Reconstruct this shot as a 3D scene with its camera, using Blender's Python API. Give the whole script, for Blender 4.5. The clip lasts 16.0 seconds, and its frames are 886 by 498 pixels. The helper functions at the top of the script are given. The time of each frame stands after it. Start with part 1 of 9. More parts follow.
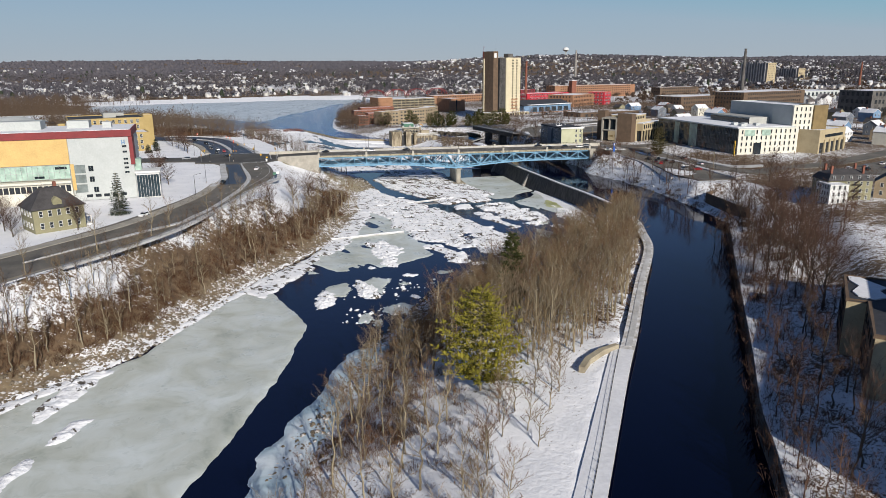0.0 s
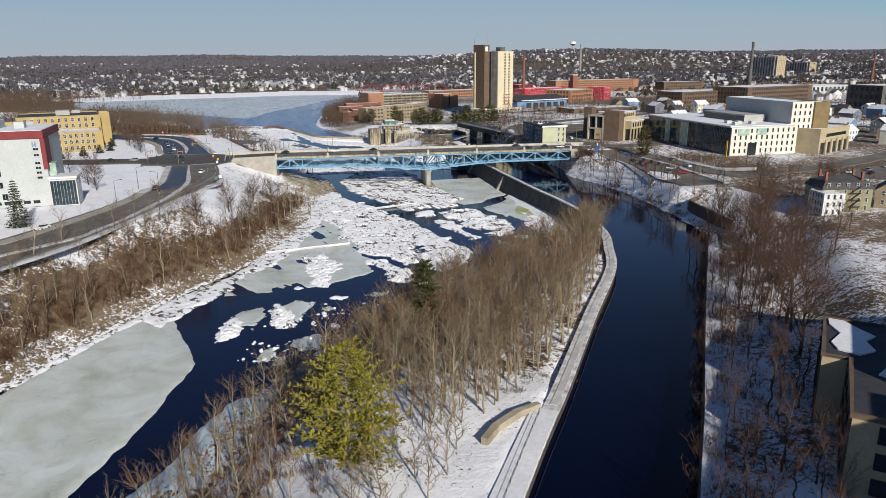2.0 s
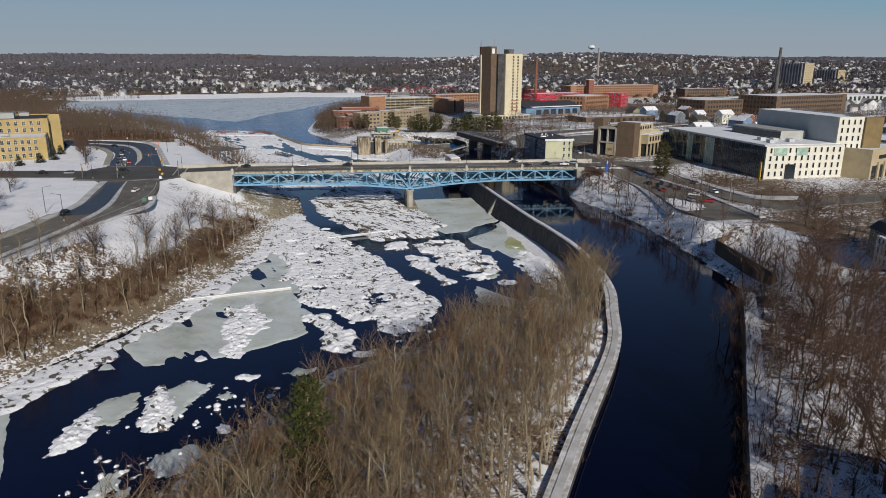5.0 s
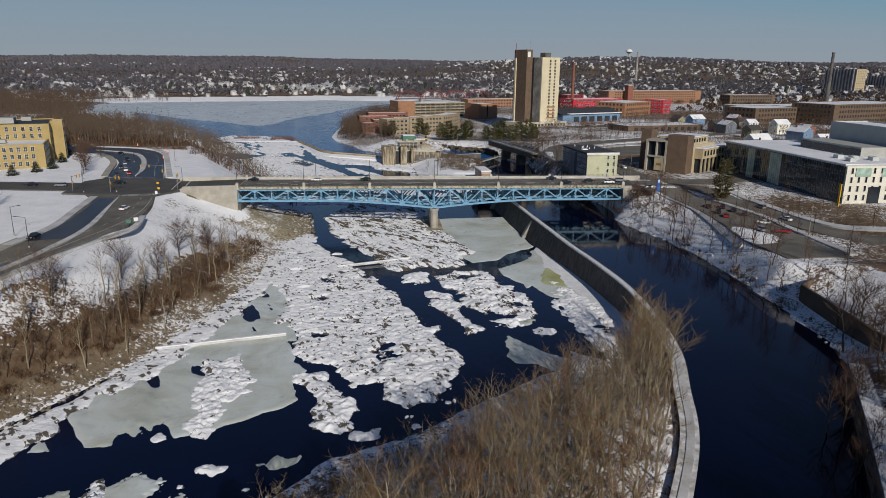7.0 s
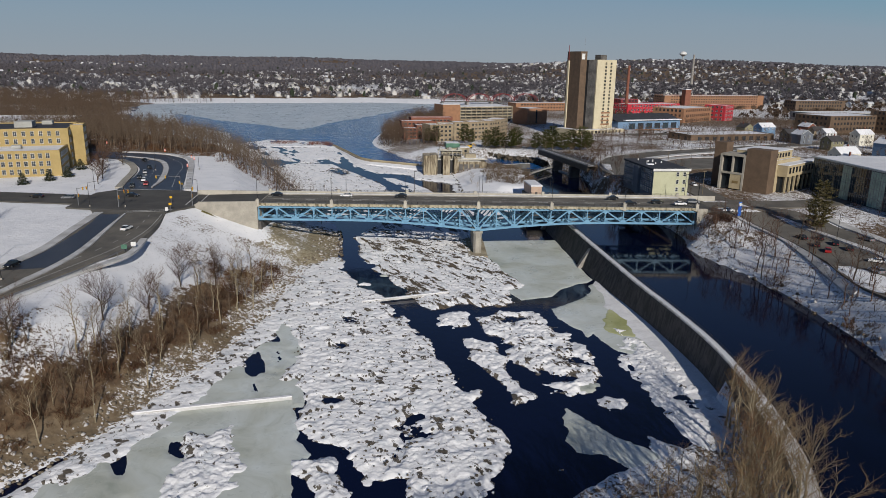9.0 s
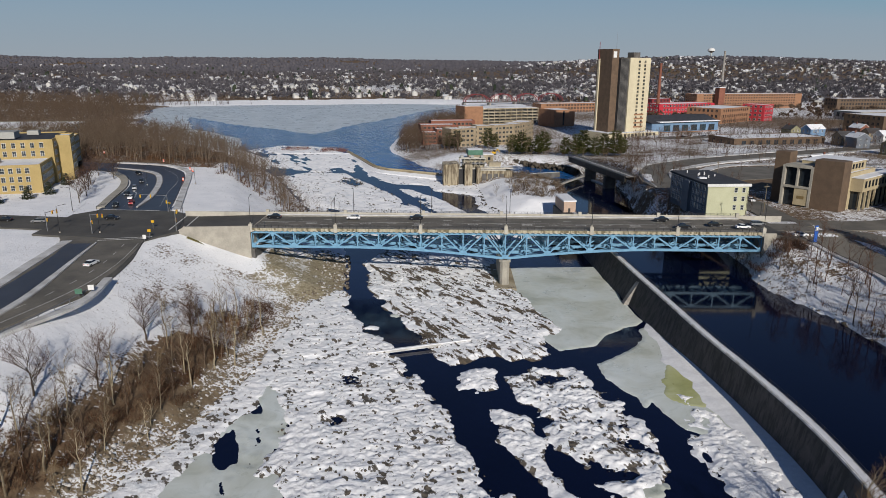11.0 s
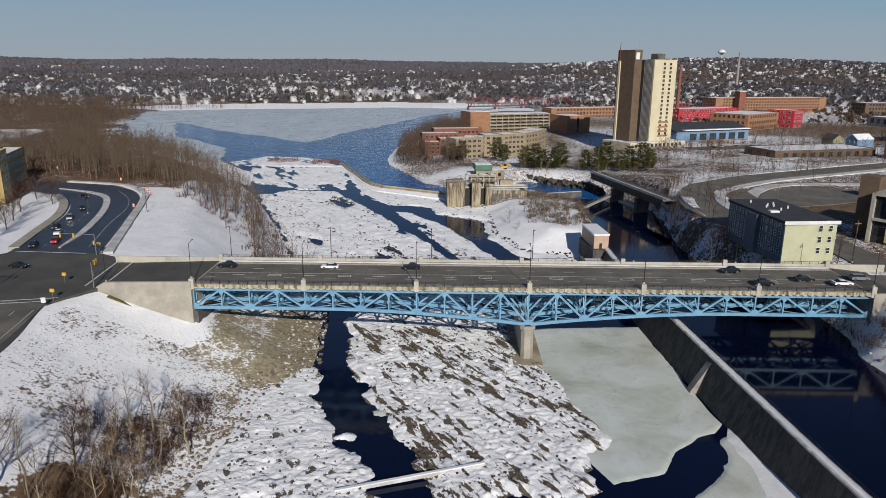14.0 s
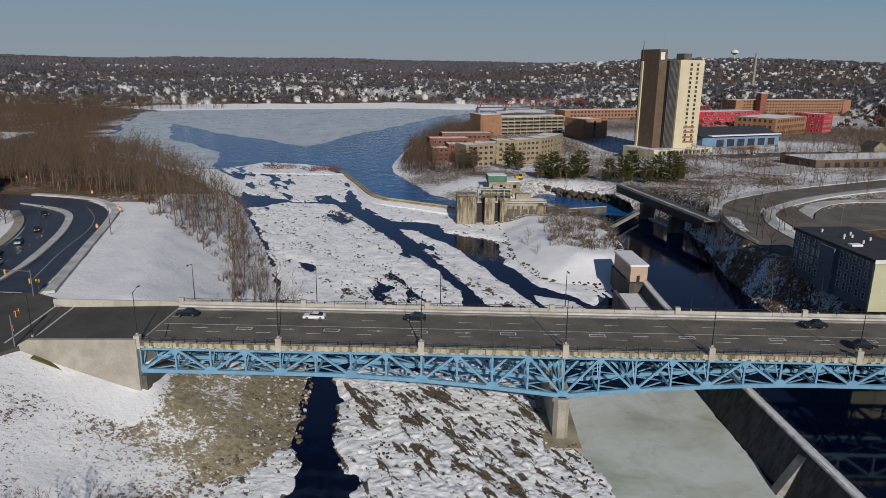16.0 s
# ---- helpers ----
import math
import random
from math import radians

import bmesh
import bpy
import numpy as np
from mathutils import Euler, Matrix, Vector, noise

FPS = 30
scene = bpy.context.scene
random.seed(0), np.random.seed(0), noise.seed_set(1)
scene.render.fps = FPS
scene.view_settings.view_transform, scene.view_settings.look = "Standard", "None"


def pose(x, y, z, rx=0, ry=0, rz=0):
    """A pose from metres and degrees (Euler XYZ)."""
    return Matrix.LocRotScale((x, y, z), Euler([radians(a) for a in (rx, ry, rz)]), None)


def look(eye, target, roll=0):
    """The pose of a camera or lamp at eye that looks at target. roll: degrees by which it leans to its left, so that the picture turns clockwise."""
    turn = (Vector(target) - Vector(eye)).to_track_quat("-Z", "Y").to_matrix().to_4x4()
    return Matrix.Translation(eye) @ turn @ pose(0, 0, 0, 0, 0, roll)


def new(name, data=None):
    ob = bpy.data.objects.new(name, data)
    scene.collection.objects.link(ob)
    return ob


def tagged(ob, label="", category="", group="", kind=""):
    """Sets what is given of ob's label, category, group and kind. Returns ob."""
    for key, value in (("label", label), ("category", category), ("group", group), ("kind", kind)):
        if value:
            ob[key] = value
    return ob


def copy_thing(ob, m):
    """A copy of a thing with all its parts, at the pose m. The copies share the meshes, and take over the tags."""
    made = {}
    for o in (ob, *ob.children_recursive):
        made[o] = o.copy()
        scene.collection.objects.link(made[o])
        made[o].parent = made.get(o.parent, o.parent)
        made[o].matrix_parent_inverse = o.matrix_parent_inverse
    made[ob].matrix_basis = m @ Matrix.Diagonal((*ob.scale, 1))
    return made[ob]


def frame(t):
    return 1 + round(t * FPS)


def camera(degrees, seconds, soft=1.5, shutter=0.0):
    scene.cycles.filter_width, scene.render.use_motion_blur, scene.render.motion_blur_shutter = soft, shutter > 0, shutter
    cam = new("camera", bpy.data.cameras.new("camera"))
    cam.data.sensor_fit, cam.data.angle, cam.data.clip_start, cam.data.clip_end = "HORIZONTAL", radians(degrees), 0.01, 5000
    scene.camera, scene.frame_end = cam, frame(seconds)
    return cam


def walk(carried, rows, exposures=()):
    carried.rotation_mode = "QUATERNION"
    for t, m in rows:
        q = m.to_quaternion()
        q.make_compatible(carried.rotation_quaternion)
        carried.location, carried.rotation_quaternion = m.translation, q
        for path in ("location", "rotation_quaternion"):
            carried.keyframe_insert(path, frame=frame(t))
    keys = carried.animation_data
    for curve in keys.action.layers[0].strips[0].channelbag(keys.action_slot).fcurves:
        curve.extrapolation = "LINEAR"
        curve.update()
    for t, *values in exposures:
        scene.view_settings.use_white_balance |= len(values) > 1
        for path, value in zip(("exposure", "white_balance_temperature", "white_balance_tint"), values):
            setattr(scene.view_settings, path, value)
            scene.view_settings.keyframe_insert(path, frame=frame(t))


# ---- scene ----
cam = camera(65.9, 16.0, soft=0.8)
PATH = [
    (0, (0.604, -0.606, 71.76), (0.988, 1.286, 71.239), -0.4),
    (0.5, (7.499, 5.774, 71.59), (7.881, 7.666, 71.066), -0.5),
    (1, (14.807, 12.014, 71.429), (15.187, 13.906, 70.902), -0.6),
    (1.5, (22.567, 18.166, 71.183), (22.947, 20.056, 70.651), -0.6),
    (2, (30.248, 24.905, 71.057), (30.602, 26.799, 70.522), -0.5),
    (2.5, (36.899, 32.384, 70.966), (37.233, 34.282, 70.431), -0.3),
    (3, (42.332, 40.538, 70.966), (42.66, 42.437, 70.432), -0.2),
    (3.5, (46.814, 49.252, 70.911), (47.135, 51.153, 70.378), -0.0),
    (4, (50.594, 58.385, 70.916), (50.912, 60.287, 70.384), 0.1),
    (6.5, (62.62, 105.431, 71.194), (62.875, 107.345, 70.671), 0.6),
    (7, (64.053, 114.811, 71.241), (64.274, 116.729, 70.72), 0.6),
    (7.5, (65.232, 124.096, 71.305), (65.439, 126.016, 70.786), 0.7),
    (8, (66.061, 133.374, 71.425), (66.237, 135.297, 70.906), 0.9),
    (8.5, (66.962, 142.728, 71.518), (67.097, 144.656, 71.0), 0.9),
    (9, (67.866, 152.202, 71.584), (67.961, 154.132, 71.066), 0.9),
    (11.5, (69.939, 200.072, 72.767), (69.966, 202.003, 72.245), 0.3),
    (12, (70.075, 209.902, 72.87), (70.1, 211.832, 72.348), 0.3),
    (12.5, (70.242, 219.655, 72.906), (70.266, 221.586, 72.386), 0.2),
    (13, (70.511, 229.203, 72.87), (70.529, 231.134, 72.35), 0.3),
    (13.5, (70.744, 238.548, 72.98), (70.762, 240.48, 72.462), 0.4),
    (14, (70.794, 247.84, 73.117), (70.813, 249.771, 72.6), 0.4),
    (14.5, (70.878, 256.958, 73.278), (70.899, 258.89, 72.761), 0.5),
    (15, (70.778, 266.188, 73.418), (70.786, 268.12, 72.901), 0.5),
    (15.5, (70.418, 275.977, 73.526), (70.415, 277.909, 73.008), 0.5),
    (16, (69.869, 285.631, 73.575), (69.869, 287.562, 73.056), 0.6),
]
walk(cam, [(t, look(eye, target, roll)) for t, eye, target, roll in PATH],
     [(0, 0.14), (2, 0.14), (4, -0.07), (7, -0.36), (9, -0.30), (12, -0.16), (14, -0.15), (15, -0.20), (16, -0.43)])

# ---- world and sun ----
SUN_AZ, SUN_EL = radians(168.0), radians(25.5)
world = bpy.data.worlds.new("winter_sky")
scene.world = world
world.use_nodes = True
wn = world.node_tree
sky = wn.nodes.new("ShaderNodeTexSky")
sky.sky_type, sky.sun_disc = "NISHITA", False
sky.sun_elevation, sky.sun_rotation = SUN_EL, SUN_AZ
sky.air_density, sky.dust_density, sky.ozone_density = 1.0, 0.0, 6.0
sky.altitude = 3000
wn.nodes["Background"].inputs["Strength"].default_value = 0.080
pale = wn.nodes.new("ShaderNodeHueSaturation")
pale.inputs["Saturation"].default_value = 0.92
haze = wn.nodes.new("ShaderNodeMix")
haze.data_type, haze.blend_type, haze.inputs[0].default_value = "RGBA", "DARKEN", 1.0
# winter haze: pale by the horizon, deeper blue with height
where = wn.nodes.new("ShaderNodeTexCoord")
split = wn.nodes.new("ShaderNodeSeparateXYZ")
tone = wn.nodes.new("ShaderNodeValToRGB")
for k in range(3):
    tone.color_ramp.elements.new(0.5)
for e, (at, c) in zip(tone.color_ramp.elements, ((0.0, (0.44, 0.505, 0.57)), (0.055, (0.375, 0.495, 0.605)), (0.13, (0.265, 0.45, 0.64)), (0.35, (0.13, 0.28, 0.52)), (0.75, (0.19, 0.42, 0.86)))):
    e.position, e.color = at, (*c, 1)
gain = wn.nodes.new("ShaderNodeVectorMath")
gain.operation = "SCALE"
gain.inputs["Scale"].default_value = 10.0
wn.links.new(where.outputs["Generated"], split.inputs[0])
wn.links.new(split.outputs["Z"], tone.inputs["Fac"])
wn.links.new(tone.outputs["Color"], gain.inputs[0])
wn.links.new(gain.outputs[0], haze.inputs[7])
wn.links.new(sky.outputs[0], pale.inputs["Color"])
wn.links.new(pale.outputs[0], haze.inputs[6])
wn.links.new(haze.outputs[2], wn.nodes["Background"].inputs["Color"])
sun = new("sun", bpy.data.lights.new("sun", "SUN"))
sun.data.energy, sun.data.angle, sun.data.color = 5.0, radians(0.6), (1.0, 0.94, 0.86)
to_sun = Vector((math.sin(SUN_AZ) * math.cos(SUN_EL), math.cos(SUN_AZ) * math.cos(SUN_EL), math.sin(SUN_EL)))
sun.matrix_world = look(to_sun * 500, (0, 0, 0))
scene.view_settings.exposure = 0.0

# ---- numbers: noise, outlines ----


def lattice(ix, iy, seed):
    h = (ix.astype(np.int64) * 374761393 + iy.astype(np.int64) * 668265263 + seed * 974634777) & 0x7FFFFFFF
    h = ((h ^ (h >> 13)) * 1274126177) & 0x7FFFFFFF
    return ((h ^ (h >> 16)) & 0xFFFF) / 65535.0


def vnoise(x, y, seed=0):
    x, y = np.asarray(x, float), np.asarray(y, float)
    ix, iy = np.floor(x), np.floor(y)
    fx, fy = x - ix, y - iy
    fx, fy = fx * fx * (3 - 2 * fx), fy * fy * (3 - 2 * fy)
    a, b = lattice(ix, iy, seed), lattice(ix + 1, iy, seed)
    c, d = lattice(ix, iy + 1, seed), lattice(ix + 1, iy + 1, seed)
    return (a + (b - a) * fx) * (1 - fy) + (c + (d - c) * fx) * fy


def fbm(x, y, size, octaves=4, seed=0):
    """Noise about 0, between -1 and 1."""
    total, amp, norm = 0, 1.0, 0
    for k in range(octaves):
        total = total + amp * (vnoise(np.asarray(x) / size * 2 ** k, np.asarray(y) / size * 2 ** k, seed + k) * 2 - 1)
        norm += amp
        amp *= 0.55
    return total / norm


def inside(x, y, poly):
    x, y = np.asarray(x, float), np.asarray(y, float)
    res = np.zeros(x.shape, bool)
    for (x0, y0), (x1, y1) in zip(poly, poly[1:] + poly[:1]):
        cross = ((y0 > y) != (y1 > y)) & (x < (x1 - x0) * (y - y0) / ((y1 - y0) or 1e-9) + x0)
        res ^= cross
    return res


def line_dist(x, y, line, closed=False):
    x, y = np.asarray(x, float), np.asarray(y, float)
    best = np.full(x.shape, 1e9)
    pts = line + line[:1] if closed else line
    for (x0, y0), (x1, y1) in zip(pts, pts[1:]):
        dx, dy = x1 - x0, y1 - y0
        t = np.clip(((x - x0) * dx + (y - y0) * dy) / (dx * dx + dy * dy + 1e-9), 0, 1)
        best = np.minimum(best, np.hypot(x - x0 - t * dx, y - y0 - t * dy))
    return best


def signed(x, y, poly):
    """Distance to an outline, positive inside."""
    return np.where(inside(x, y, poly), 1, -1) * line_dist(x, y, poly, True)


def smooth(a, b, v):
    t = np.clip((v - a) / (b - a), 0, 1)
    return t * t * (3 - 2 * t)


# ---- meshes ----
class Geo:
    """Gathers vertices and faces of one mesh."""

    def __init__(self):
        self.v, self.f, self.m = [], [], []

    def add(self, verts, faces, mat=0):
        n = len(self.v)
        self.v += [tuple(p) for p in verts]
        self.f += [tuple(n + i for i in f) for f in faces]
        self.m += [mat] * len(faces)
        return self

    def box(self, x0, x1, y0, y1, z0, z1, mat=0):
        p = [(x, y, z) for z in (z0, z1) for x, y in ((x0, y0), (x1, y0), (x1, y1), (x0, y1))]
        return self.add(p, [(3, 2, 1, 0), (4, 5, 6, 7), (0, 1, 5, 4), (1, 2, 6, 5), (2, 3, 7, 6), (3, 0, 4, 7)], mat)

    def soft_box(self, x0, x1, y0, y1, z0, z1, b=0.05, mat=0):
        """A box with its upper and upright edges chamfered."""
        ring = lambda i, z: [(x0 + i + b, y0 + i, z), (x1 - i - b, y0 + i, z), (x1 - i, y0 + i + b, z), (x1 - i, y1 - i - b, z),
                             (x1 - i - b, y1 - i, z), (x0 + i + b, y1 - i, z), (x0 + i, y1 - i - b, z), (x0 + i, y0 + i + b, z)]
        p = ring(0, z0) + ring(0, z1 - b) + ring(b, z1)
        f = [(k * 8 + i, k * 8 + (i + 1) % 8, k * 8 + 8 + (i + 1) % 8, k * 8 + 8 + i) for k in (0, 1) for i in range(8)]
        return self.add(p, f + [tuple(range(16, 24)), tuple(range(7, -1, -1))], mat)

    def prism(self, poly, z0, z1, mat=0):
        n = len(poly)
        p = [(x, y, z0) for x, y in poly] + [(x, y, z1) for x, y in poly]
        f = [(i, (i + 1) % n, n + (i + 1) % n, n + i) for i in range(n)]
        return self.add(p, f + [tuple(range(n, 2 * n)), tuple(range(n - 1, -1, -1))], mat)

    def tube(self, a, b, r0, r1, n=6, mat=0, caps=True):
        a, b = Vector(a), Vector(b)
        d = (b - a).normalized()
        u = d.cross(Vector((0, 0, 1)) if abs(d.z) < 0.9 else Vector((1, 0, 0))).normalized()
        w = d.cross(u)
        ring = lambda c, r: [c + (u * math.cos(k * math.tau / n) + w * math.sin(k * math.tau / n)) * r for k in range(n)]
        if r1 <= 0:
            return self.add(ring(a, r0) + [b], [(i, (i + 1) % n, n) for i in range(n)], mat)
        f = [(i, (i + 1) % n, n + (i + 1) % n, n + i) for i in range(n)]
        if caps:
            f += [tuple(range(n - 1, -1, -1)), tuple(range(n, 2 * n))]
        return self.add(ring(a, r0) + ring(b, r1), f, mat)

    def beam(self, a, b, w, h, mat=0):
        """A square bar from a to b, w wide across and h high."""
        a, b = Vector(a), Vector(b)
        d = (b - a).normalized()
        s = d.cross(Vector((0, 0, 1)) if abs(d.z) < 0.95 else Vector((0, 1, 0))).normalized()
        t = s.cross(d)
        p = [c + s * (i * w / 2) + t * (j * h / 2) for c in (a, b) for i, j in ((-1, -1), (1, -1), (1, 1), (-1, 1))]
        return self.add(p, [(0, 1, 5, 4), (1, 2, 6, 5), (2, 3, 7, 6), (3, 0, 4, 7), (3, 2, 1, 0), (4, 5, 6, 7)], mat)

    def dome(self, c, r, h, n=24, k=6, mat=0):
        p = [(c[0] + r * math.cos(j * math.tau / n) * math.cos(i / k * math.pi / 2), c[1] + r * math.sin(j * math.tau / n) * math.cos(i / k * math.pi / 2),
              c[2] + h * math.sin(i / k * math.pi / 2)) for i in range(k) for j in range(n)] + [(c[0], c[1], c[2] + h)]
        f = [(i * n + j, i * n + (j + 1) % n, (i + 1) * n + (j + 1) % n, (i + 1) * n + j) for i in range(k - 1) for j in range(n)]
        return self.add(p, f + [((k - 1) * n + j, (k - 1) * n + (j + 1) % n, k * n) for j in range(n)], mat)

    def mesh(self, name, mats, shade=False):
        me = bpy.data.meshes.new(name)
        me.from_pydata(self.v, [], self.f)
        for m in mats if isinstance(mats, (list, tuple)) else [mats]:
            me.materials.append(m)
        if any(self.m):
            me.polygons.foreach_set("material_index", self.m)
        if shade:
            me.polygons.foreach_set("use_smooth", [True] * len(self.f))
        me.update()
        return me


def part(name, geo, material, parent=None, label="", shade=False):
    """Links a mesh as one object under a thing or a part."""
    me = geo if isinstance(geo, bpy.types.Mesh) else geo.mesh(name, material, shade)
    ob = new(name, me)
    if parent:
        ob.parent = parent
    return tagged(ob, label)


def thing(name, label, category, m=None, group="", kind=""):
    ob = new(name)
    ob.empty_display_size = 0.5
    if m is not None:
        ob.matrix_basis = m
    return tagged(ob, label, category, group, kind)


def sheet(name, xs, ys, z, keep, mats, attrs=(), shade=True):
    """A height field over a grid as one mesh; keep says which points stay; attrs are named values of each point."""
    nx, ny = len(xs), len(ys)
    gx, gy = np.meshgrid(xs, ys)
    idx = np.arange(nx * ny).reshape(ny, nx)
    q = np.stack([idx[:-1, :-1], idx[:-1, 1:], idx[1:, 1:], idx[1:, :-1]], -1).reshape(-1, 4)
    if keep is not None:
        k = keep.ravel()
        q = q[k[q].all(1)]
    used = np.unique(q)
    remap = np.full(nx * ny, -1)
    remap[used] = np.arange(len(used))
    co = np.stack([gx.ravel(), gy.ravel(), z.ravel()], -1)[used]
    me = bpy.data.meshes.new(name)
    me.vertices.add(len(co))
    me.vertices.foreach_set("co", co.ravel())
    me.loops.add(q.size)
    me.loops.foreach_set("vertex_index", remap[q].ravel().astype(np.int32))
    me.polygons.add(len(q))
    me.polygons.foreach_set("loop_start", np.arange(0, q.size, 4, dtype=np.int32))
    me.polygons.foreach_set("use_smooth", np.full(len(q), shade))
    for key, val in attrs:
        at = me.attributes.new(key, "FLOAT", "POINT")
        at.data.foreach_set("value", val.ravel()[used].astype(np.float32))
    for m in mats:
        me.materials.append(m)
    me.update(calc_edges=True)
    return me


# ---- materials ----
def nodes_of(name):
    m = bpy.data.materials.new(name)
    m.use_nodes = True
    nt = m.node_tree
    return m, nt, nt.nodes["Principled BSDF"]


def noise_at(nt, scale, detail=4.0, vec=None, rough=0.6):
    n = nt.nodes.new("ShaderNodeTexNoise")
    n.inputs["Scale"].default_value, n.inputs["Detail"].default_value, n.inputs["Roughness"].default_value = scale, detail, rough
    if vec is not None:
        nt.links.new(vec, n.inputs["Vector"])
    return n.outputs["Fac"]


def ramp(nt, fac, stops):
    r = nt.nodes.new("ShaderNodeValToRGB")
    els = r.color_ramp.elements
    while len(els) < len(stops):
        els.new(0.5)
    for e, (p, c) in zip(els, stops):
        e.position, e.color = p, (*c, 1)
    nt.links.new(fac, r.inputs["Fac"])
    return r.outputs["Color"]


def mixed(nt, fac, a, b, how="MIX"):
    m = nt.nodes.new("ShaderNodeMix")
    m.data_type, m.blend_type = "RGBA", how
    for sock, val in ((m.inputs[0], fac), (m.inputs[6], a), (m.inputs[7], b)):
        if isinstance(val, (int, float)):
            sock.default_value = val
        elif isinstance(val, tuple):
            sock.default_value = (*val, 1)
        else:
            nt.links.new(val, sock)
    return m.outputs[2]


def bumped(nt, bsdf, height, strength, dist):
    b = nt.nodes.new("ShaderNodeBump")
    b.inputs["Strength"].default_value, b.inputs["Distance"].default_value = strength, dist
    nt.links.new(height, b.inputs["Height"])
    nt.links.new(b.outputs[0], bsdf.inputs["Normal"])


def world_pos(nt):
    return nt.nodes.new("ShaderNodeNewGeometry").outputs["Position"]


def surface(name, c1, c2, big=0.3, fine=4.0, rough=0.8, bump=0.3, dist=0.03, metal=0.0, vary=0.0, spec=0.4):
    """A plain weathered surface: two tones at a large and a fine scale, with relief. vary: how far each object's tone wanders."""
    m, nt, b = nodes_of(name)
    pos = world_pos(nt)
    col = mixed(nt, ramp(nt, noise_at(nt, big, 5, pos), [(0.35, (0, 0, 0)), (0.65, (1, 1, 1))]), c1, c2)
    col = mixed(nt, 0.35, col, ramp(nt, noise_at(nt, fine, 4, pos), [(0.3, (0.55, 0.55, 0.55)), (0.7, (1.0, 1.0, 1.0))]), "MULTIPLY")
    if vary:
        rnd = nt.nodes.new("ShaderNodeObjectInfo").outputs["Random"]
        col = mixed(nt, vary, col, ramp(nt, rnd, [(0, (0.45, 0.4, 0.36)), (0.5, (1, 1, 1)), (1, (1.0, 0.8, 0.62))]), "MULTIPLY")
    nt.links.new(col, b.inputs["Base Color"])
    b.inputs["Roughness"].default_value, b.inputs["Metallic"].default_value = rough, metal
    b.inputs["Specular IOR Level"].default_value = spec
    if bump:
        bumped(nt, b, noise_at(nt, fine, 4, pos), bump, dist)
    return m


SNOW_A, SNOW_B = (0.83, 0.83, 0.84), (0.70, 0.71, 0.73)
snow = surface("snow", SNOW_A, SNOW_B, 0.08, 0.9, 0.75, 0.5, 0.15)
old_snow = surface("old_snow", (0.62, 0.62, 0.62), (0.40, 0.39, 0.37), 0.15, 1.5, 0.8, 0.6, 0.15)


def ground_material():
    """Snow over dead grass, leaves and bare earth; the point value 'bare' says how much of it shows."""
    m, nt, b = nodes_of("winter_ground")
    pos = world_pos(nt)
    bare = nt.nodes.new("ShaderNodeAttribute")
    bare.attribute_name = "bare"
    earth = ramp(nt, noise_at(nt, 0.35, 6, pos), [(0.25, (0.055, 0.04, 0.028)), (0.5, (0.135, 0.09, 0.054)), (0.75, (0.20, 0.145, 0.088))])
    white = ramp(nt, noise_at(nt, 0.12, 5, pos), [(0.3, SNOW_B), (0.7, SNOW_A)])
    add = nt.nodes.new("ShaderNodeMath")
    add.operation = "ADD"
    nt.links.new(bare.outputs["Fac"], add.inputs[0])
    nt.links.new(noise_at(nt, 0.55, 8, pos, 0.75), add.inputs[1])
    fac = ramp(nt, add.outputs[0], [(0.0, (0, 0, 0)), (0.92, (0, 0, 0)), (1.04, (1, 1, 1))])
    dry = nt.nodes.new("ShaderNodeAttribute")
    dry.attribute_name = "gravel"
    earth = mixed(nt, dry.outputs["Fac"], earth, ramp(nt, noise_at(nt, 0.9, 7, pos, 0.7), [(0.3, (0.13, 0.105, 0.06)), (0.5, (0.28, 0.24, 0.16)), (0.72, (0.40, 0.35, 0.25))]))
    # tufts and small stones poking through the snow
    tuft = nt.nodes.new("ShaderNodeMath")
    tuft.operation = "ADD"
    nt.links.new(bare.outputs["Fac"], tuft.inputs[0])
    nt.links.new(noise_at(nt, 1.7, 3, pos, 0.55), tuft.inputs[1])
    fac = mixed(nt, 1.0, fac, ramp(nt, tuft.outputs[0], [(0.0, (0, 0, 0)), (0.975, (0, 0, 0)), (1.02, (1, 1, 1))]), "LIGHTEN")
    nt.links.new(mixed(nt, fac, white, earth), b.inputs["Base Color"])
    b.inputs["Roughness"].default_value = 0.85
    b.inputs["Specular IOR Level"].default_value = 0.2
    bumped(nt, b, noise_at(nt, 0.8, 6, pos), 0.6, 0.35)
    return m


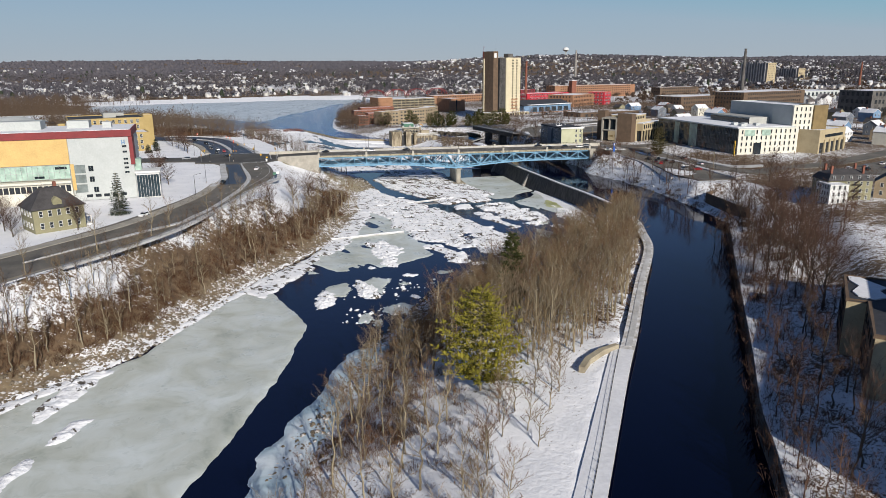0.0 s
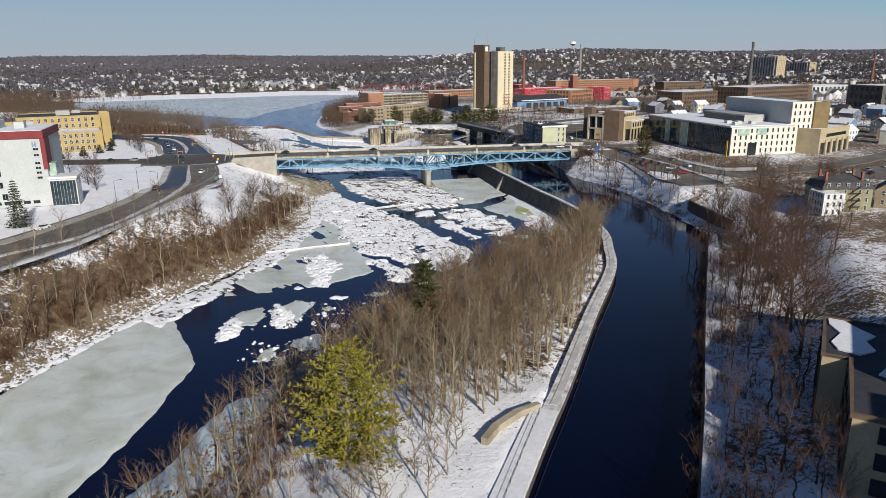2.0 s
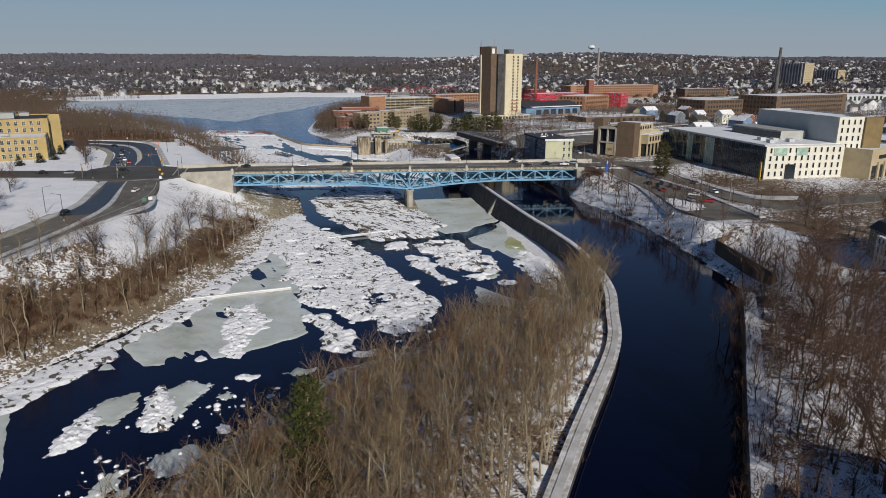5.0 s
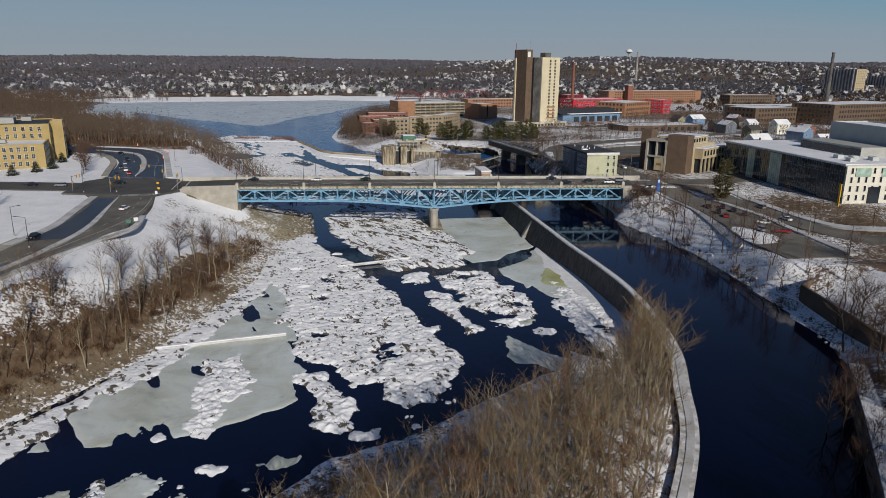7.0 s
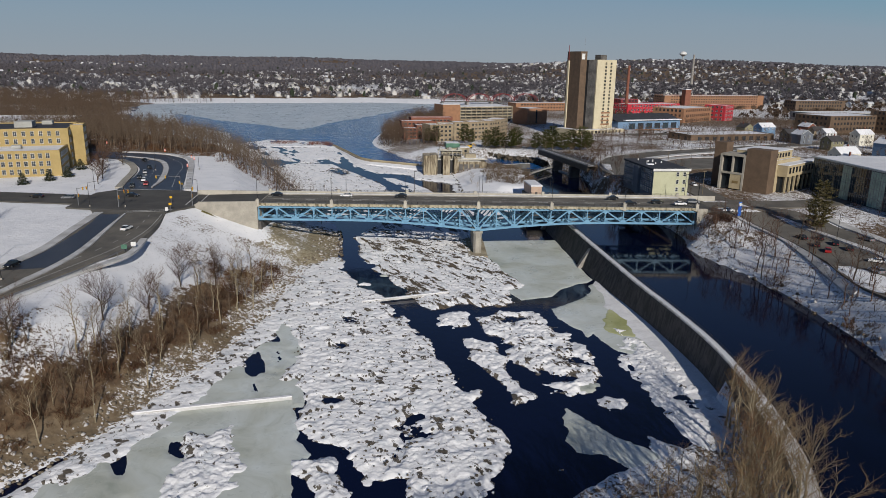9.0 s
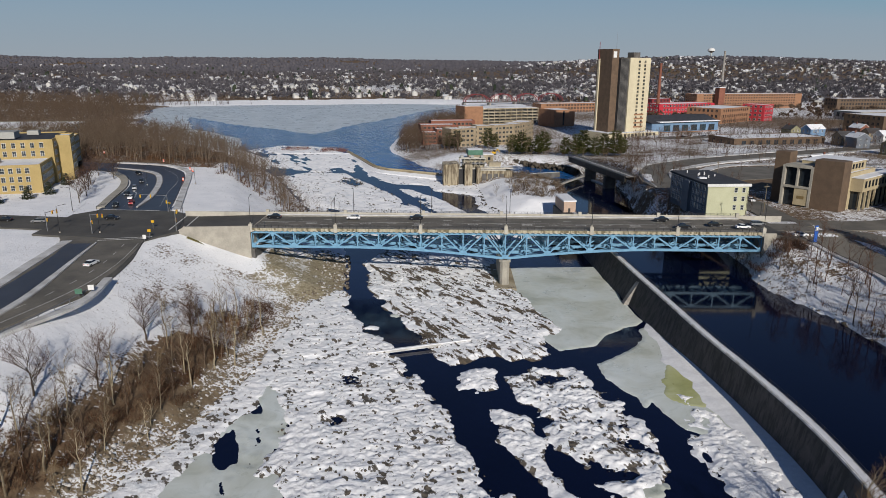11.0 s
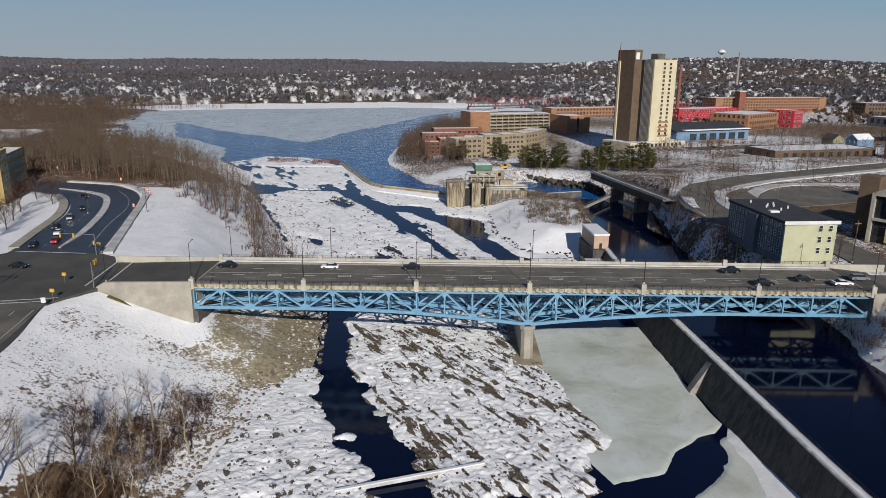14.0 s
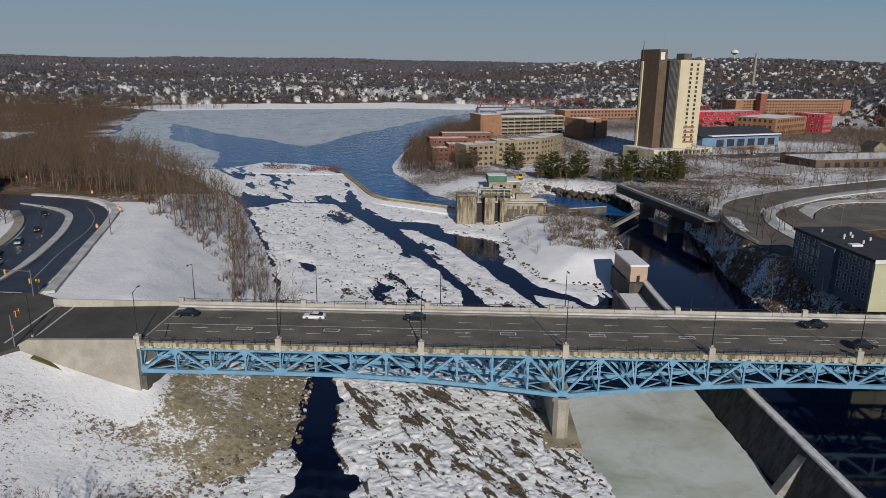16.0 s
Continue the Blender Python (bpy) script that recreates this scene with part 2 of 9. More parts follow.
def rock_snow_material(name, dark, darker, streak=0.6):
    """Broken ice and ledges under snow; 'rock' says where the bare rock shows."""
    m, nt, b = nodes_of(name)
    pos = world_pos(nt)
    at = nt.nodes.new("ShaderNodeAttribute")
    at.attribute_name = "rock"
    stone = ramp(nt, noise_at(nt, 1.2, 5, pos), [(0.3, darker), (0.7, dark)])
    white = ramp(nt, noise_at(nt, 0.25, 6, pos), [(0.3, (0.62, 0.65, 0.68)), (0.5, (0.82, 0.82, 0.83)), (0.75, (0.86, 0.86, 0.85))])
    along = []
    for axis in ((0.84, 0.54, 0), (-0.54 * streak, 0.84 * streak, 0)):
        dot = nt.nodes.new("ShaderNodeVectorMath")
        dot.operation = "DOT_PRODUCT"
        dot.inputs[1].default_value = axis
        nt.links.new(pos, dot.inputs[0])
        along.append(dot.outputs["Value"])
    turned = nt.nodes.new("ShaderNodeCombineXYZ")
    nt.links.new(along[0], turned.inputs[0])
    nt.links.new(along[1], turned.inputs[1])
    add = nt.nodes.new("ShaderNodeMath")
    add.operation = "ADD"
    nt.links.new(at.outputs["Fac"], add.inputs[0])
    nt.links.new(noise_at(nt, 1.1, 6, turned.outputs[0], 0.72), add.inputs[1])
    fac = ramp(nt, add.outputs[0], [(0.0, (0, 0, 0)), (0.94, (0, 0, 0)), (0.99, (1, 1, 1))])
    # single angular blocks, here and there
    cell = nt.nodes.new("ShaderNodeTexVoronoi")
    cell.inputs["Scale"].default_value = 0.75
    nt.links.new(turned.outputs[0], cell.inputs["Vector"])
    split = nt.nodes.new("ShaderNodeSeparateColor")
    nt.links.new(cell.outputs["Color"], split.inputs[0])
    pick = nt.nodes.new("ShaderNodeMath")
    pick.operation = "MULTIPLY_ADD"
    pick.inputs[1].default_value = 0.42
    nt.links.new(split.outputs[0], pick.inputs[0])
    nt.links.new(add.outputs[0], pick.inputs[2])
    core = nt.nodes.new("ShaderNodeMath")
    core.operation = "MULTIPLY_ADD"
    core.inputs[1].default_value = -0.32
    nt.links.new(cell.outputs["Distance"], core.inputs[0])
    nt.links.new(pick.outputs[0], core.inputs[2])
    block = ramp(nt, core.outputs[0], [(0.0, (0, 0, 0)), (0.955, (0, 0, 0)), (0.985, (1, 1, 1))])
    nt.links.new(mixed(nt, block, mixed(nt, fac, white, stone), stone), b.inputs["Base Color"])
    b.inputs["Roughness"].default_value = 0.8
    bumped(nt, b, noise_at(nt, 1.6, 6, pos), 0.8, 0.25)
    return m


def ice_material(name="river_ice", stops=((0.26, (0.32, 0.35, 0.30)), (0.40, (0.48, 0.50, 0.44)), (0.52, (0.56, 0.59, 0.55)), (0.64, (0.62, 0.66, 0.64)), (0.8, (0.72, 0.74, 0.73))), wisps=0.5):
    """Flat ice, grey-white with cloudy wisps, pale green and dark wet places."""
    m, nt, b = nodes_of(name)
    pos = world_pos(nt)
    warp = nt.nodes.new("ShaderNodeTexNoise")
    warp.inputs["Scale"].default_value, warp.inputs["Detail"].default_value = 0.05, 3
    nt.links.new(pos, warp.inputs["Vector"])
    shift = nt.nodes.new("ShaderNodeVectorMath")
    shift.operation = "MULTIPLY_ADD"
    shift.inputs[1].default_value = (22, 22, 0)
    nt.links.new(warp.outputs["Color"], shift.inputs[0])
    nt.links.new(pos, shift.inputs[2])
    col = ramp(nt, noise_at(nt, 0.06, 7, shift.outputs[0], 0.6), list(stops))
    col = mixed(nt, wisps, col, ramp(nt, noise_at(nt, 0.35, 7, shift.outputs[0], 0.7), [(0.3, (0.62, 0.66, 0.62)), (0.48, (0.93, 0.94, 0.93)), (0.66, (1, 1, 1))]), "MULTIPLY")
    nt.links.new(col, b.inputs["Base Color"])
    nt.links.new(ramp(nt, noise_at(nt, 0.12, 4, pos), [(0.35, (0.22, 0.22, 0.22)), (0.65, (0.6, 0.6, 0.6))]), b.inputs["Roughness"])
    b.inputs["Specular IOR Level"].default_value = 0.35
    bumped(nt, b, noise_at(nt, 0.5, 5, pos), 0.15, 0.1)
    return m


def water_material(name, deep, wave, strength, high=0.12, gloss=0.3):
    m, nt, b = nodes_of(name)
    pos = world_pos(nt)
    mp = nt.nodes.new("ShaderNodeMapping")
    mp.inputs["Scale"].default_value = (1.0, 0.55, 1.0)
    nt.links.new(pos, mp.inputs["Vector"])
    col = ramp(nt, noise_at(nt, 0.02, 3, pos), [(0.3, deep), (0.7, tuple(c * 1.6 for c in deep))])
    nt.links.new(col, b.inputs["Base Color"])
    b.inputs["Roughness"].default_value, b.inputs["IOR"].default_value = 0.07, 1.33
    b.inputs["Specular IOR Level"].default_value = gloss
    bumped(nt, b, noise_at(nt, wave, 5, mp.outputs[0]), strength, high)
    return m


def foliage_material(name, stops, rough=0.85, mix=0.45):
    """Bark, twigs or needles: the tone wanders from plant to plant and from piece to piece."""
    m, nt, b = nodes_of(name)
    rnd = nt.nodes.new("ShaderNodeObjectInfo").outputs["Random"]
    isl = nt.nodes.new("ShaderNodeNewGeometry").outputs["Random Per Island"]
    col = mixed(nt, mix, ramp(nt, rnd, stops), ramp(nt, isl, stops))
    nt.links.new(col, b.inputs["Base Color"])
    b.inputs["Roughness"].default_value = rough
    b.inputs["Specular IOR Level"].default_value = 0.15
    return m


def glass_material(name, tint, rough=0.05):
    m, nt, b = nodes_of(name)
    pos = world_pos(nt)
    nt.links.new(ramp(nt, noise_at(nt, 0.4, 2, pos), [(0.3, tint), (0.7, tuple(min(1, c * 1.7) for c in tint))]), b.inputs["Base Color"])
    b.inputs["Roughness"].default_value, b.inputs["IOR"].default_value = rough, 1.5
    b.inputs["Specular IOR Level"].default_value = 0.5
    return m


def paint(name, c, rough=0.35, metal=0.0):
    m, nt, b = nodes_of(name)
    pos = world_pos(nt)
    nt.links.new(mixed(nt, ramp(nt, noise_at(nt, 2.0, 4, pos), [(0.35, (0, 0, 0)), (0.7, (1, 1, 1))]), c, tuple(v * 0.82 for v in c)), b.inputs["Base Color"])
    b.inputs["Roughness"].default_value, b.inputs["Metallic"].default_value = rough, metal
    return m


ground_mat = ground_material()
ledge_mat = rock_snow_material("snowy_ledge", (0.15, 0.115, 0.075), (0.045, 0.036, 0.028), 0.28)
rubble_mat = rock_snow_material("snowy_ice_rubble", (0.15, 0.125, 0.095), (0.05, 0.045, 0.038))
ice_mat = ice_material()
lake_ice_mat = ice_material("lake_ice", ((0.3, (0.36, 0.40, 0.42)), (0.45, (0.46, 0.50, 0.52)), (0.6, (0.54, 0.58, 0.60)), (0.75, (0.66, 0.69, 0.71))), 0.3)
blue_ice_mat = ice_material("blue_shore_ice", ((0.28, (0.22, 0.33, 0.36)), (0.42, (0.36, 0.47, 0.53)), (0.55, (0.50, 0.58, 0.63)), (0.7, (0.70, 0.73, 0.75))), 0.5)
mossy_ice_mat = ice_material("yellow_green_ice", ((0.3, (0.30, 0.31, 0.12)), (0.5, (0.42, 0.43, 0.20)), (0.7, (0.55, 0.56, 0.38))), 0.5)
river_mat = water_material("river_water", (0.0014, 0.0030, 0.0150), 0.6, 0.35, 0.12, 0.4)
canal_mat = water_material("canal_water", (0.0006, 0.0016, 0.0095), 0.25, 0.06, 0.12, 0.3)
lake_mat = water_material("lake_water", (0.009, 0.07, 0.20), 0.16, 1.0, 1.1, 0.28)
salted = surface("salted_asphalt", (0.17, 0.155, 0.13), (0.10, 0.093, 0.08), 0.1, 2.0, 0.9, 0.3, 0.01)
asphalt = surface("asphalt", (0.095, 0.09, 0.08), (0.06, 0.057, 0.052), 0.12, 2.5, 0.85, 0.3, 0.01)
wet_asphalt = surface("wet_asphalt", (0.05, 0.05, 0.055), (0.028, 0.028, 0.032), 0.1, 2.0, 0.4, 0.2, 0.01)
concrete = surface("concrete", (0.40, 0.37, 0.31), (0.29, 0.27, 0.23), 0.25, 2.2, 0.85, 0.3, 0.02)
pale_concrete = surface("pale_concrete", (0.50, 0.47, 0.40), (0.38, 0.355, 0.30), 0.3, 2.5, 0.85, 0.25, 0.02)
snowy_coping = surface("snowy_coping", (0.76, 0.76, 0.77), (0.36, 0.33, 0.28), 0.55, 2.4, 0.85, 0.4, 0.04)
dark_stone = surface("dark_masonry", (0.15, 0.142, 0.132), (0.075, 0.07, 0.066), 0.2, 1.2, 0.9, 0.8, 0.1)
granite = surface("granite", (0.36, 0.34, 0.31), (0.22, 0.20, 0.18), 0.35, 1.8, 0.85, 0.6, 0.05)
stained = surface("stained_concrete", (0.42, 0.37, 0.27), (0.22, 0.18, 0.12), 0.2, 1.2, 0.88, 0.5, 0.05)


def streaked(name, c1, c2, stain):
    """Old concrete with dark and rusty streaks running down it."""
    m, nt, b = nodes_of(name)
    pos = world_pos(nt)
    mp = nt.nodes.new("ShaderNodeMapping")
    mp.inputs["Scale"].default_value = (1.0, 1.0, 0.12)
    nt.links.new(pos, mp.inputs["Vector"])
    col = mixed(nt, ramp(nt, noise_at(nt, 0.3, 5, pos), [(0.35, (0, 0, 0)), (0.65, (1, 1, 1))]), c1, c2)
    col = mixed(nt, ramp(nt, noise_at(nt, 0.9, 5, mp.outputs[0], 0.7), [(0.46, (0, 0, 0)), (0.58, (1, 1, 1))]), col, stain)
    nt.links.new(col, b.inputs["Base Color"])
    b.inputs["Roughness"].default_value = 0.88
    bumped(nt, b, noise_at(nt, 1.4, 5, pos), 0.5, 0.05)
    return m


rusty_concrete = streaked("rust_streaked_concrete", (0.36, 0.31, 0.22), (0.26, 0.22, 0.15), (0.085, 0.06, 0.035))
# Streaked stone, darkened by half to put the face's shade into the colour.
shaded_wall_stone = streaked("shaded_streaked_masonry", (0.095, 0.086, 0.08), (0.065, 0.06, 0.056), (0.04, 0.037, 0.035))
weathered = streaked("weathered_fascia", (0.44, 0.40, 0.30), (0.34, 0.30, 0.20), (0.13, 0.105, 0.06))
blue_steel = surface("blue_painted_steel", (0.18, 0.36, 0.51), (0.13, 0.28, 0.42), 0.5, 4.0, 0.45, 0.1, 0.005)
grey_metal = surface("galvanised_metal", (0.28, 0.29, 0.30), (0.2, 0.2, 0.21), 0.8, 6.0, 0.5, 0.1, 0.005, 0.6)
dark_metal = surface("dark_metal", (0.035, 0.035, 0.037), (0.02, 0.02, 0.022), 0.8, 6.0, 0.5, 0.1, 0.005, 0.3)
marking = surface("road_paint", (0.62, 0.61, 0.58), (0.42, 0.41, 0.39), 0.9, 5.0, 0.7, 0.1, 0.005)
charcoal = surface("charcoal_panels", (0.04, 0.04, 0.042), (0.028, 0.028, 0.03), 0.2, 2.0, 0.9, 0.1, 0.01)
orange_plastic = paint("orange_plastic", (0.75, 0.09, 0.015), 0.5)
yellow_paint = paint("yellow_paint", (0.65, 0.38, 0.02), 0.5)
bark = foliage_material("bark", [(0.0, (0.085, 0.064, 0.044)), (0.5, (0.18, 0.148, 0.098)), (1.0, (0.34, 0.29, 0.20))])
twigs = foliage_material("twigs", [(0.0, (0.075, 0.038, 0.025)), (0.2, (0.15, 0.07, 0.038)), (0.4, (0.135, 0.092, 0.05)), (0.6, (0.18, 0.13, 0.07)), (0.8, (0.155, 0.125, 0.088)), (1.0, (0.24, 0.175, 0.10))], 0.85, 0.25)
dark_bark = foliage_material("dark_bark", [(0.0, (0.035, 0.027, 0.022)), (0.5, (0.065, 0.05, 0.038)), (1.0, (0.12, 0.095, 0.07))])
brush_mat = foliage_material("brush", [(0.0, (0.055, 0.026, 0.016)), (0.4, (0.11, 0.052, 0.026)), (0.75, (0.15, 0.088, 0.044)), (1.0, (0.21, 0.15, 0.085))])
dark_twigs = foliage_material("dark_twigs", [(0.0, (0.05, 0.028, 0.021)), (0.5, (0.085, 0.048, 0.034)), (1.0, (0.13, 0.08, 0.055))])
needles = foliage_material("pine_needles", [(0.0, (0.09, 0.088, 0.011)), (0.5, (0.185, 0.165, 0.022)), (1.0, (0.29, 0.24, 0.045))])
dark_needles = foliage_material("spruce_needles", [(0.0, (0.02, 0.028, 0.018)), (0.5, (0.032, 0.042, 0.026)), (1.0, (0.052, 0.062, 0.038))])
inn_needles = foliage_material("dense_pine_needles", [(0.0, (0.028, 0.036, 0.010)), (0.5, (0.055, 0.06, 0.016)), (1.0, (0.09, 0.09, 0.028))])
# Distance haze is put into these pale grey-violet twig tones.
hazy_wood_mat = foliage_material("hazy_far_wood", [(0.0, (0.062, 0.061, 0.073)), (0.5, (0.095, 0.089, 0.10)), (1.0, (0.14, 0.126, 0.128))])
wood_mat = foliage_material("wood_twigs", [(0.0, (0.06, 0.037, 0.027)), (0.35, (0.10, 0.064, 0.043)), (0.7, (0.13, 0.095, 0.066)), (1.0, (0.185, 0.145, 0.105))], 0.85, 0.6)
rock_mat = foliage_material("bank_stones", [(0.0, (0.06, 0.046, 0.032)), (0.4, (0.12, 0.097, 0.068)), (0.68, (0.18, 0.15, 0.11)), (0.78, (0.72, 0.72, 0.74)), (1.0, (0.8, 0.8, 0.82))])
dark_glass = glass_material("dark_glass", (0.012, 0.016, 0.02))
window_glass = glass_material("window_glass", (0.02, 0.024, 0.028), 0.12)
green_glass = glass_material("green_glass", (0.24, 0.32, 0.27), 0.2)
grey_glass = glass_material("grey_glass", (0.13, 0.15, 0.145), 0.2)
blue_glass = glass_material("blue_grey_glass", (0.02, 0.032, 0.04), 0.04)
cream = surface("cream_panels", (0.70, 0.67, 0.57), (0.62, 0.59, 0.50), 0.2, 2.0, 0.75, 0.1, 0.01)
white_panel = surface("white_panels", (0.47, 0.49, 0.475), (0.42, 0.44, 0.425), 0.2, 2.0, 0.7, 0.1, 0.01)
grey_panel = surface("grey_panels", (0.40, 0.40, 0.37), (0.32, 0.32, 0.30), 0.2, 2.0, 0.7, 0.1, 0.01)
orange_panel = surface("orange_panels", (0.62, 0.42, 0.16), (0.55, 0.37, 0.14), 0.2, 2.0, 0.7, 0.1, 0.01)
maroon = surface("maroon_panels", (0.22, 0.028, 0.03), (0.17, 0.022, 0.024), 0.3, 2.0, 0.6, 0.1, 0.01)
bronze = surface("bronze_panels", (0.22, 0.155, 0.065), (0.17, 0.12, 0.05), 0.3, 2.0, 0.6, 0.1, 0.01)
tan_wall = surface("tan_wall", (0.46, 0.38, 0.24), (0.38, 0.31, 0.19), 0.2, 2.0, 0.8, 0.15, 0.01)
yellow_brick = surface("yellow_brick", (0.42, 0.31, 0.13), (0.35, 0.26, 0.105), 0.2, 3.0, 0.85, 0.3, 0.01)
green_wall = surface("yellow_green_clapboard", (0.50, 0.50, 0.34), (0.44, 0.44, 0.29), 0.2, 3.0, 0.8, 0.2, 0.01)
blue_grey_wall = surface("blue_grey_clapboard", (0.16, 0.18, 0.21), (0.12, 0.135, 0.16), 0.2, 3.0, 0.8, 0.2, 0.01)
olive_wall = surface("olive_clapboard", (0.27, 0.25, 0.15), (0.225, 0.21, 0.125), 0.2, 3.0, 0.8, 0.2, 0.01)
house_white = surface("white_clapboard", (0.72, 0.72, 0.70), (0.62, 0.62, 0.60), 0.2, 3.0, 0.75, 0.15, 0.01)
brick = surface("red_brick", (0.26, 0.10, 0.065), (0.19, 0.075, 0.05), 0.3, 3.0, 0.88, 0.3, 0.01)
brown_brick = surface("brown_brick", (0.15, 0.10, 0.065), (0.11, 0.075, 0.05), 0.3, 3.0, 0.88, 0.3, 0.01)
tan_brick = surface("tan_brick", (0.33, 0.26, 0.17), (0.26, 0.20, 0.13), 0.3, 3.0, 0.88, 0.3, 0.01)
orange_brick = surface("orange_brick", (0.34, 0.18, 0.10), (0.27, 0.14, 0.08), 0.3, 3.0, 0.88, 0.3, 0.01)
red_paint = surface("red_mill_paint", (0.50, 0.03, 0.05), (0.42, 0.025, 0.04), 0.3, 3.0, 0.7, 0.2, 0.01)
blue_wall = surface("blue_siding", (0.17, 0.27, 0.40), (0.13, 0.22, 0.34), 0.3, 3.0, 0.7, 0.2, 0.01)
tower_tan = surface("tower_precast", (0.62, 0.55, 0.38), (0.55, 0.48, 0.33), 0.15, 2.0, 0.8, 0.1, 0.01)
dark_roof = surface("dark_roof", (0.05, 0.052, 0.06), (0.03, 0.032, 0.037), 0.3, 3.0, 0.8, 0.2, 0.02)
slate = surface("slate_roof", (0.075, 0.07, 0.07), (0.045, 0.042, 0.042), 0.4, 4.0, 0.75, 0.3, 0.02)
green_roof = surface("copper_green", (0.09, 0.2, 0.14), (0.06, 0.15, 0.10), 0.3, 3.0, 0.7, 0.1, 0.01)

# ---- the lie of the land ----
LEFT_SHORE = [(-190, -160), (-130, -40), (-100, 60), (-82, 120), (-68, 152), (-57, 163), (-45, 173), (-33, 201), (-18, 232), (0, 262), (11, 282), (22, 320),
              (28, 355), (32, 392), (41, 398), (37, 440), (34, 460), (22, 481), (-1, 550), (-32, 626), (-57, 673), (-90, 715), (-145, 769), (-181, 781),
              (-201, 813), (-258, 967), (-300, 1120), (-345, 1245), (-330, 1290)]
FAR_SHORE = [(-243, 1337), (-144, 1353), (-9, 1400), (82, 1385), (140, 1380), (150, 1320), (100, 1170), (62, 1020), (42, 900), (36, 820), (34, 750), (42, 690), (55, 645)]
RIGHT_SHORE = [(78, 613), (93, 588), (95, 540), (104, 511), (122, 506), (128, 490), (131, 460), (131, 410), (134, 360), (137, 319), (137, 295), (135, 278)]
SPIT_RIVER = [(120, 268), (104, 260), (85, 246), (72, 236), (56, 229), (40, 208), (25, 182), (14, 167), (5, 141), (-5, 122), (-9, 106), (-28, 60), (-60, 0), (-120, -160)]
WALL_LINE = [(-60, -105), (-28, -42), (0, 10), (20, 45), (42, 82), (66, 123), (77, 141), (98, 177), (119, 212), (128, 234), (134.5, 252), (138.6, 274), (140.6, 300),
             (139.6, 325), (138.0, 345), (136.9, 367), (135, 410), (133.5, 460), (134, 492)]
CANAL_LEFT = WALL_LINE + [(137, 529), (143, 579), (132, 606), (112, 636)]
CANAL_RIGHT = [(124, 655), (150, 640), (168, 610), (174, 581), (173, 551), (164, 505), (163, 472), (171, 450), (178, 429), (176, 410), (172, 398), (173, 386), (178, 366), (181, 340),
               (180, 300), (176, 260), (168, 237), (153, 216), (135, 187), (116, 156), (96, 123), (81, 99), (71, 80), (45, 35), (5, -35), (-35, -110)]
RIVER = LEFT_SHORE + FAR_SHORE + RIGHT_SHORE + SPIT_RIVER
CANAL = CANAL_LEFT + CANAL_RIGHT
SPIT = [(135, 278)] + SPIT_RIVER + WALL_LINE[:13]
GATE_BANK = [(93, 588), (95, 540), (104, 511), (122, 506), (134, 492), (137, 529), (143, 579), (132, 606), (112, 636), (78, 613)]
LAKE_Z, CANAL_Z, DECK_Z = 6.0, 6.0, 19.6


def water_level(y):
    return 5.4 * np.clip((np.asarray(y, float) - 480) / 230, 0, 1) + 0.6 * (np.asarray(y) > 715)


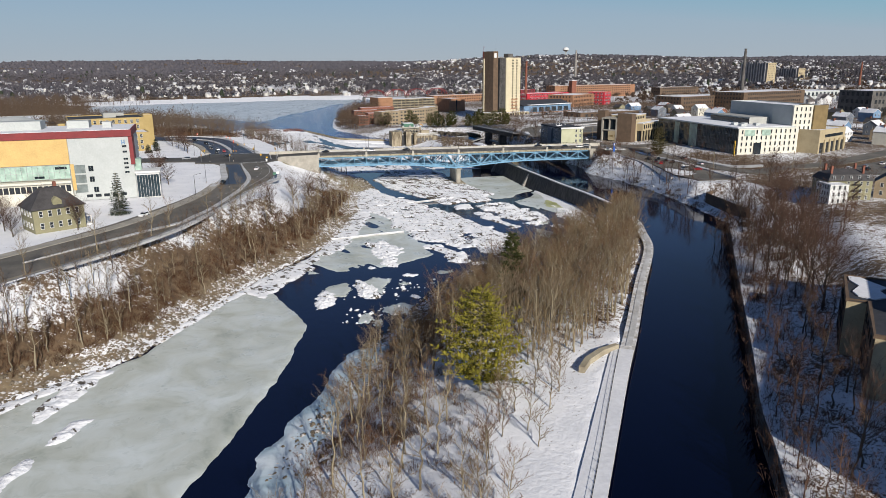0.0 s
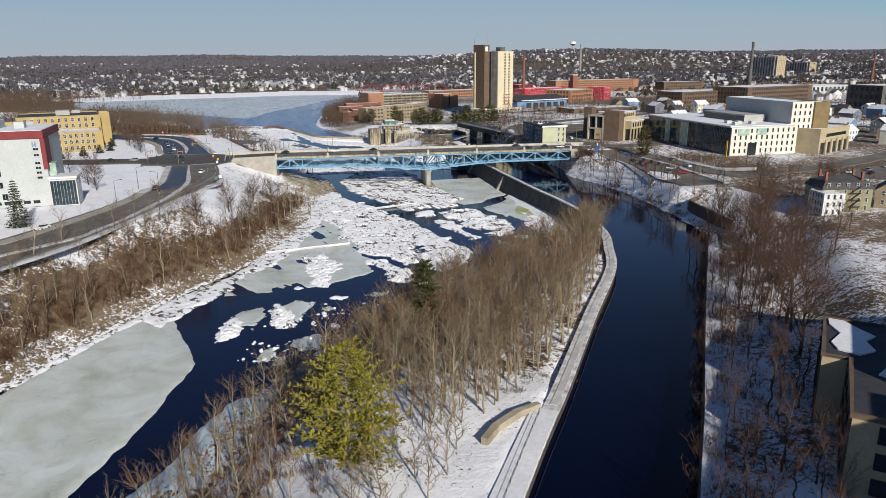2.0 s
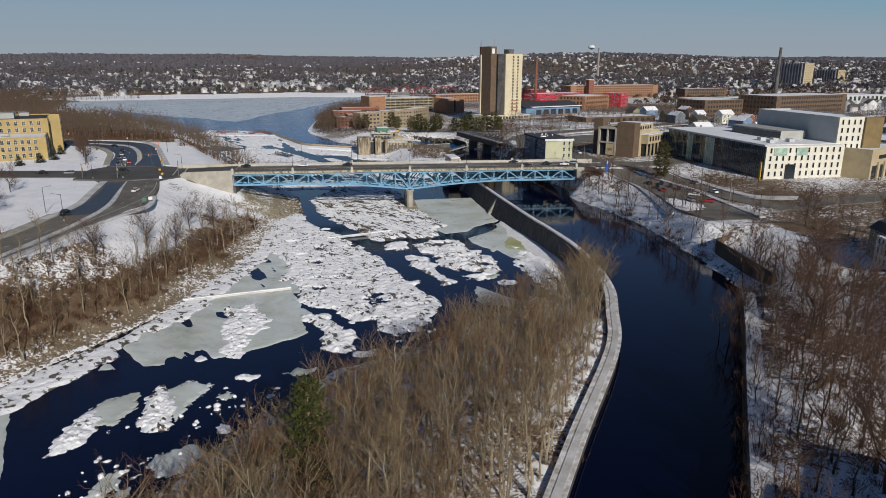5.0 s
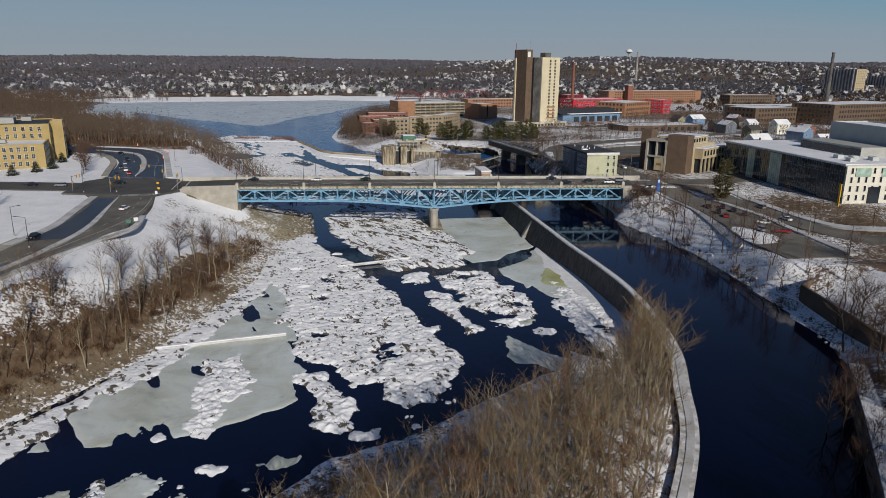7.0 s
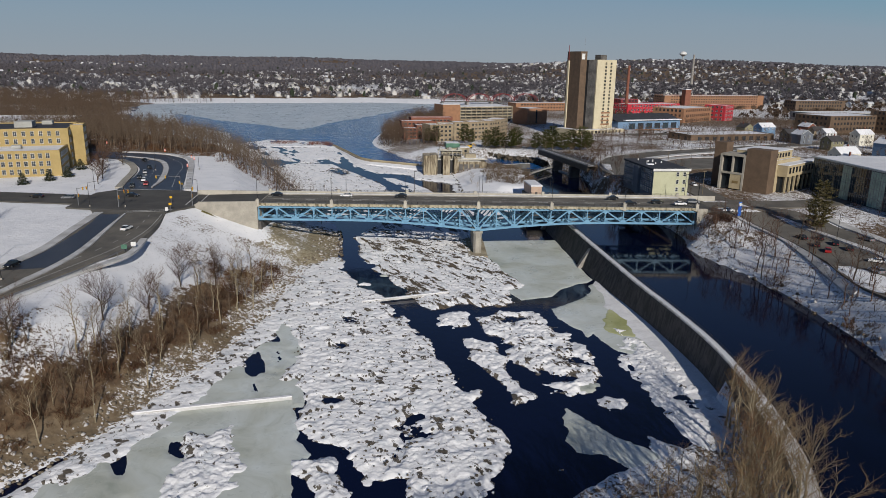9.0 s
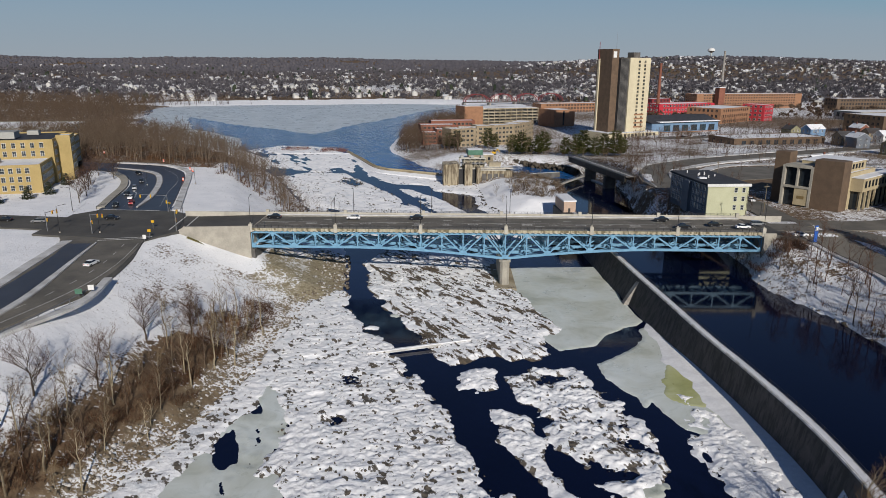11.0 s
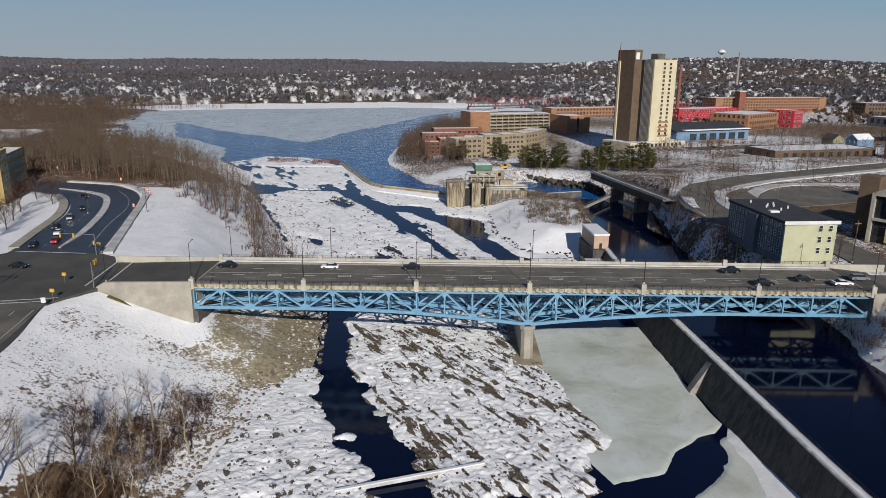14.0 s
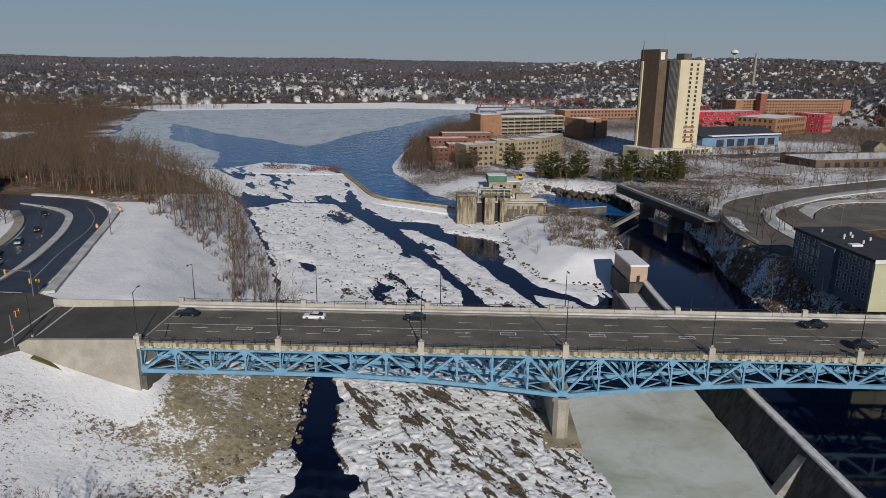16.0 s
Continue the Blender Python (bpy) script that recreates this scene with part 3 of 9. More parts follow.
def land(x, y):
    """Height of the ground."""
    x, y = np.asarray(x, float), np.asarray(y, float)
    wl = water_level(y)
    r = np.hypot(x - 60, y)
    plateau = 18.2 - 0.5 * (x > 120) - 8.5 * smooth(580, 900, y) + 3.0 * smooth(150, 300, x) * smooth(600, 800, y) * (1 - smooth(1000, 1300, y))
    plateau = plateau - 2.0 * smooth(412, 388, y) * smooth(284, 298, y) * smooth(170, 180, x) * smooth(248, 232, x)
    plateau = plateau - 4.4 * smooth(600, 655, y) * smooth(900, 820, y) * smooth(232, 196, x) * smooth(30, 55, x)
    rise = np.interp(r, [0, 1400, 1800, 2400, 3300, 4300, 5000, 7000], [0, 0, 9, 21, 36, 75, 85, 90])
    lumps = fbm(x, y, 900, 4, 31)
    plateau = plateau + rise * (1 + 0.2 * lumps) + 58 * np.exp(-((x - 1150) / 900) ** 2 - ((y - 2950) / 620) ** 2) + 16 * np.exp(-((x + 700) / 800) ** 2 - ((y - 3900) / 600) ** 2)
    d = -signed(x, y, RIVER)
    c = -signed(x, y, CANAL)
    slope = np.where(y > 900, 60, np.interp(y, [200, 300, 345, 385, 425, 445, 470, 560], [27, 27, 40, 48, 48, 40, 34, 30]))
    slope = np.where(x > 60, 31, slope)
    bank = wl + 0.2 + np.minimum(d, 4) * 0.1 + (plateau - wl - 0.6) * np.clip((d - 3) / slope, 0, 1) ** 1.15
    low = smooth(252, 236, y)
    side = np.where(c > 0, 6.1 + (plateau - 6.1) * np.clip((c - 1) / np.interp(y, [250, 283, 297, 323, 350, 380, 396, 408, 445, 475, 495, 600, 640], [30, 26, 7, 9, 13, 16, 8, 5, 12, 12, 5, 6, 14]), 0, 1), 4.0)
    quay = np.where(c > 0.4, 10.8 + (plateau - 10.8) * smooth(20, 38, c), 4.0)
    side = side * (1 - low) + quay * low
    z = np.where(d > 0, np.minimum(bank, side), wl - np.clip(-d * 0.5, 0.1, 1.8))
    spit = inside(x, y, SPIT)
    z = np.where(spit, np.minimum(0.3 + 0.26 * np.maximum(d - 5, 0), 7.9 + 0.8 * smooth(150, 134, y)) + 0.25 * fbm(x, y, 9, 3, 3), z)
    z = np.where(spit & (line_dist(x, y, WALL_LINE) < 2.3) & (y > 40), 5.0, z)
    gate = inside(x, y, GATE_BANK)
    z = np.where(gate, np.minimum(wl + 0.35 * d, 8.0) + 0.3 * fbm(x, y, 6, 3, 4), z)
    fill = (np.abs(y - 422 + 0.028 * (x - 94)) < 10.4) & (((x < 9) & (x > -45)) | ((x > 178.5) & (x < 205)))
    z = np.where(fill, np.maximum(z, 18.5), z)
    z = np.where((c < 0) & ~spit & ~gate & (d > -2), 4.0, z)
    rough = fbm(x, y, 7, 4, 12)
    slope_zone = (d > 2) & (d < 32) & (c > 30)
    field = (x > -60) & (x < 40) & (y > 440) & (y < 570)
    return z + np.where(slope_zone & ~spit, 0.5 * rough, np.where(field, 0.25, 0.08) * rough)


def spaced(lo, hi, step, far_lo, far_hi):
    mid = list(np.arange(lo, hi + 0.1, step))
    a, s = lo, step
    left = []
    while a > far_lo:
        s = min(s * 1.13, 110)
        a -= s
        left.append(a)
    b, s = hi, step
    right = []
    while b < far_hi:
        s = min(s * 1.13, 110)
        b += s
        right.append(b)
    return np.array(left[::-1] + mid + right)


gxs, gys = spaced(-150, 300, 2.2, -4900, 4900), spaced(40, 640, 2.2, -1500, 5000)
gys = np.unique(np.concatenate([gys, np.arange(1270, 1500, 14.0)]))
GX, GY = np.meshgrid(gxs, gys)
GZ = land(GX, GY)
dist_river = -signed(GX, GY, RIVER)
dist_canal = -signed(GX, GY, CANAL)
bare = 0.29 + 0.07 * fbm(GX, GY, 25, 3, 9)
left_slope = (dist_river > 1.5) & (dist_river < np.interp(GY, [0, 300, 350, 400], [32, 31, 22, 20])) & (GX < 60) & (GY < 402)
belt = smooth(6, 10, dist_river) * smooth(24, 16, dist_river + 5 * fbm(GX, GY, 18, 2, 77))
bare = np.where(left_slope, 0.42 + 0.17 * belt + 0.17 * fbm(GX, GY, 12, 3, 9) + 0.05 * smooth(9, 5, dist_river), bare)
slope_top = (GX > -16) & (GX < 20) & (GY > 362) & (GY < 402) & (dist_river > 20)
bare = np.where(slope_top, 0.33 + 0.07 * smooth(362, 392, GY) + 0.1 * fbm(GX, GY, 9, 3, 19), bare)
under = (dist_river > 0) & (GX < 48) & (GX > 11) & (GY > 380) & (GY < 445)
bare = np.where(under, 0.30 + 0.16 * smooth(380, 408, GY) + 0.2 * fbm(GX, GY, 6, 4, 9), bare)
bare = np.where((dist_river > 0) & (GX < 50) & (GX > 27) & (GY > 393) & (GY < 440), 0.56 + 0.12 * fbm(GX, GY, 6, 4, 9), bare)
bare = np.where((dist_river > 2) & (GX > -8) & (GX < 26) & (GY > 352) & (GY < 402), 0.385 - 0.045 * smooth(394, 380, GY) + 0.14 * fbm(GX, GY, 7, 4, 9) + 0.05 * smooth(30, 12, dist_river), bare)
bare = np.where((dist_canal > 0) & (dist_canal < 26) & (GX > 150) & (GY > 240), 0.375 + 0.16 * fbm(GX, GY, 12, 3, 2), bare)
bare = np.where((dist_canal > 0) & (dist_canal < 14) & (GX > 150) & (GY > 440) & (GY < 600), 0.45 + 0.18 * fbm(GX, GY, 8, 3, 2), bare)
bare = np.where(inside(GX, GY, SPIT), 0.30 + 0.11 * smooth(125, 165, GY) + 0.12 * fbm(GX, GY, 12, 3, 2), bare)
# Bare earth on the quay, raised so its brown also stands in for shade.
bare = np.where((dist_canal > 0) & (GX > 60) & (GY < 245) & (GX < 210) & ~inside(GX, GY, SPIT), 0.40 + 0.04 * ((GX > 140) & (GY > 150)) + 0.14 * fbm(GX, GY, 14, 3, 2), bare)
bare = np.where((GX > 205) & (GY < 900), 0.49 + 0.2 * fbm(GX, GY, 40, 4, 2), bare)
shore_wood = (GX > 20) & (GX < 420) & (GY > 590) & (GY < 900) & (dist_river > 3)
bare = np.where(shore_wood, 0.43 + 0.16 * fbm(GX, GY, 30, 3, 2), bare)
bare = np.where((GX < -50) & (GY > 560) & (dist_river > 8), 0.54 + 0.14 * fbm(GX, GY, 30, 3, 5), bare)
bare = np.where((GY > 900) & ~((GX < -50) & (GY < 1330)), 0.46 + 0.17 * fbm(GX, GY, 160, 3, 2), bare)
bare = np.where(np.hypot(GX, GY) > 2300, 0.68 + 0.12 * fbm(GX, GY, 400, 3, 2), bare)
bare = np.where((GY > 1290) & (dist_river < 70) & (dist_river > 0) & (GX < 330), 0.1, bare)
gravel = smooth(378, 396, GY) * smooth(450, 440, GY) * smooth(4, 16, GX) * (GX < 55) * (dist_river > -2) + 0.25 * ((dist_river > 0) & (dist_river < 9) & (GX < 40) & (GY < 380))
tagged(part("ground", sheet("ground", gxs, gys, GZ, None, [ground_mat], [("bare", bare), ("gravel", gravel)]), None), "snowy winter ground with dead grass and leaves", "ground", kind="structure")

# ---- water ----
wx, wy = np.arange(-200, 200, 8.0), np.arange(-160, 741, 6.0)
WX, WY = np.meshgrid(wx, wy)
lake_side = [(3, 730), (35, 640), (78, 612), (130, 612), (130, 760), (3, 760)]
tagged(part("river", sheet("river", wx, wy, np.minimum(water_level(WY), 5.95), ~inside(WX, WY, lake_side) & (WX < 145), [river_mat]), None), "dark open river water between ice and snow", "water", kind="structure")
lake = Geo().add([(x, y, LAKE_Z) for x, y in [(35, 640), (79, 613), (160, 600), (190, 600), (270, 1480), (-440, 1480), (-440, 800), (-150, 722), (4, 722)]], [tuple(range(9))])
tagged(part("lake", lake, lake_mat), "blue open water of the dammed lake", "water", kind="structure")
canal_edge = [(-80, -120), (0, -120), (120, 90), (200, 200), (200, 480), (190, 599.5), (160, 599.5), (125, 605.2), (131, 590), (131, 506)] + [(x - 0.7, y + 0.3) for x, y in WALL_LINE[:1:-1]]
canal = Geo().add([(x, y, CANAL_Z) for x, y in canal_edge], [tuple(range(len(canal_edge)))])
tagged(part("canal", canal, canal_mat), "still dark blue canal water beside the wall", "water", kind="structure")


def ice_patch(name, label, poly, mat, res=0.8, top=0.25, edge=2.0, size=6.0, lump=0.0, lumps=3.0, rock=0.0, holes=0.0, seed=0, slope=0.25, streak=0.0, category="ice"):
    """A sheet or heap of ice with an uneven edge that dips under the water. rock: how much stone shows; holes: how much open water."""
    xs_, ys_ = [p[0] for p in poly], [p[1] for p in poly]
    xs = np.arange(min(xs_) - 4, max(xs_) + 4, res)
    ys = np.arange(min(ys_) - 4, max(ys_) + 4, res)
    X, Y = np.meshgrid(xs, ys)
    s = signed(X, Y, poly) + edge * fbm(X, Y, size, 4, seed)
    if holes:
        holes = holes(X, Y) if callable(holes) else holes
        hu, hv = (X * 0.9 + Y * 0.42, (-X * 0.42 + Y * 0.9) * 0.3) if streak else (X, Y)
        s = np.minimum(s, (holes - 0.5 + 0.9 * (0.5 - np.abs(fbm(hu, hv, 10, 5, seed + 50)))) * 8)
    z = water_level(Y) + np.clip(s * slope, -0.5, top)
    u, v = (X * 0.86 + Y * 0.5), (-X * 0.5 + Y * 0.86) * (0.28 if streak else 1)
    lum = fbm(u, v, lumps, 4, seed + 9) * 0.5 + np.abs(fbm(X, Y, lumps * 0.5, 3, seed + 5)) * 0.9
    # tilted slabs: each cell of a coarse lattice leans its own way
    cu, cv = u / (lumps * 0.55) + 0.9 * fbm(X, Y, 2.5, 3, seed + 3), v / (lumps * 0.55) + 0.9 * fbm(X, Y, 2.5, 2, seed + 4)
    iu, iv = np.floor(cu), np.floor(cv)
    slab = (cu - iu - 0.5) * (lattice(iu, iv, seed + 61) - 0.5) * 2 + (cv - iv - 0.5) * (lattice(iu, iv, seed + 62) - 0.5) * 2 + 0.5 * lattice(iu, iv, seed + 63)
    z = z + lump * (lum + 0.55 * slab) * np.clip(s * 0.5, 0, 1)
    stone = rock + 0.33 * fbm(u, v, lumps * 1.3, 4, seed + 21) - 0.12 * lum - 0.10 * (slab - 0.25)
    stone = np.where(s < 0.4, stone + 0.16, stone)
    ob = part(name, sheet(name, xs, ys, z, s > -1.8, [mat], [("rock", stone)]), None)
    return tagged(ob, label, category, kind="stuff" if lump else "structure")


GREY = "flat grey river ice with pale green and wet dark places"
RUBBLE = "broken river ice heaped with snow among dark stones"
ice_patch("ice_sheet", GREY, [(-125, 20), (-96, 96), (-66, 150), (-56, 162), (-43, 173), (-35, 192), (-23, 217), (-10, 244), (-13, 222), (-7, 204), (-1, 187), (-5, 169),
          (-9, 150), (-14, 135), (-19, 121), (-25, 105), (-50, 50), (-75, 0)], ice_mat, 1.0, 0.22, 1.5, 9, seed=1)
ice_patch("ice_sheet", GREY, [(7, 276), (16, 301), (22, 320), (30, 342), (40, 326), (44, 292), (46, 274), (48, 268), (46, 262), (50, 253), (40, 246), (32, 241), (11, 238),
          (0, 237), (-6, 247), (2, 258)], ice_mat, 0.5, 0.2, 2.2, 6, holes=lambda x, y: 0.46 - 0.17 * smooth(292, 276, y) * smooth(40, 24, x), seed=2, streak=1.0)
ice_patch("ice_sheet", GREY, [(96, 432), (130, 434), (130.5, 400), (131.5, 378), (128.6, 374), (124.7, 372.6), (117.9, 366.3), (113.4, 359.7), (106.9, 357.6), (103, 356), (98, 368), (97, 400)], ice_mat, 0.5, 0.2, 0.8, 6, seed=3)
ice_patch("ice_sheet", GREY, [(110.7, 348.6), (113.4, 350.4), (119.8, 354.9), (125.2, 360.3), (127.6, 366.2), (128.6, 371.5), (132, 374), (134.5, 353), (136, 339), (136.5, 322), (137.5, 300), (138, 288), (131, 284), (130.5, 311), (122, 316), (119, 329), (116.8, 325.8), (116.3, 330.4), (113.8, 334.3), (111.1, 342.7)], ice_mat, 0.5, 0.2, 1.2, 5, seed=4)
ice_patch("ice_sheet", GREY, [(101.7, 285.1), (105.4, 278.6), (111, 272.5), (116.9, 266.7), (109.8, 259.5), (106, 267.1), (100.1, 268), (99.4, 272.9)], ice_mat, 0.5, 0.15, 1.5, 4, seed=5)
ice_patch("mossy_ice", "yellow-green stained ice beside the canal wall", [(128.1, 347.3), (130.5, 348.5), (133, 341), (133.8, 333), (133.4, 325), (128.6, 324), (125.4, 326), (122.6, 330), (123.3, 337.3)], mossy_ice_mat, 0.5, 0.3, 1.6, 4, seed=6)
ice_patch("ice_rubble", RUBBLE, [(33, 392), (43, 386), (51, 370), (59, 359), (66, 338), (72, 320), (77, 308), (82, 294), (85, 281), (87, 267), (82, 257), (78, 251), (72, 247),
          (67, 252), (68, 260), (61, 261), (56, 268), (48, 274), (44, 281), (44, 292), (38, 302), (38, 318), (30, 343), (28, 365)], rubble_mat, 0.4, 0.5, 5.0, 6, 0.5, 1.7, 0.22, 0.54, seed=11)
ice_patch("snowy_ledge", "rock ledge under the bridge patched with snow", [(44, 437), (56, 470), (68, 470), (90, 470), (95, 423), (92, 410), (99, 402), (107, 371), (99, 366), (101, 354),
          (95, 351), (84, 352), (74, 347), (70, 354), (67, 361), (62, 374), (57, 386), (49, 408)], ledge_mat, 0.4, 0.6, 3.6, 6, 0.6, 2.0, 0.33, seed=12, streak=1.0, category="rock")
ice_patch("ice_rubble", RUBBLE, [(87, 341), (95, 345), (104, 346), (111, 329), (116, 302), (110, 293), (104, 291), (98, 301), (93, 317)], rubble_mat, 0.4, 0.45, 4.2, 5, 0.7, 1.8, 0.24, 0.45, seed=13)
ice_patch("ice_rubble", RUBBLE, [(115.7, 273.7), (123.7, 267), (126, 259), (120.5, 252.2), (114.7, 256.9)], rubble_mat, 0.4, 0.4, 2.2, 4, 0.4, 2.0, 0.12, seed=77)
ice_patch("ice_rubble", RUBBLE, [(83, 325), (90, 323), (92, 305), (96, 290), (91, 287), (88, 301), (84, 310)], rubble_mat, 0.4, 0.4, 2.6, 4, 0.6, 2.2, 0.2, seed=14)
ice_patch("ice_rubble", RUBBLE, [(76, 344), (85, 345), (84, 334), (76, 334)], rubble_mat, 0.4, 0.4, 2.8, 4, 0.6, 2.2, 0.2, seed=15)
ice_patch("ice_rubble", RUBBLE, [(122, 318), (126, 332), (131, 322), (133.5, 311), (137.6, 300), (138, 287), (135, 270), (127, 262), (124, 272), (121.7, 289.6)], rubble_mat, 0.4, 0.4, 3.6, 5, 0.5, 2.0, 0.12, 0.46, seed=16)
ice_patch("ice_rubble", RUBBLE, [(-60, 146), (-58, 158), (-53, 167), (-47, 166), (-52, 150), (-57, 141)], rubble_mat, 0.4, 0.5, 2.2, 4, 0.5, 2.0, 0.2, seed=71)
ice_patch("ice_rubble", RUBBLE, [(-53, 131), (-51, 142), (-46, 141), (-48, 132)], rubble_mat, 0.4, 0.5, 1.4, 3, 0.4, 2.0, 0.18, seed=72)
ice_patch("ice_rubble", RUBBLE, [(-58, 116), (-55, 128), (-51, 128), (-54, 116)], rubble_mat, 0.4, 0.5, 1.4, 3, 0.4, 2.0, 0.18, seed=73)
ice_patch("ice_rubble", RUBBLE, [(24, 276), (31, 278), (36, 266), (34, 252), (32, 239), (27, 239), (26, 251)], rubble_mat, 0.4, 0.4, 3.0, 4, 0.7, 2.2, 0.22, seed=17)
ice_patch("ice_rubble", RUBBLE, [(46, 266), (53, 267), (57, 257), (62, 246), (58, 238), (52, 240), (51, 253)], rubble_mat, 0.4, 0.4, 3.0, 4, 0.7, 2.2, 0.22, seed=18)
SHELF = "snow-covered shelf of ice along the river bank"
ice_patch("ice_blocks", "heap of broken clear blue-white ice blocks", [(31.2, 172.1), (28.7, 177.6), (23.4, 178.0), (20.3, 173.0), (22.1, 167.2), (28.3, 166.4)], blue_ice_mat, 0.3, 0.5, 2.0, 3, 1.3, 1.6, 0.0, seed=78)
ice_patch("snow_shelf", SHELF, [(-70, 150), (-45, 176), (-33, 204), (-14, 240), (-2, 252), (3, 244), (-6, 232), (-16, 226), (-28, 205), (-38, 186), (-50, 166), (-66, 146)], rubble_mat, 0.5, 0.35, 2.0, 4, 0.35, 1.6, 0.27, seed=19)
ice_patch("snow_shelf", SHELF, [(-22, 218), (-8, 246), (0, 258), (7, 276), (12, 276), (7, 262), (2, 250), (-2, 236), (-8, 226), (-14, 212)], rubble_mat, 0.5, 0.35, 1.6, 4, 0.35, 1.6, 0.27, seed=20)
ice_patch("snow_shelf", SHELF, [(2, 258), (9, 284), (16, 306), (22, 330), (28, 352), (35, 348), (30, 325), (25, 300), (19, 280), (11, 262)], rubble_mat, 0.5, 0.35, 2.6, 4, 0.4, 1.6, 0.27, seed=74)
ice_patch("snow_shelf", SHELF, [(25, 342), (27, 368), (30, 396), (40, 396), (40, 370), (37, 345)], rubble_mat, 0.5, 0.45, 2.4, 4, 0.45, 1.6, 0.28, seed=75)
ice_patch("ice_rubble", RUBBLE, [(29.5, 384.9), (31.2, 393.1), (37.5, 408.9), (42.8, 402.3), (43.5, 390.3), (47.3, 382.4), (51.9, 366.7), (48.8, 359.0), (40.5, 359.0)], rubble_mat, 0.45, 0.5, 2.2, 5, 0.4, 2.2, 0.2, seed=76)
ice_patch("shore_ice", "bluish shore ice and snow along the wooded spit", [(-60, 0), (-30, 57), (-13, 106), (-10, 122), (1, 142), (9, 164), (19, 168), (27, 176), (35, 181), (46, 196), (62, 217), (62, 214),
          (44, 190), (30, 166), (17, 136), (7, 110), (-15, 50), (-35, 0)], blue_ice_mat, 0.6, 0.35, 2.6, 7, 0.12, 2.0, 0.0, seed=21)
UP = "snow and broken ice over the rapids above the bridge"
ice_patch("rapids_ice", UP, [(24, 470), (10, 520), (-4, 560), (-28, 622), (-10, 636), (14, 630), (34, 596), (50, 560), (67, 527), (76, 500), (77, 470)], rubble_mat, 0.9, 0.5, 2.5, 7, 0.6, 2.6, 0.17, 0.5, seed=31, streak=1.0)
ice_patch("rapids_ice", UP, [(-76, 735), (-57, 768), (-30, 760), (2, 742), (16, 680), (17, 640), (-3, 636), (-38, 656)], rubble_mat, 1.0, 0.4, 3.0, 8, 0.5, 2.6, 0.14, 0.36, seed=32, streak=1.0)
ice_patch("rapids_ice", UP, [(10, 712), (30, 648), (46, 634), (80, 610), (93, 592), (80, 588), (62, 596), (46, 598), (30, 622), (18, 668)], rubble_mat, 0.9, 0.5, 2.0, 6, 0.4, 4.0, 0.12, 0.46, seed=33, streak=1.0)
ice_patch("rapids_ice", UP, [(50, 584), (58, 580), (76, 553), (90, 515), (101, 488), (98, 470), (92, 470), (84, 490), (72, 524)], rubble_mat, 0.8, 0.5, 2.0, 6, 0.5, 3.5, 0.16, 0.44, seed=34, streak=1.0)
ice_patch("rapids_ice", UP, [(92, 580), (93, 536), (103, 508), (112, 500), (118, 488), (124, 500), (120, 520), (104, 560)], rubble_mat, 0.8, 0.5, 2.0, 6, 0.4, 3.5, 0.14, seed=35, streak=1.0)
ice_patch("rapids_ice", UP, [(100, 500), (112, 494), (120, 476), (124, 470), (112, 470), (104, 482)], rubble_mat, 0.7, 0.35, 1.5, 5, 0.2, 3.5, 0.1, seed=36)
ice_patch("rapids_ice", UP, [(66, 606), (122, 594), (124, 572), (96, 562), (70, 578)], rubble_mat, 0.8, 0.8, 2.0, 6, 0.5, 3.5, 0.14, seed=37, streak=1.0)
for k, (x, y, a, b) in enumerate([(33, 214, 0.9, 1.1), (33, 204, 1.0, 1.1), (35, 208, 0.7, 0.6), (41, 218, 0.8, 0.7), (42, 212, 0.5, 0.5), (32, 262, 6, 9), (47, 229, 3, 3), (63, 237, 3, 2), (73, 240, 2, 2),
                                  (70, 366, 2.5, 2.5), (66, 374, 1.5, 1.2), (60, 330, 2, 2), (94, 246, 3, 3), (88, 235, 2, 2), (35, 228, 2, 1.5), (108, 296, 4, 3), (113, 288, 3, 3),
                                  (22, 240, 2, 1), (55, 221, 1.5, 1.2), (96, 262, 1.5, 1), (79, 263, 2, 1.3), (40, 178, 3, 2.4), (36, 186, 4, 3)] + [(52.0, 372.7, 2.2, 1.8), (59.1, 382.6, 2.2, 1.8), (55.8, 359.6, 2.2, 1.8)]):
    ring = [(x + a * math.cos(i * 0.7 + k), y + b * math.sin(i * 0.7 + k)) for i in range(9)]
    ice_patch("ice_floe", "snowy ice floe drifting in dark water", ring, rubble_mat if k % 3 else ice_mat, 0.3, 0.3, 2.6, 3.0, 0.45 if k % 3 else 0.05, 1.6, 0.14, seed=60 + k)
for x, y, a in [(20, 181, 0.9), (18, 185, 0.6), (20.2, 185.5, 0.8), (31, 214, 0.6), (10.5, 198, 0.7), (27, 194, 0.5), (28, 197, 0.4), (22, 184, 0.6), (17, 176, 0.8)]:
    ring = [(x + a * math.cos(i * 0.9), y + 9 + a * 0.9 * math.sin(i * 0.9 + x)) for i in range(7)]
    ice_patch("ice_floe", "small lump of snowy ice in dark water", ring, rubble_mat, 0.25, 0.15, 0.8, 0.6, 0.3, 0.9, 0.16, seed=int(x * 7 + y))
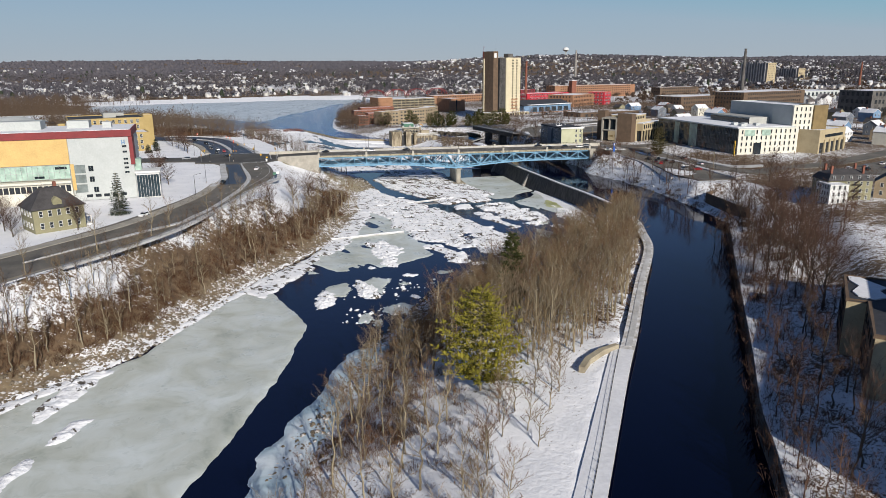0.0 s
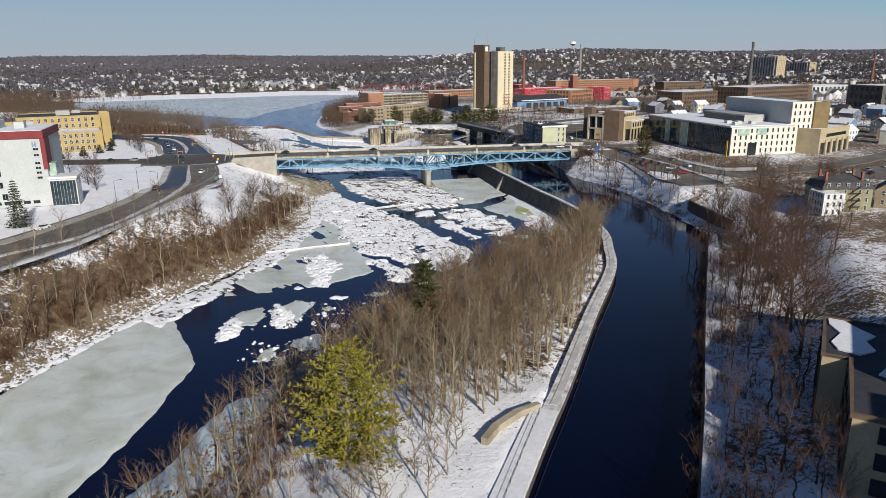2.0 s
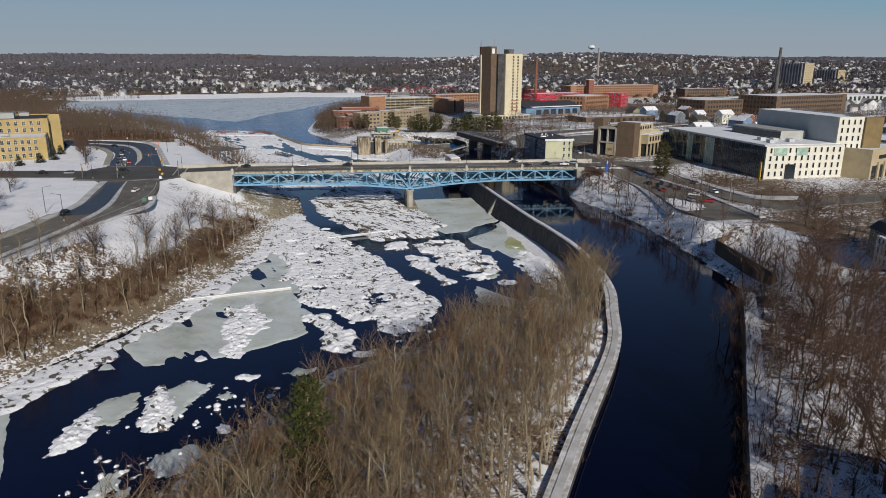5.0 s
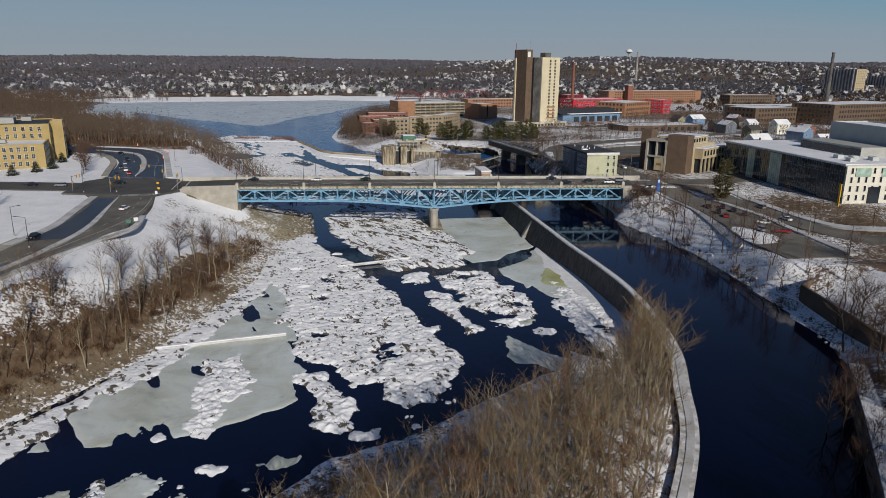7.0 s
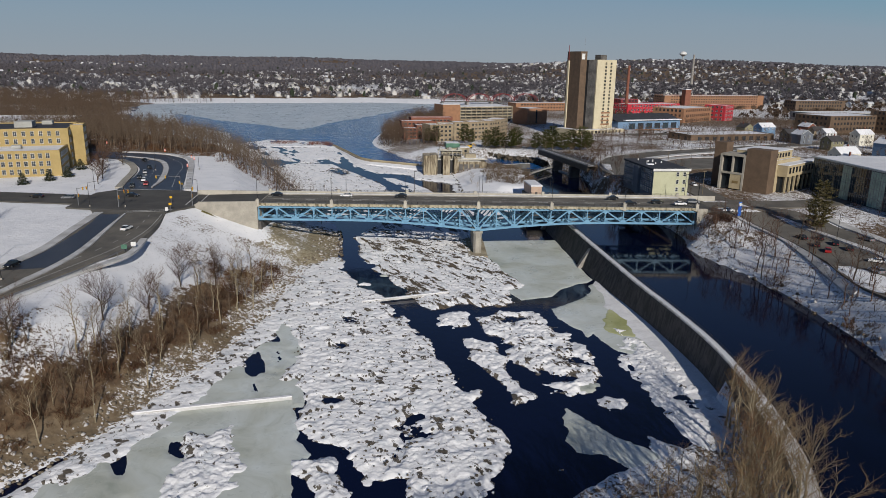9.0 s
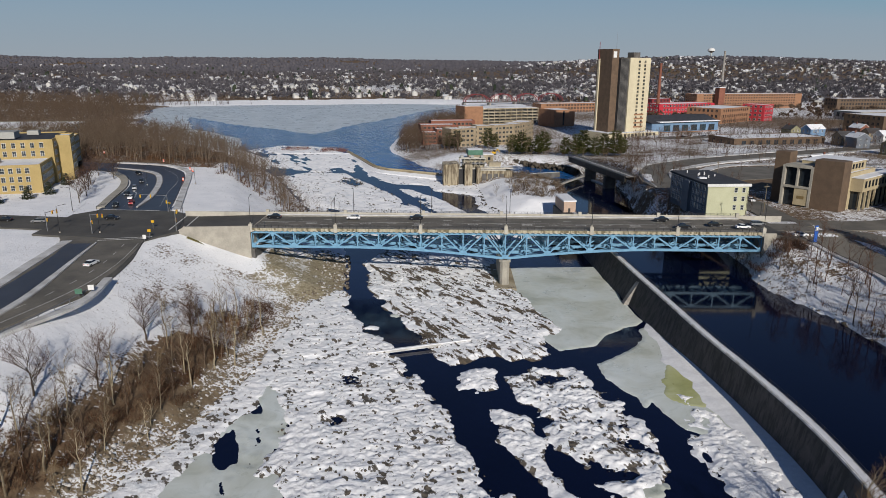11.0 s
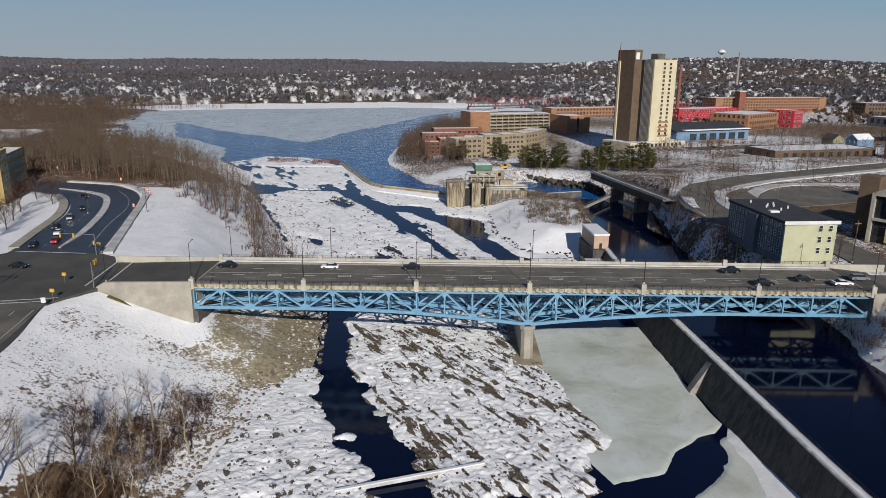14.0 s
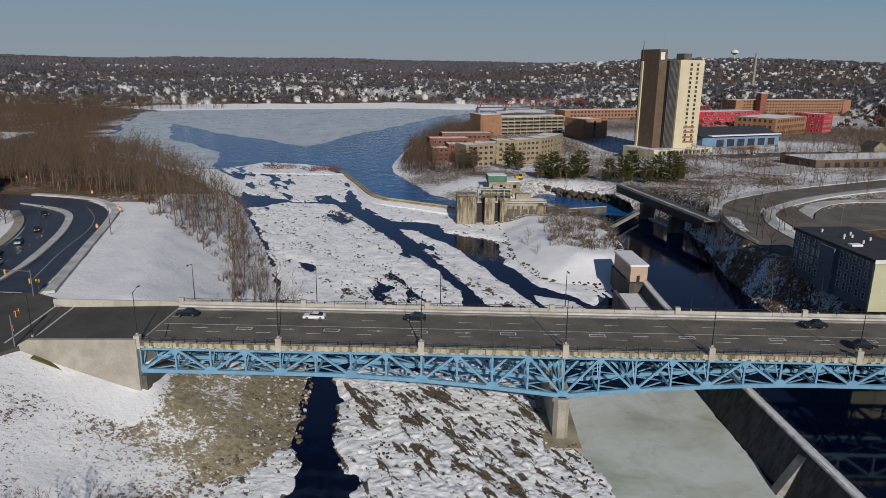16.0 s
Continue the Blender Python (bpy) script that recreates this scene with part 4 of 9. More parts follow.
for k, ring in enumerate([[(2, 191), (1.5, 197), (3, 204), (5.5, 206), (8.5, 202), (8, 195), (5, 192)], [(15.5, 199), (15, 213), (17, 216), (20, 210), (22.5, 205), (22, 197), (19, 196)]]):
    ring = [(x, y * 1.15 - 20.5) for x, y in ring]
    ice_patch("ice_floe", "heaped snowy rubble frozen into a floe", ring, rubble_mat, 0.3, 0.3, 1.4, 1.6, 0.75, 1.5, 0.2, seed=90 + k)
for k, ring in enumerate([[(4, 204), (5, 209), (9, 212), (12.5, 213), (13.5, 206), (11, 200), (7, 200)], [(18, 213), (22, 216.5), (28, 214), (25, 207), (23, 200), (20, 204)], [(21, 185), (22, 188.5), (28, 191), (31, 188), (30, 183), (25, 182)], [(13.5, 178), (14, 183), (17, 185), (18.5, 180), (16, 177)], [(16.5, 174), (18, 179.5), (20, 179), (20, 174.5)], [(29.5, 208), (31, 211), (33.5, 209.5), (32, 206.5)]]):
    ring = [(x, y * 1.1 - 10.5) for x, y in ring]
    ice_patch("ice_floe", "smooth grey slab of drifting ice", ring, ice_mat, 0.3, 0.2, 1.6, 1.0, 0.03, 1.6, 0.08, seed=95 + k)
# lake ice: broad pale sheets beyond the dam
ice_patch("lake_ice", "wide sheet of pale grey lake ice", [(-150, 745), (-100, 728), (-78, 735), (-88, 770), (-100, 810), (-150, 880), (-212, 975), (-243, 1085), (-190, 1020), (-132, 955), (-80, 895), (-44, 858),
          (-22, 960), (8, 1060), (40, 1150), (82, 1250), (140, 1370), (0, 1402), (-150, 1356), (-330, 1295), (-350, 1240), (-255, 960), (-200, 810), (-178, 778)], lake_ice_mat, 2.0, 0.3, 14, 70, seed=40)
ice_patch("lake_ice", "snow-covered ice along the lake shore", [(-60, 672), (-95, 716), (-150, 769), (-120, 745), (-78, 730), (-48, 690), (-40, 650)], rubble_mat, 1.5, 0.5, 3, 9, 0.4, 4.0, 0.1, seed=41)

# ---- walls, roads, bridge ----
def offset_line(line, d):
    """The line moved d to its left."""
    res = []
    for i, (x, y) in enumerate(line):
        x0, y0 = line[max(i - 1, 0)]
        x1, y1 = line[min(i + 1, len(line) - 1)]
        n = math.hypot(x1 - x0, y1 - y0)
        res.append((x - (y1 - y0) / n * d, y + (x1 - x0) / n * d))
    return res


def refine(line, step):
    """More points along a line, smoothly bent."""
    res = []
    n = len(line)
    for i in range(n - 1):
        p0, p1, p2, p3 = (Vector(line[max(0, min(n - 1, k))]) for k in (i - 1, i, i + 1, i + 2))
        k = max(1, int((p2 - p1).length / step))
        for j in range(k):
            t = j / k
            res.append(tuple(0.5 * ((2 * p1) + (p2 - p0) * t + (2 * p0 - 5 * p1 + 4 * p2 - p3) * t * t + (3 * p1 - p0 - 3 * p2 + p3) * t ** 3)))
    return res + [tuple(line[-1])]


def strip(geo, a, b, za, zb, thick, mat=0):
    """A slab between two lines of equal count, with its top at za on a and zb on b (numbers or functions of x, y)."""
    f = lambda z, p: z(*p) if callable(z) else z
    n = len(a)
    v = [(*p, f(za, p)) for p in a] + [(*p, f(zb, p)) for p in b]
    v += [(x, y, z - thick) for x, y, z in v]
    faces = []
    for i in range(n - 1):
        faces += [(i, i + 1, n + i + 1, n + i), (2 * n + i, 2 * n + i + 1, i + 1, i), (n + i, n + i + 1, 3 * n + i + 1, 3 * n + i)]
    faces += [(0, n, 3 * n, 2 * n), (n - 1, 2 * n - 1, 4 * n - 1, 3 * n - 1)]
    return geo.add(v, faces, mat)


def ribbon(name, label, category, line, width, z, thick, mat, step=4.0, kind="structure"):
    line = refine(line, step)
    g = strip(Geo(), offset_line(line, -width / 2), offset_line(line, width / 2), z, z, thick)
    return tagged(part(name, g, mat), label, category, kind=kind)


wall_c = refine(WALL_LINE[3:], 3.0)
canal_wall = thing("canal_wall", "masonry canal wall with shade put into its dark stone, and a snowy concrete walkway on top", "wall", kind="structure")
g = Geo()
kw = next(i for i, p in enumerate(wall_c) if p[1] > 268)
def battered(geo, line, top, foot, z0, z1, mat=0):
    """A wall along a line whose left face leans out towards its foot."""
    t, n = offset_line(line, top), len(line)
    f = [offset_line(line, foot(*q) if callable(foot) else foot)[i] for i, q in enumerate(line)]
    v = [(*p, z) for q, z in ((line, z0), (line, z1), (t, z1), (f, z0)) for p in q]
    faces = [(k * n + i, k * n + i + 1, k * n + n + i + 1, k * n + n + i) for k in range(3) for i in range(n - 1)]
    return geo.add(v, faces + [(0, n, 2 * n, 3 * n), (4 * n - 1, 3 * n - 1, 2 * n - 1, n - 1)], mat)


battered(g, wall_c[:kw + 1], 2.9, 3.6, -2.1, 8.4)
battered(g, wall_c[kw:], 1.4, lambda x, y: 3.0 + 2.3 * float(smooth(338, 372, y)), -2.1, 8.4)
part("wall_body", g, shaded_wall_stone, canal_wall)
g = Geo()
strip(g, offset_line(wall_c, -0.25)[:kw + 1], offset_line(wall_c, 3.0)[:kw + 1], 8.85, 8.85, 0.42)
strip(g, offset_line(wall_c, -0.25)[kw:], offset_line(wall_c, 1.55)[kw:], 8.85, 8.85, 0.42)
part("coping", g, snowy_coping, canal_wall, "pale concrete coping under patchy snow")
kp = next(i for i, p in enumerate(wall_c) if p[1] > 132)
g = Geo()
strip(g, offset_line(wall_c, -0.2)[:kp], offset_line(wall_c, 4.6)[:kp], 9.12, 9.0, 0.5)
part("snow_cover", g, snow, canal_wall, "thick snow on the canal edge")
k1 = next(i for i, p in enumerate(wall_c) if p[1] > 268)
g = Geo()
strip(g, offset_line(wall_c, 0.5)[kp:k1], offset_line(wall_c, 1.9)[kp:k1], 8.97, 8.97, 0.1)
part("snow_cover", g, old_snow, canal_wall, "trodden snow")
g = Geo()
strip(g, offset_line(wall_c, 0.1)[k1 - 6:], offset_line(wall_c, 1.2)[k1 - 6:], 8.95, 8.95, 0.08)
part("snow_cover", g, snow, canal_wall, "strip of old snow")
for yy in (391, 452):
    i = next(k for k, p in enumerate(wall_c) if p[1] > yy)
    (x0, y0), (x1, y1) = offset_line(wall_c, 1.4)[i], offset_line(wall_c, 6.6)[i]
    b = Geo()
    b.add([(x0, y0 - 1.1, 8.0), (x0, y0 + 1.1, 8.0), (x1, y1 + 1.1, -0.6), (x1, y1 - 1.1, -0.6), (x0 + 1, y0 - 1.1, -0.6), (x0 + 1, y0 + 1.1, -0.6)],
          [(0, 1, 2, 3), (0, 3, 4), (1, 5, 2), (3, 2, 5, 4)])
    part("buttress", b, granite, canal_wall, "sloping concrete buttress")
# drifted snow at the foot of the wall
foot = [q for q in wall_c if 270 < q[1] < 398]
wide = [3.0 + 6.2 * float(smooth(270, 296, y) * smooth(398, 340, y)) + 0.9 * math.sin(y * 0.31) + 0.5 * math.sin(y * 0.83) for x, y in foot]
g = strip(Geo(), offset_line(foot, 2.4), [offset_line(foot, w)[i] for i, w in enumerate(wide)], 0.9, 0.22, 0.6)
part("snow_cover", g, snow, canal_wall, "shaded snow drifted on the ice below the wall")
# thin railing along the walkway
g = Geo()
rl = offset_line(wall_c, 0.05)[k1:]
for zz in (9.4, 9.85):
    for a, b in zip(rl, rl[1:]):
        g.beam((*a, zz), (*b, zz), 0.05, 0.05)
part("rail", g, dark_metal, canal_wall, "thin dark railing")
g = Geo()
for a in rl:
    g.box(a[0] - 0.04, a[0] + 0.04, a[1] - 0.04, a[1] + 0.04, 8.8, 9.9)
part("rail_posts", g, dark_metal, canal_wall)
# the towpath ramp wall on the spit
ramp_wall = thing("ramp_parapet", "low stained concrete parapet beside the snowy path", "wall")
g = Geo()
strip(g, [(55, 124), (58, 128), (63, 132), (68, 134)], [(56, 123.2), (59, 127), (64, 131), (68.5, 133)], 10.0, 10.0, 2.8)
part("parapet_body", g, stained, ramp_wall)
path_fence = thing("path_fence", "thin dark metal fence along the canal edge", "fence")
for i, (x, y) in enumerate(refine([(34, 72), (46, 93), (60, 118), (68, 132)], 2.4)):
    part("post", Geo().tube((x, y, 8.4), (x, y, 9.9), 0.05, 0.05, 5), dark_metal, path_fence)
fl = refine([(34, 72), (46, 93), (60, 118), (68, 132)], 2.4)
for zz in (9.2, 9.8):
    g = Geo()
    for a, b in zip(fl, fl[1:]):
        g.tube((*a, zz), (*b, zz), 0.035, 0.035, 4)
    part("rail", g, dark_metal, path_fence)

# the quay on the town side of the canal
quay = refine(CANAL_RIGHT[13:], 3.0)[:-4]
quay_wall = thing("quay_wall", "dark stone quay wall on the far side of the canal", "wall", kind="structure")
g = Geo()
q_hi = [p for p in refine([(166, 238), (153, 216), (135, 187), (116, 156), (96, 123), (81, 99), (71, 80), (45, 35), (5, -35)], 3.0)]
strip(g, offset_line(q_hi, -0.9), offset_line(q_hi, 2.4), 10.6, 10.6, 8.0)
part("wall_body", g, dark_stone, quay_wall)
g = Geo()
strip(g, offset_line(q_hi, -0.6), offset_line(q_hi, 2.6), 10.95, 10.95, 0.34)
part("coping", g, snow, quay_wall, "snow on the coping")

# roads
LEFT_NEAR = [(-150, 60), (-104, 146), (-78, 186), (-68, 199), (-58, 216), (-45, 240), (-36, 269), (-26, 307), (-18, 335), (-15, 356), (-17, 380), (-21, 400)]
LEFT_FAR = [(-172, 90), (-122, 172), (-90, 212), (-80, 228), (-68, 247), (-58, 270), (-48, 298), (-42, 325), (-39, 345), (-41, 376), (-45, 395), (-52, 408)]
MEDIAN = [(-78, 203), (-64, 221), (-52, 236), (-42.6, 246.9), (-39.7, 257.1), (-35.7, 267.7), (-28.3, 306.5), (-27.2, 316.7), (-26.0, 329.4), (-26.1, 343.4), (-27.9, 357.3), (-30.9, 375.8), (-33.8, 395.5)]
ROAD_Z = 18.75


def even(line, n):
    """n points evenly along a line."""
    p = np.array(refine(line, 2.0))
    s = np.concatenate([[0], np.cumsum(np.hypot(*np.diff(p, axis=0).T))])
    t = np.linspace(0, s[-1], n)
    return list(zip(np.interp(t, s, p[:, 0]), np.interp(t, s, p[:, 1])))


tagged(part("road", strip(Geo(), even(LEFT_NEAR, 90), even(LEFT_FAR, 90), ROAD_Z, ROAD_Z, 1.6), salted), "grey salted asphalt road along the river", "road", kind="structure")
wet_a = even([p for p in MEDIAN if p[1] > 325], 50)
wet_b = even([p for p in LEFT_FAR if 320 < p[1] < 400], 50)
wet_b = [(b[0] + (a[0] - b[0]) * 0.22, b[1] + (a[1] - b[1]) * 0.22) for a, b in zip(wet_a, wet_b)]
wet_a = [(a[0] + (b[0] - a[0]) * 0.14, a[1] + (b[1] - a[1]) * 0.14) for a, b in zip(wet_a, wet_b)]
tagged(part("road", strip(Geo(), wet_a, wet_b, ROAD_Z + 0.015, ROAD_Z + 0.015, 0.2), wet_asphalt), "wet blue-black lanes of the river road", "road", kind="structure")
crossing = [(-21, 399.5), (-14, 412), (-12, 436), (-22, 440), (-29, 444), (-56, 445), (-62, 437), (-60, 407)]
tagged(part("road", Geo().prism(crossing, 16.5, 18.79), asphalt), "worn asphalt road crossing by the bridge", "road", kind="structure")
NORTH_R = [(-29, 441), (-35, 465), (-43, 494), (-51, 523), (-61, 545), (-78, 561), (-105, 570), (-160, 584), (-260, 610)]
NORTH_L = [(-56, 441), (-60, 465), (-67, 497), (-77, 520), (-89, 536), (-104, 546), (-128, 553), (-175, 563), (-270, 588)]
tagged(part("road", strip(Geo(), even(NORTH_R, 60), even(NORTH_L, 60), 18.72, 18.72, 4), wet_asphalt), "wet dark road curving away past the crossing", "road", kind="structure")
ribbon("road", "grey asphalt side street west of the crossing", "road", [(-57, 423), (-110, 430), (-190, 438), (-300, 450)], 18, 18.7, 1.5, asphalt)
KERB = "snow-covered traffic island with granite kerb"


def island(line, width, z, label=KERB):
    line = even(line, 40)
    n = len(line)
    taper = [width / 2 * min(1, 0.25 + 4 * min(i, n - 1 - i) / n) for i in range(n)]
    a = [offset_line(line, -w)[i] for i, w in enumerate(taper)]
    b = [offset_line(line, w)[i] for i, w in enumerate(taper)]
    root = thing("traffic_island", label, "traffic island")
    part("kerb", strip(Geo(), a, b, z, z, 0.4), granite, root)
    a2 = [offset_line(line, -w * 0.86)[i] for i, w in enumerate(taper)]
    b2 = [offset_line(line, w * 0.86)[i] for i, w in enumerate(taper)]
    part("snow_cover", strip(Geo(), a2, b2, z + 0.22, z + 0.18, 0.3), old_snow, root)


island(MEDIAN, 2.2, ROAD_Z + 0.2)
island([(-44, 450), (-47, 470), (-54, 497), (-61, 517), (-69, 533), (-80, 543), (-98, 552)], 2.8, ROAD_Z + 0.2)
# kerbside snow banks and pavements
for nm, line, w, z, m, lab in (
        ("snow_bank", [(-40, 330), (-44, 300), (-54, 268), (-64, 245), (-78, 225), (-92, 205)], 4.5, 18.95, concrete, "bare concrete pavement beside the road"),
        ("snow_bank", [(-14, 360), (-12, 340), (-20, 318), (-31, 275), (-42, 238), (-55, 213), (-66, 196)], 2.0, 19.0, old_snow, "dirty snow bank at the road's edge"),
        ("snow_bank", [(-27, 445), (-33, 466), (-41, 494), (-49, 522), (-58, 546), (-76, 564), (-105, 573)], 2.6, 19.05, old_snow, "dirty snow bank on the outside of the curve"),
        ("snow_bank", [(-58, 450), (-63, 470), (-70, 498), (-80, 521), (-92, 538)], 3.2, 19.0, concrete, "salted concrete pavement along the curve"),
        ("snow_bank", [(-44, 398), (-41, 372), (-38, 345), (-41, 322)], 3.0, 19.0, old_snow, "dirty snow bank on the inner kerb")):
    if m is concrete:
        nm = "pavement"
    ribbon(nm, lab, "pavement" if m is concrete else "snow bank", line, w, z, 0.7, m, 3.0)
guard = thing("guard_rail", "long grey steel guard rail above the river bank", "guard rail")
gl = even([(-13.4, 352), (-17, 328), (-25, 300), (-34.5, 264), (-43.5, 236), (-56, 212), (-76, 182), (-100, 145)], 90)
g = Geo()
for a, b in zip(gl, gl[1:]):
    g.beam((*a, 19.35), (*b, 19.35), 0.08, 0.32)
part("rail", g, grey_metal, guard)
for a in gl[::2]:
    part("post", Geo().box(a[0] - 0.07, a[0] + 0.07, a[1] - 0.07, a[1] + 0.07, 17.6, 19.5), grey_metal, guard)

# town roads to the right of the canal
RZ = 18.1
tagged(part("car_park", strip(Geo(), even([(193, 420), (195, 400), (197, 383), (194.5, 350), (190, 323), (190, 300)], 30), even([(207, 420), (209, 398), (212, 378), (214, 356), (212, 336), (210.5, 300)], 30), lambda x, y: float(land(x, y)) + 0.3, lambda x, y: float(land(x, y)) + 0.3, 1.4), salted), "brown-grey street and car park strewn with old snow", "car park", kind="structure")
ribbon("road", "wide asphalt street past the glass building", "road", [(186, 420), (204, 417), (217, 405), (221, 384), (222, 358), (225, 334), (238, 316), (280, 322), (340, 350), (430, 392)], 11, lambda x, y: max(float(land(x, y)), RZ - 0.3 if x > 246 or y > 408 else 0) + 0.33, 1.6, salted)
ribbon("road", "wide grey street between tan block and glass building", "road", [(200, 428), (224, 425), (246, 432), (262, 450), (276, 480), (290, 520)], 14, lambda x, y: float(land(x, y)) + 0.42, 1.6, salted)
ribbon("road", "grey street beside the tan building", "road", [(198, 420), (200, 460), (202, 500), (206, 545), (216, 585), (240, 606)], 12, RZ - 0.02, 1.2, salted)
ribbon("road", "curving grey approach road with snowy edges", "road", [(186, 478), (180, 508), (184, 540), (196, 568), (216, 586), (246, 606), (288, 628), (350, 660), (430, 700)], 15, lambda x, y: max(float(land(x, y)), 17.1 - 0.02 * max(0, y - 560)) + 0.35, 3.5, salted)
ribbon("road", "snowy lane behind the yellow-green house", "road", [(203, 530), (216, 556), (236, 576), (262, 582), (310, 580), (400, 570)], 6, lambda x, y: float(land(x, y)) + 0.3, 1.2, old_snow)
for line, w, lab in (([(192, 408), (195, 383), (192.5, 350), (188, 323)], 1.6, "snow bank between the street and the canal bank"),
                     ([(212, 396), (214.3, 378), (216, 357), (214.6, 336), (213, 302)], 2.6, "ploughed snow between street and car park"),
                     ([(227, 408), (229.5, 388), (230, 360), (233, 340), (244, 326)], 4.0, "ploughed snow on the pavement before the glass building"),
                     ([(190, 505), (192, 532), (202, 556), (220, 574), (250, 595), (292, 616), (352, 648)], 4.5, "snowy verge inside the curving road"),
                     ([(172, 505), (175, 540), (188, 574), (210, 594), (242, 616), (284, 639), (346, 670)], 5.0, "snowy verge outside the curving road")):
    ribbon("snow_bank", lab, "snow bank", line, w, lambda x, y: float(land(x, y)) + 0.6, 0.9, old_snow, 3.0)
tagged(part("car_park", Geo().prism([(262, 300), (330, 330), (380, 300), (300, 262)], 17.0, 18.12), salted), "wet car park beyond the mansard house", "car park", kind="structure")
tagged(part("car_park", Geo().prism([(207, 533), (220, 556), (240, 570), (262, 574), (270, 545), (240, 530), (220, 524)], 16.0, 18.0), salted), "bare grey yard behind the yellow-green house", "car park", kind="structure")


# road markings
mark = Geo()


def dash(line, width, z, on=3.0, off=6.0):
    p = even(line, max(2, int(sum(math.dist(a, b) for a, b in zip(line, line[1:])))))
    k = 0
    while k < len(p) - 1:
        j = min(len(p) - 1, k + int(on))
        if j > k:
            strip(mark, offset_line(p[k:j + 1], -width / 2), offset_line(p[k:j + 1], width / 2), z, z, 0.02)
        k += int(on + off) if off else int(on)


for sft in (4, 8):
    line = offset_line([(-17, 396), (-13.5, 372), (-14, 350), (-20, 322), (-30, 283)], -sft)
    dash(line, 0.16, ROAD_Z + 0.02, 3 if sft == 8 else 40, 6 if sft == 8 else 0)
dash([(-50, 452), (-58, 490), (-68, 517), (-82, 537)], 0.15, ROAD_Z + 0.02, 3, 6)
dash([(-36, 452), (-44, 482), (-50, 510), (-58, 530), (-70, 548)], 0.15, ROAD_Z + 0.02, 60, 0)
for a, b in (((-20, 404), (-34, 401)), ((-21, 401.5), (-35, 399)), ((-13.5, 413), (-15.5, 437)), ((-18, 413), (-20, 438)), ((-33, 444), (-55, 446))):
    dash([a, b], 0.45, 18.82, 60, 0)
tagged(part("road_marking", mark, marking), "worn white lane lines on the asphalt", "road marking", kind="structure")

# ---- the bridge ----
BR = pose(94.0, 409.8, 0, 0, 0, -1.6)
NP, PL = 12, 7.05
HALF, WIDE = NP * PL, 21.6
bridge = thing("truss_bridge", "light blue steel truss bridge carrying a four-lane road", "bridge", BR)
TOP_Z = 18.75


def low_z(i):
    """Height of the lower chord at panel point i, counted from the pier."""
    t = min(abs(i) / 7.0, 1.0)
    return 10.0 + 3.5 * (1 - (1 - t) ** 1.7)


part("deck_slab", Geo().box(-HALF - 0.5, HALF + 0.5, -0.6, WIDE + 0.6, 19.05, DECK_Z - 0.1), concrete, bridge)
for k in range(-6, 6):
    x0, x1 = k * 2 * PL + 0.02, (k + 1) * 2 * PL - 0.02
    part("roadway", Geo().box(x0, x1, 2.6, WIDE - 2.2, DECK_Z - 0.1, DECK_Z), salted, bridge)
part("near_sidewalk", Geo().box(-HALF, HALF, 0.1, 2.55, DECK_Z - 0.09, DECK_Z + 0.16), concrete, bridge, "concrete sidewalk")
part("far_sidewalk", Geo().box(-HALF, HALF, WIDE - 2.15, WIDE, DECK_Z - 0.09, DECK_Z + 0.16), concrete, bridge, "concrete sidewalk with old snow")
for k in range(-12, 12):
    part("fascia_panel", Geo().soft_box(k * PL + 0.03, (k + 1) * PL - 0.03, -0.75, -0.05, 19.0, DECK_Z + 0.30, 0.04), weathered, bridge)
    part("far_barrier", Geo().soft_box(k * PL + 0.02, (k + 1) * PL - 0.02, WIDE + 0.02, WIDE + 0.4, 19.0, DECK_Z + 1.1, 0.05), pale_concrete, bridge)
    for j in range(4):
        xx = k * PL + (j + 0.5) * PL / 4
        part("scupper", Geo().box(xx - 0.42, xx + 0.42, -0.82, -0.76, 18.86, 19.2), pale_concrete, bridge)
part("snow_cover", Geo().soft_box(-HALF, HALF, WIDE - 1.2, WIDE - 0.1, DECK_Z + 0.1, DECK_Z + 0.5, 0.2), old_snow, bridge, "old snow along the far kerb")
for s in (-0.35, ):
    for zz in (0.75, 1.05, 1.38):
        part("railing_bar", Geo().box(-HALF, HALF, s - 0.05, s + 0.05, DECK_Z + zz - 0.04, DECK_Z + zz + 0.04), dark_metal, bridge)
    post_me = Geo().box(-0.06, 0.06, -0.07, 0.07, 0.4, 1.42).mesh("rail_post", dark_metal)
    for k in range(-36, 37):
        o = part("rail_post", post_me, None, bridge)
        o.location = (k * PL / 3, s, DECK_Z)
for zz in (1.35, 1.75):
    part("railing_bar", Geo().box(-HALF, HALF, WIDE + 0.17, WIDE + 0.25, DECK_Z + zz - 0.04, DECK_Z + zz + 0.04), dark_metal, bridge)
fpost = Geo().box(-0.05, 0.05, -0.05, 0.05, 1.1, 1.8).mesh("rail_post", dark_metal)
for k in range(-36, 37):
    o = part("rail_post", fpost, None, bridge)
    o.location = (k * PL / 3, WIDE + 0.21, DECK_Z)
pillar = Geo().soft_box(-0.6, 0.6, -0.95, 0.3, 18.6, DECK_Z + 1.75, 0.08).mesh("pillar", pale_concrete)
far_pillar = Geo().soft_box(-0.6, 0.6, -0.35, 0.6, 18.8, DECK_Z + 2.0, 0.08).mesh("pillar", pale_concrete)
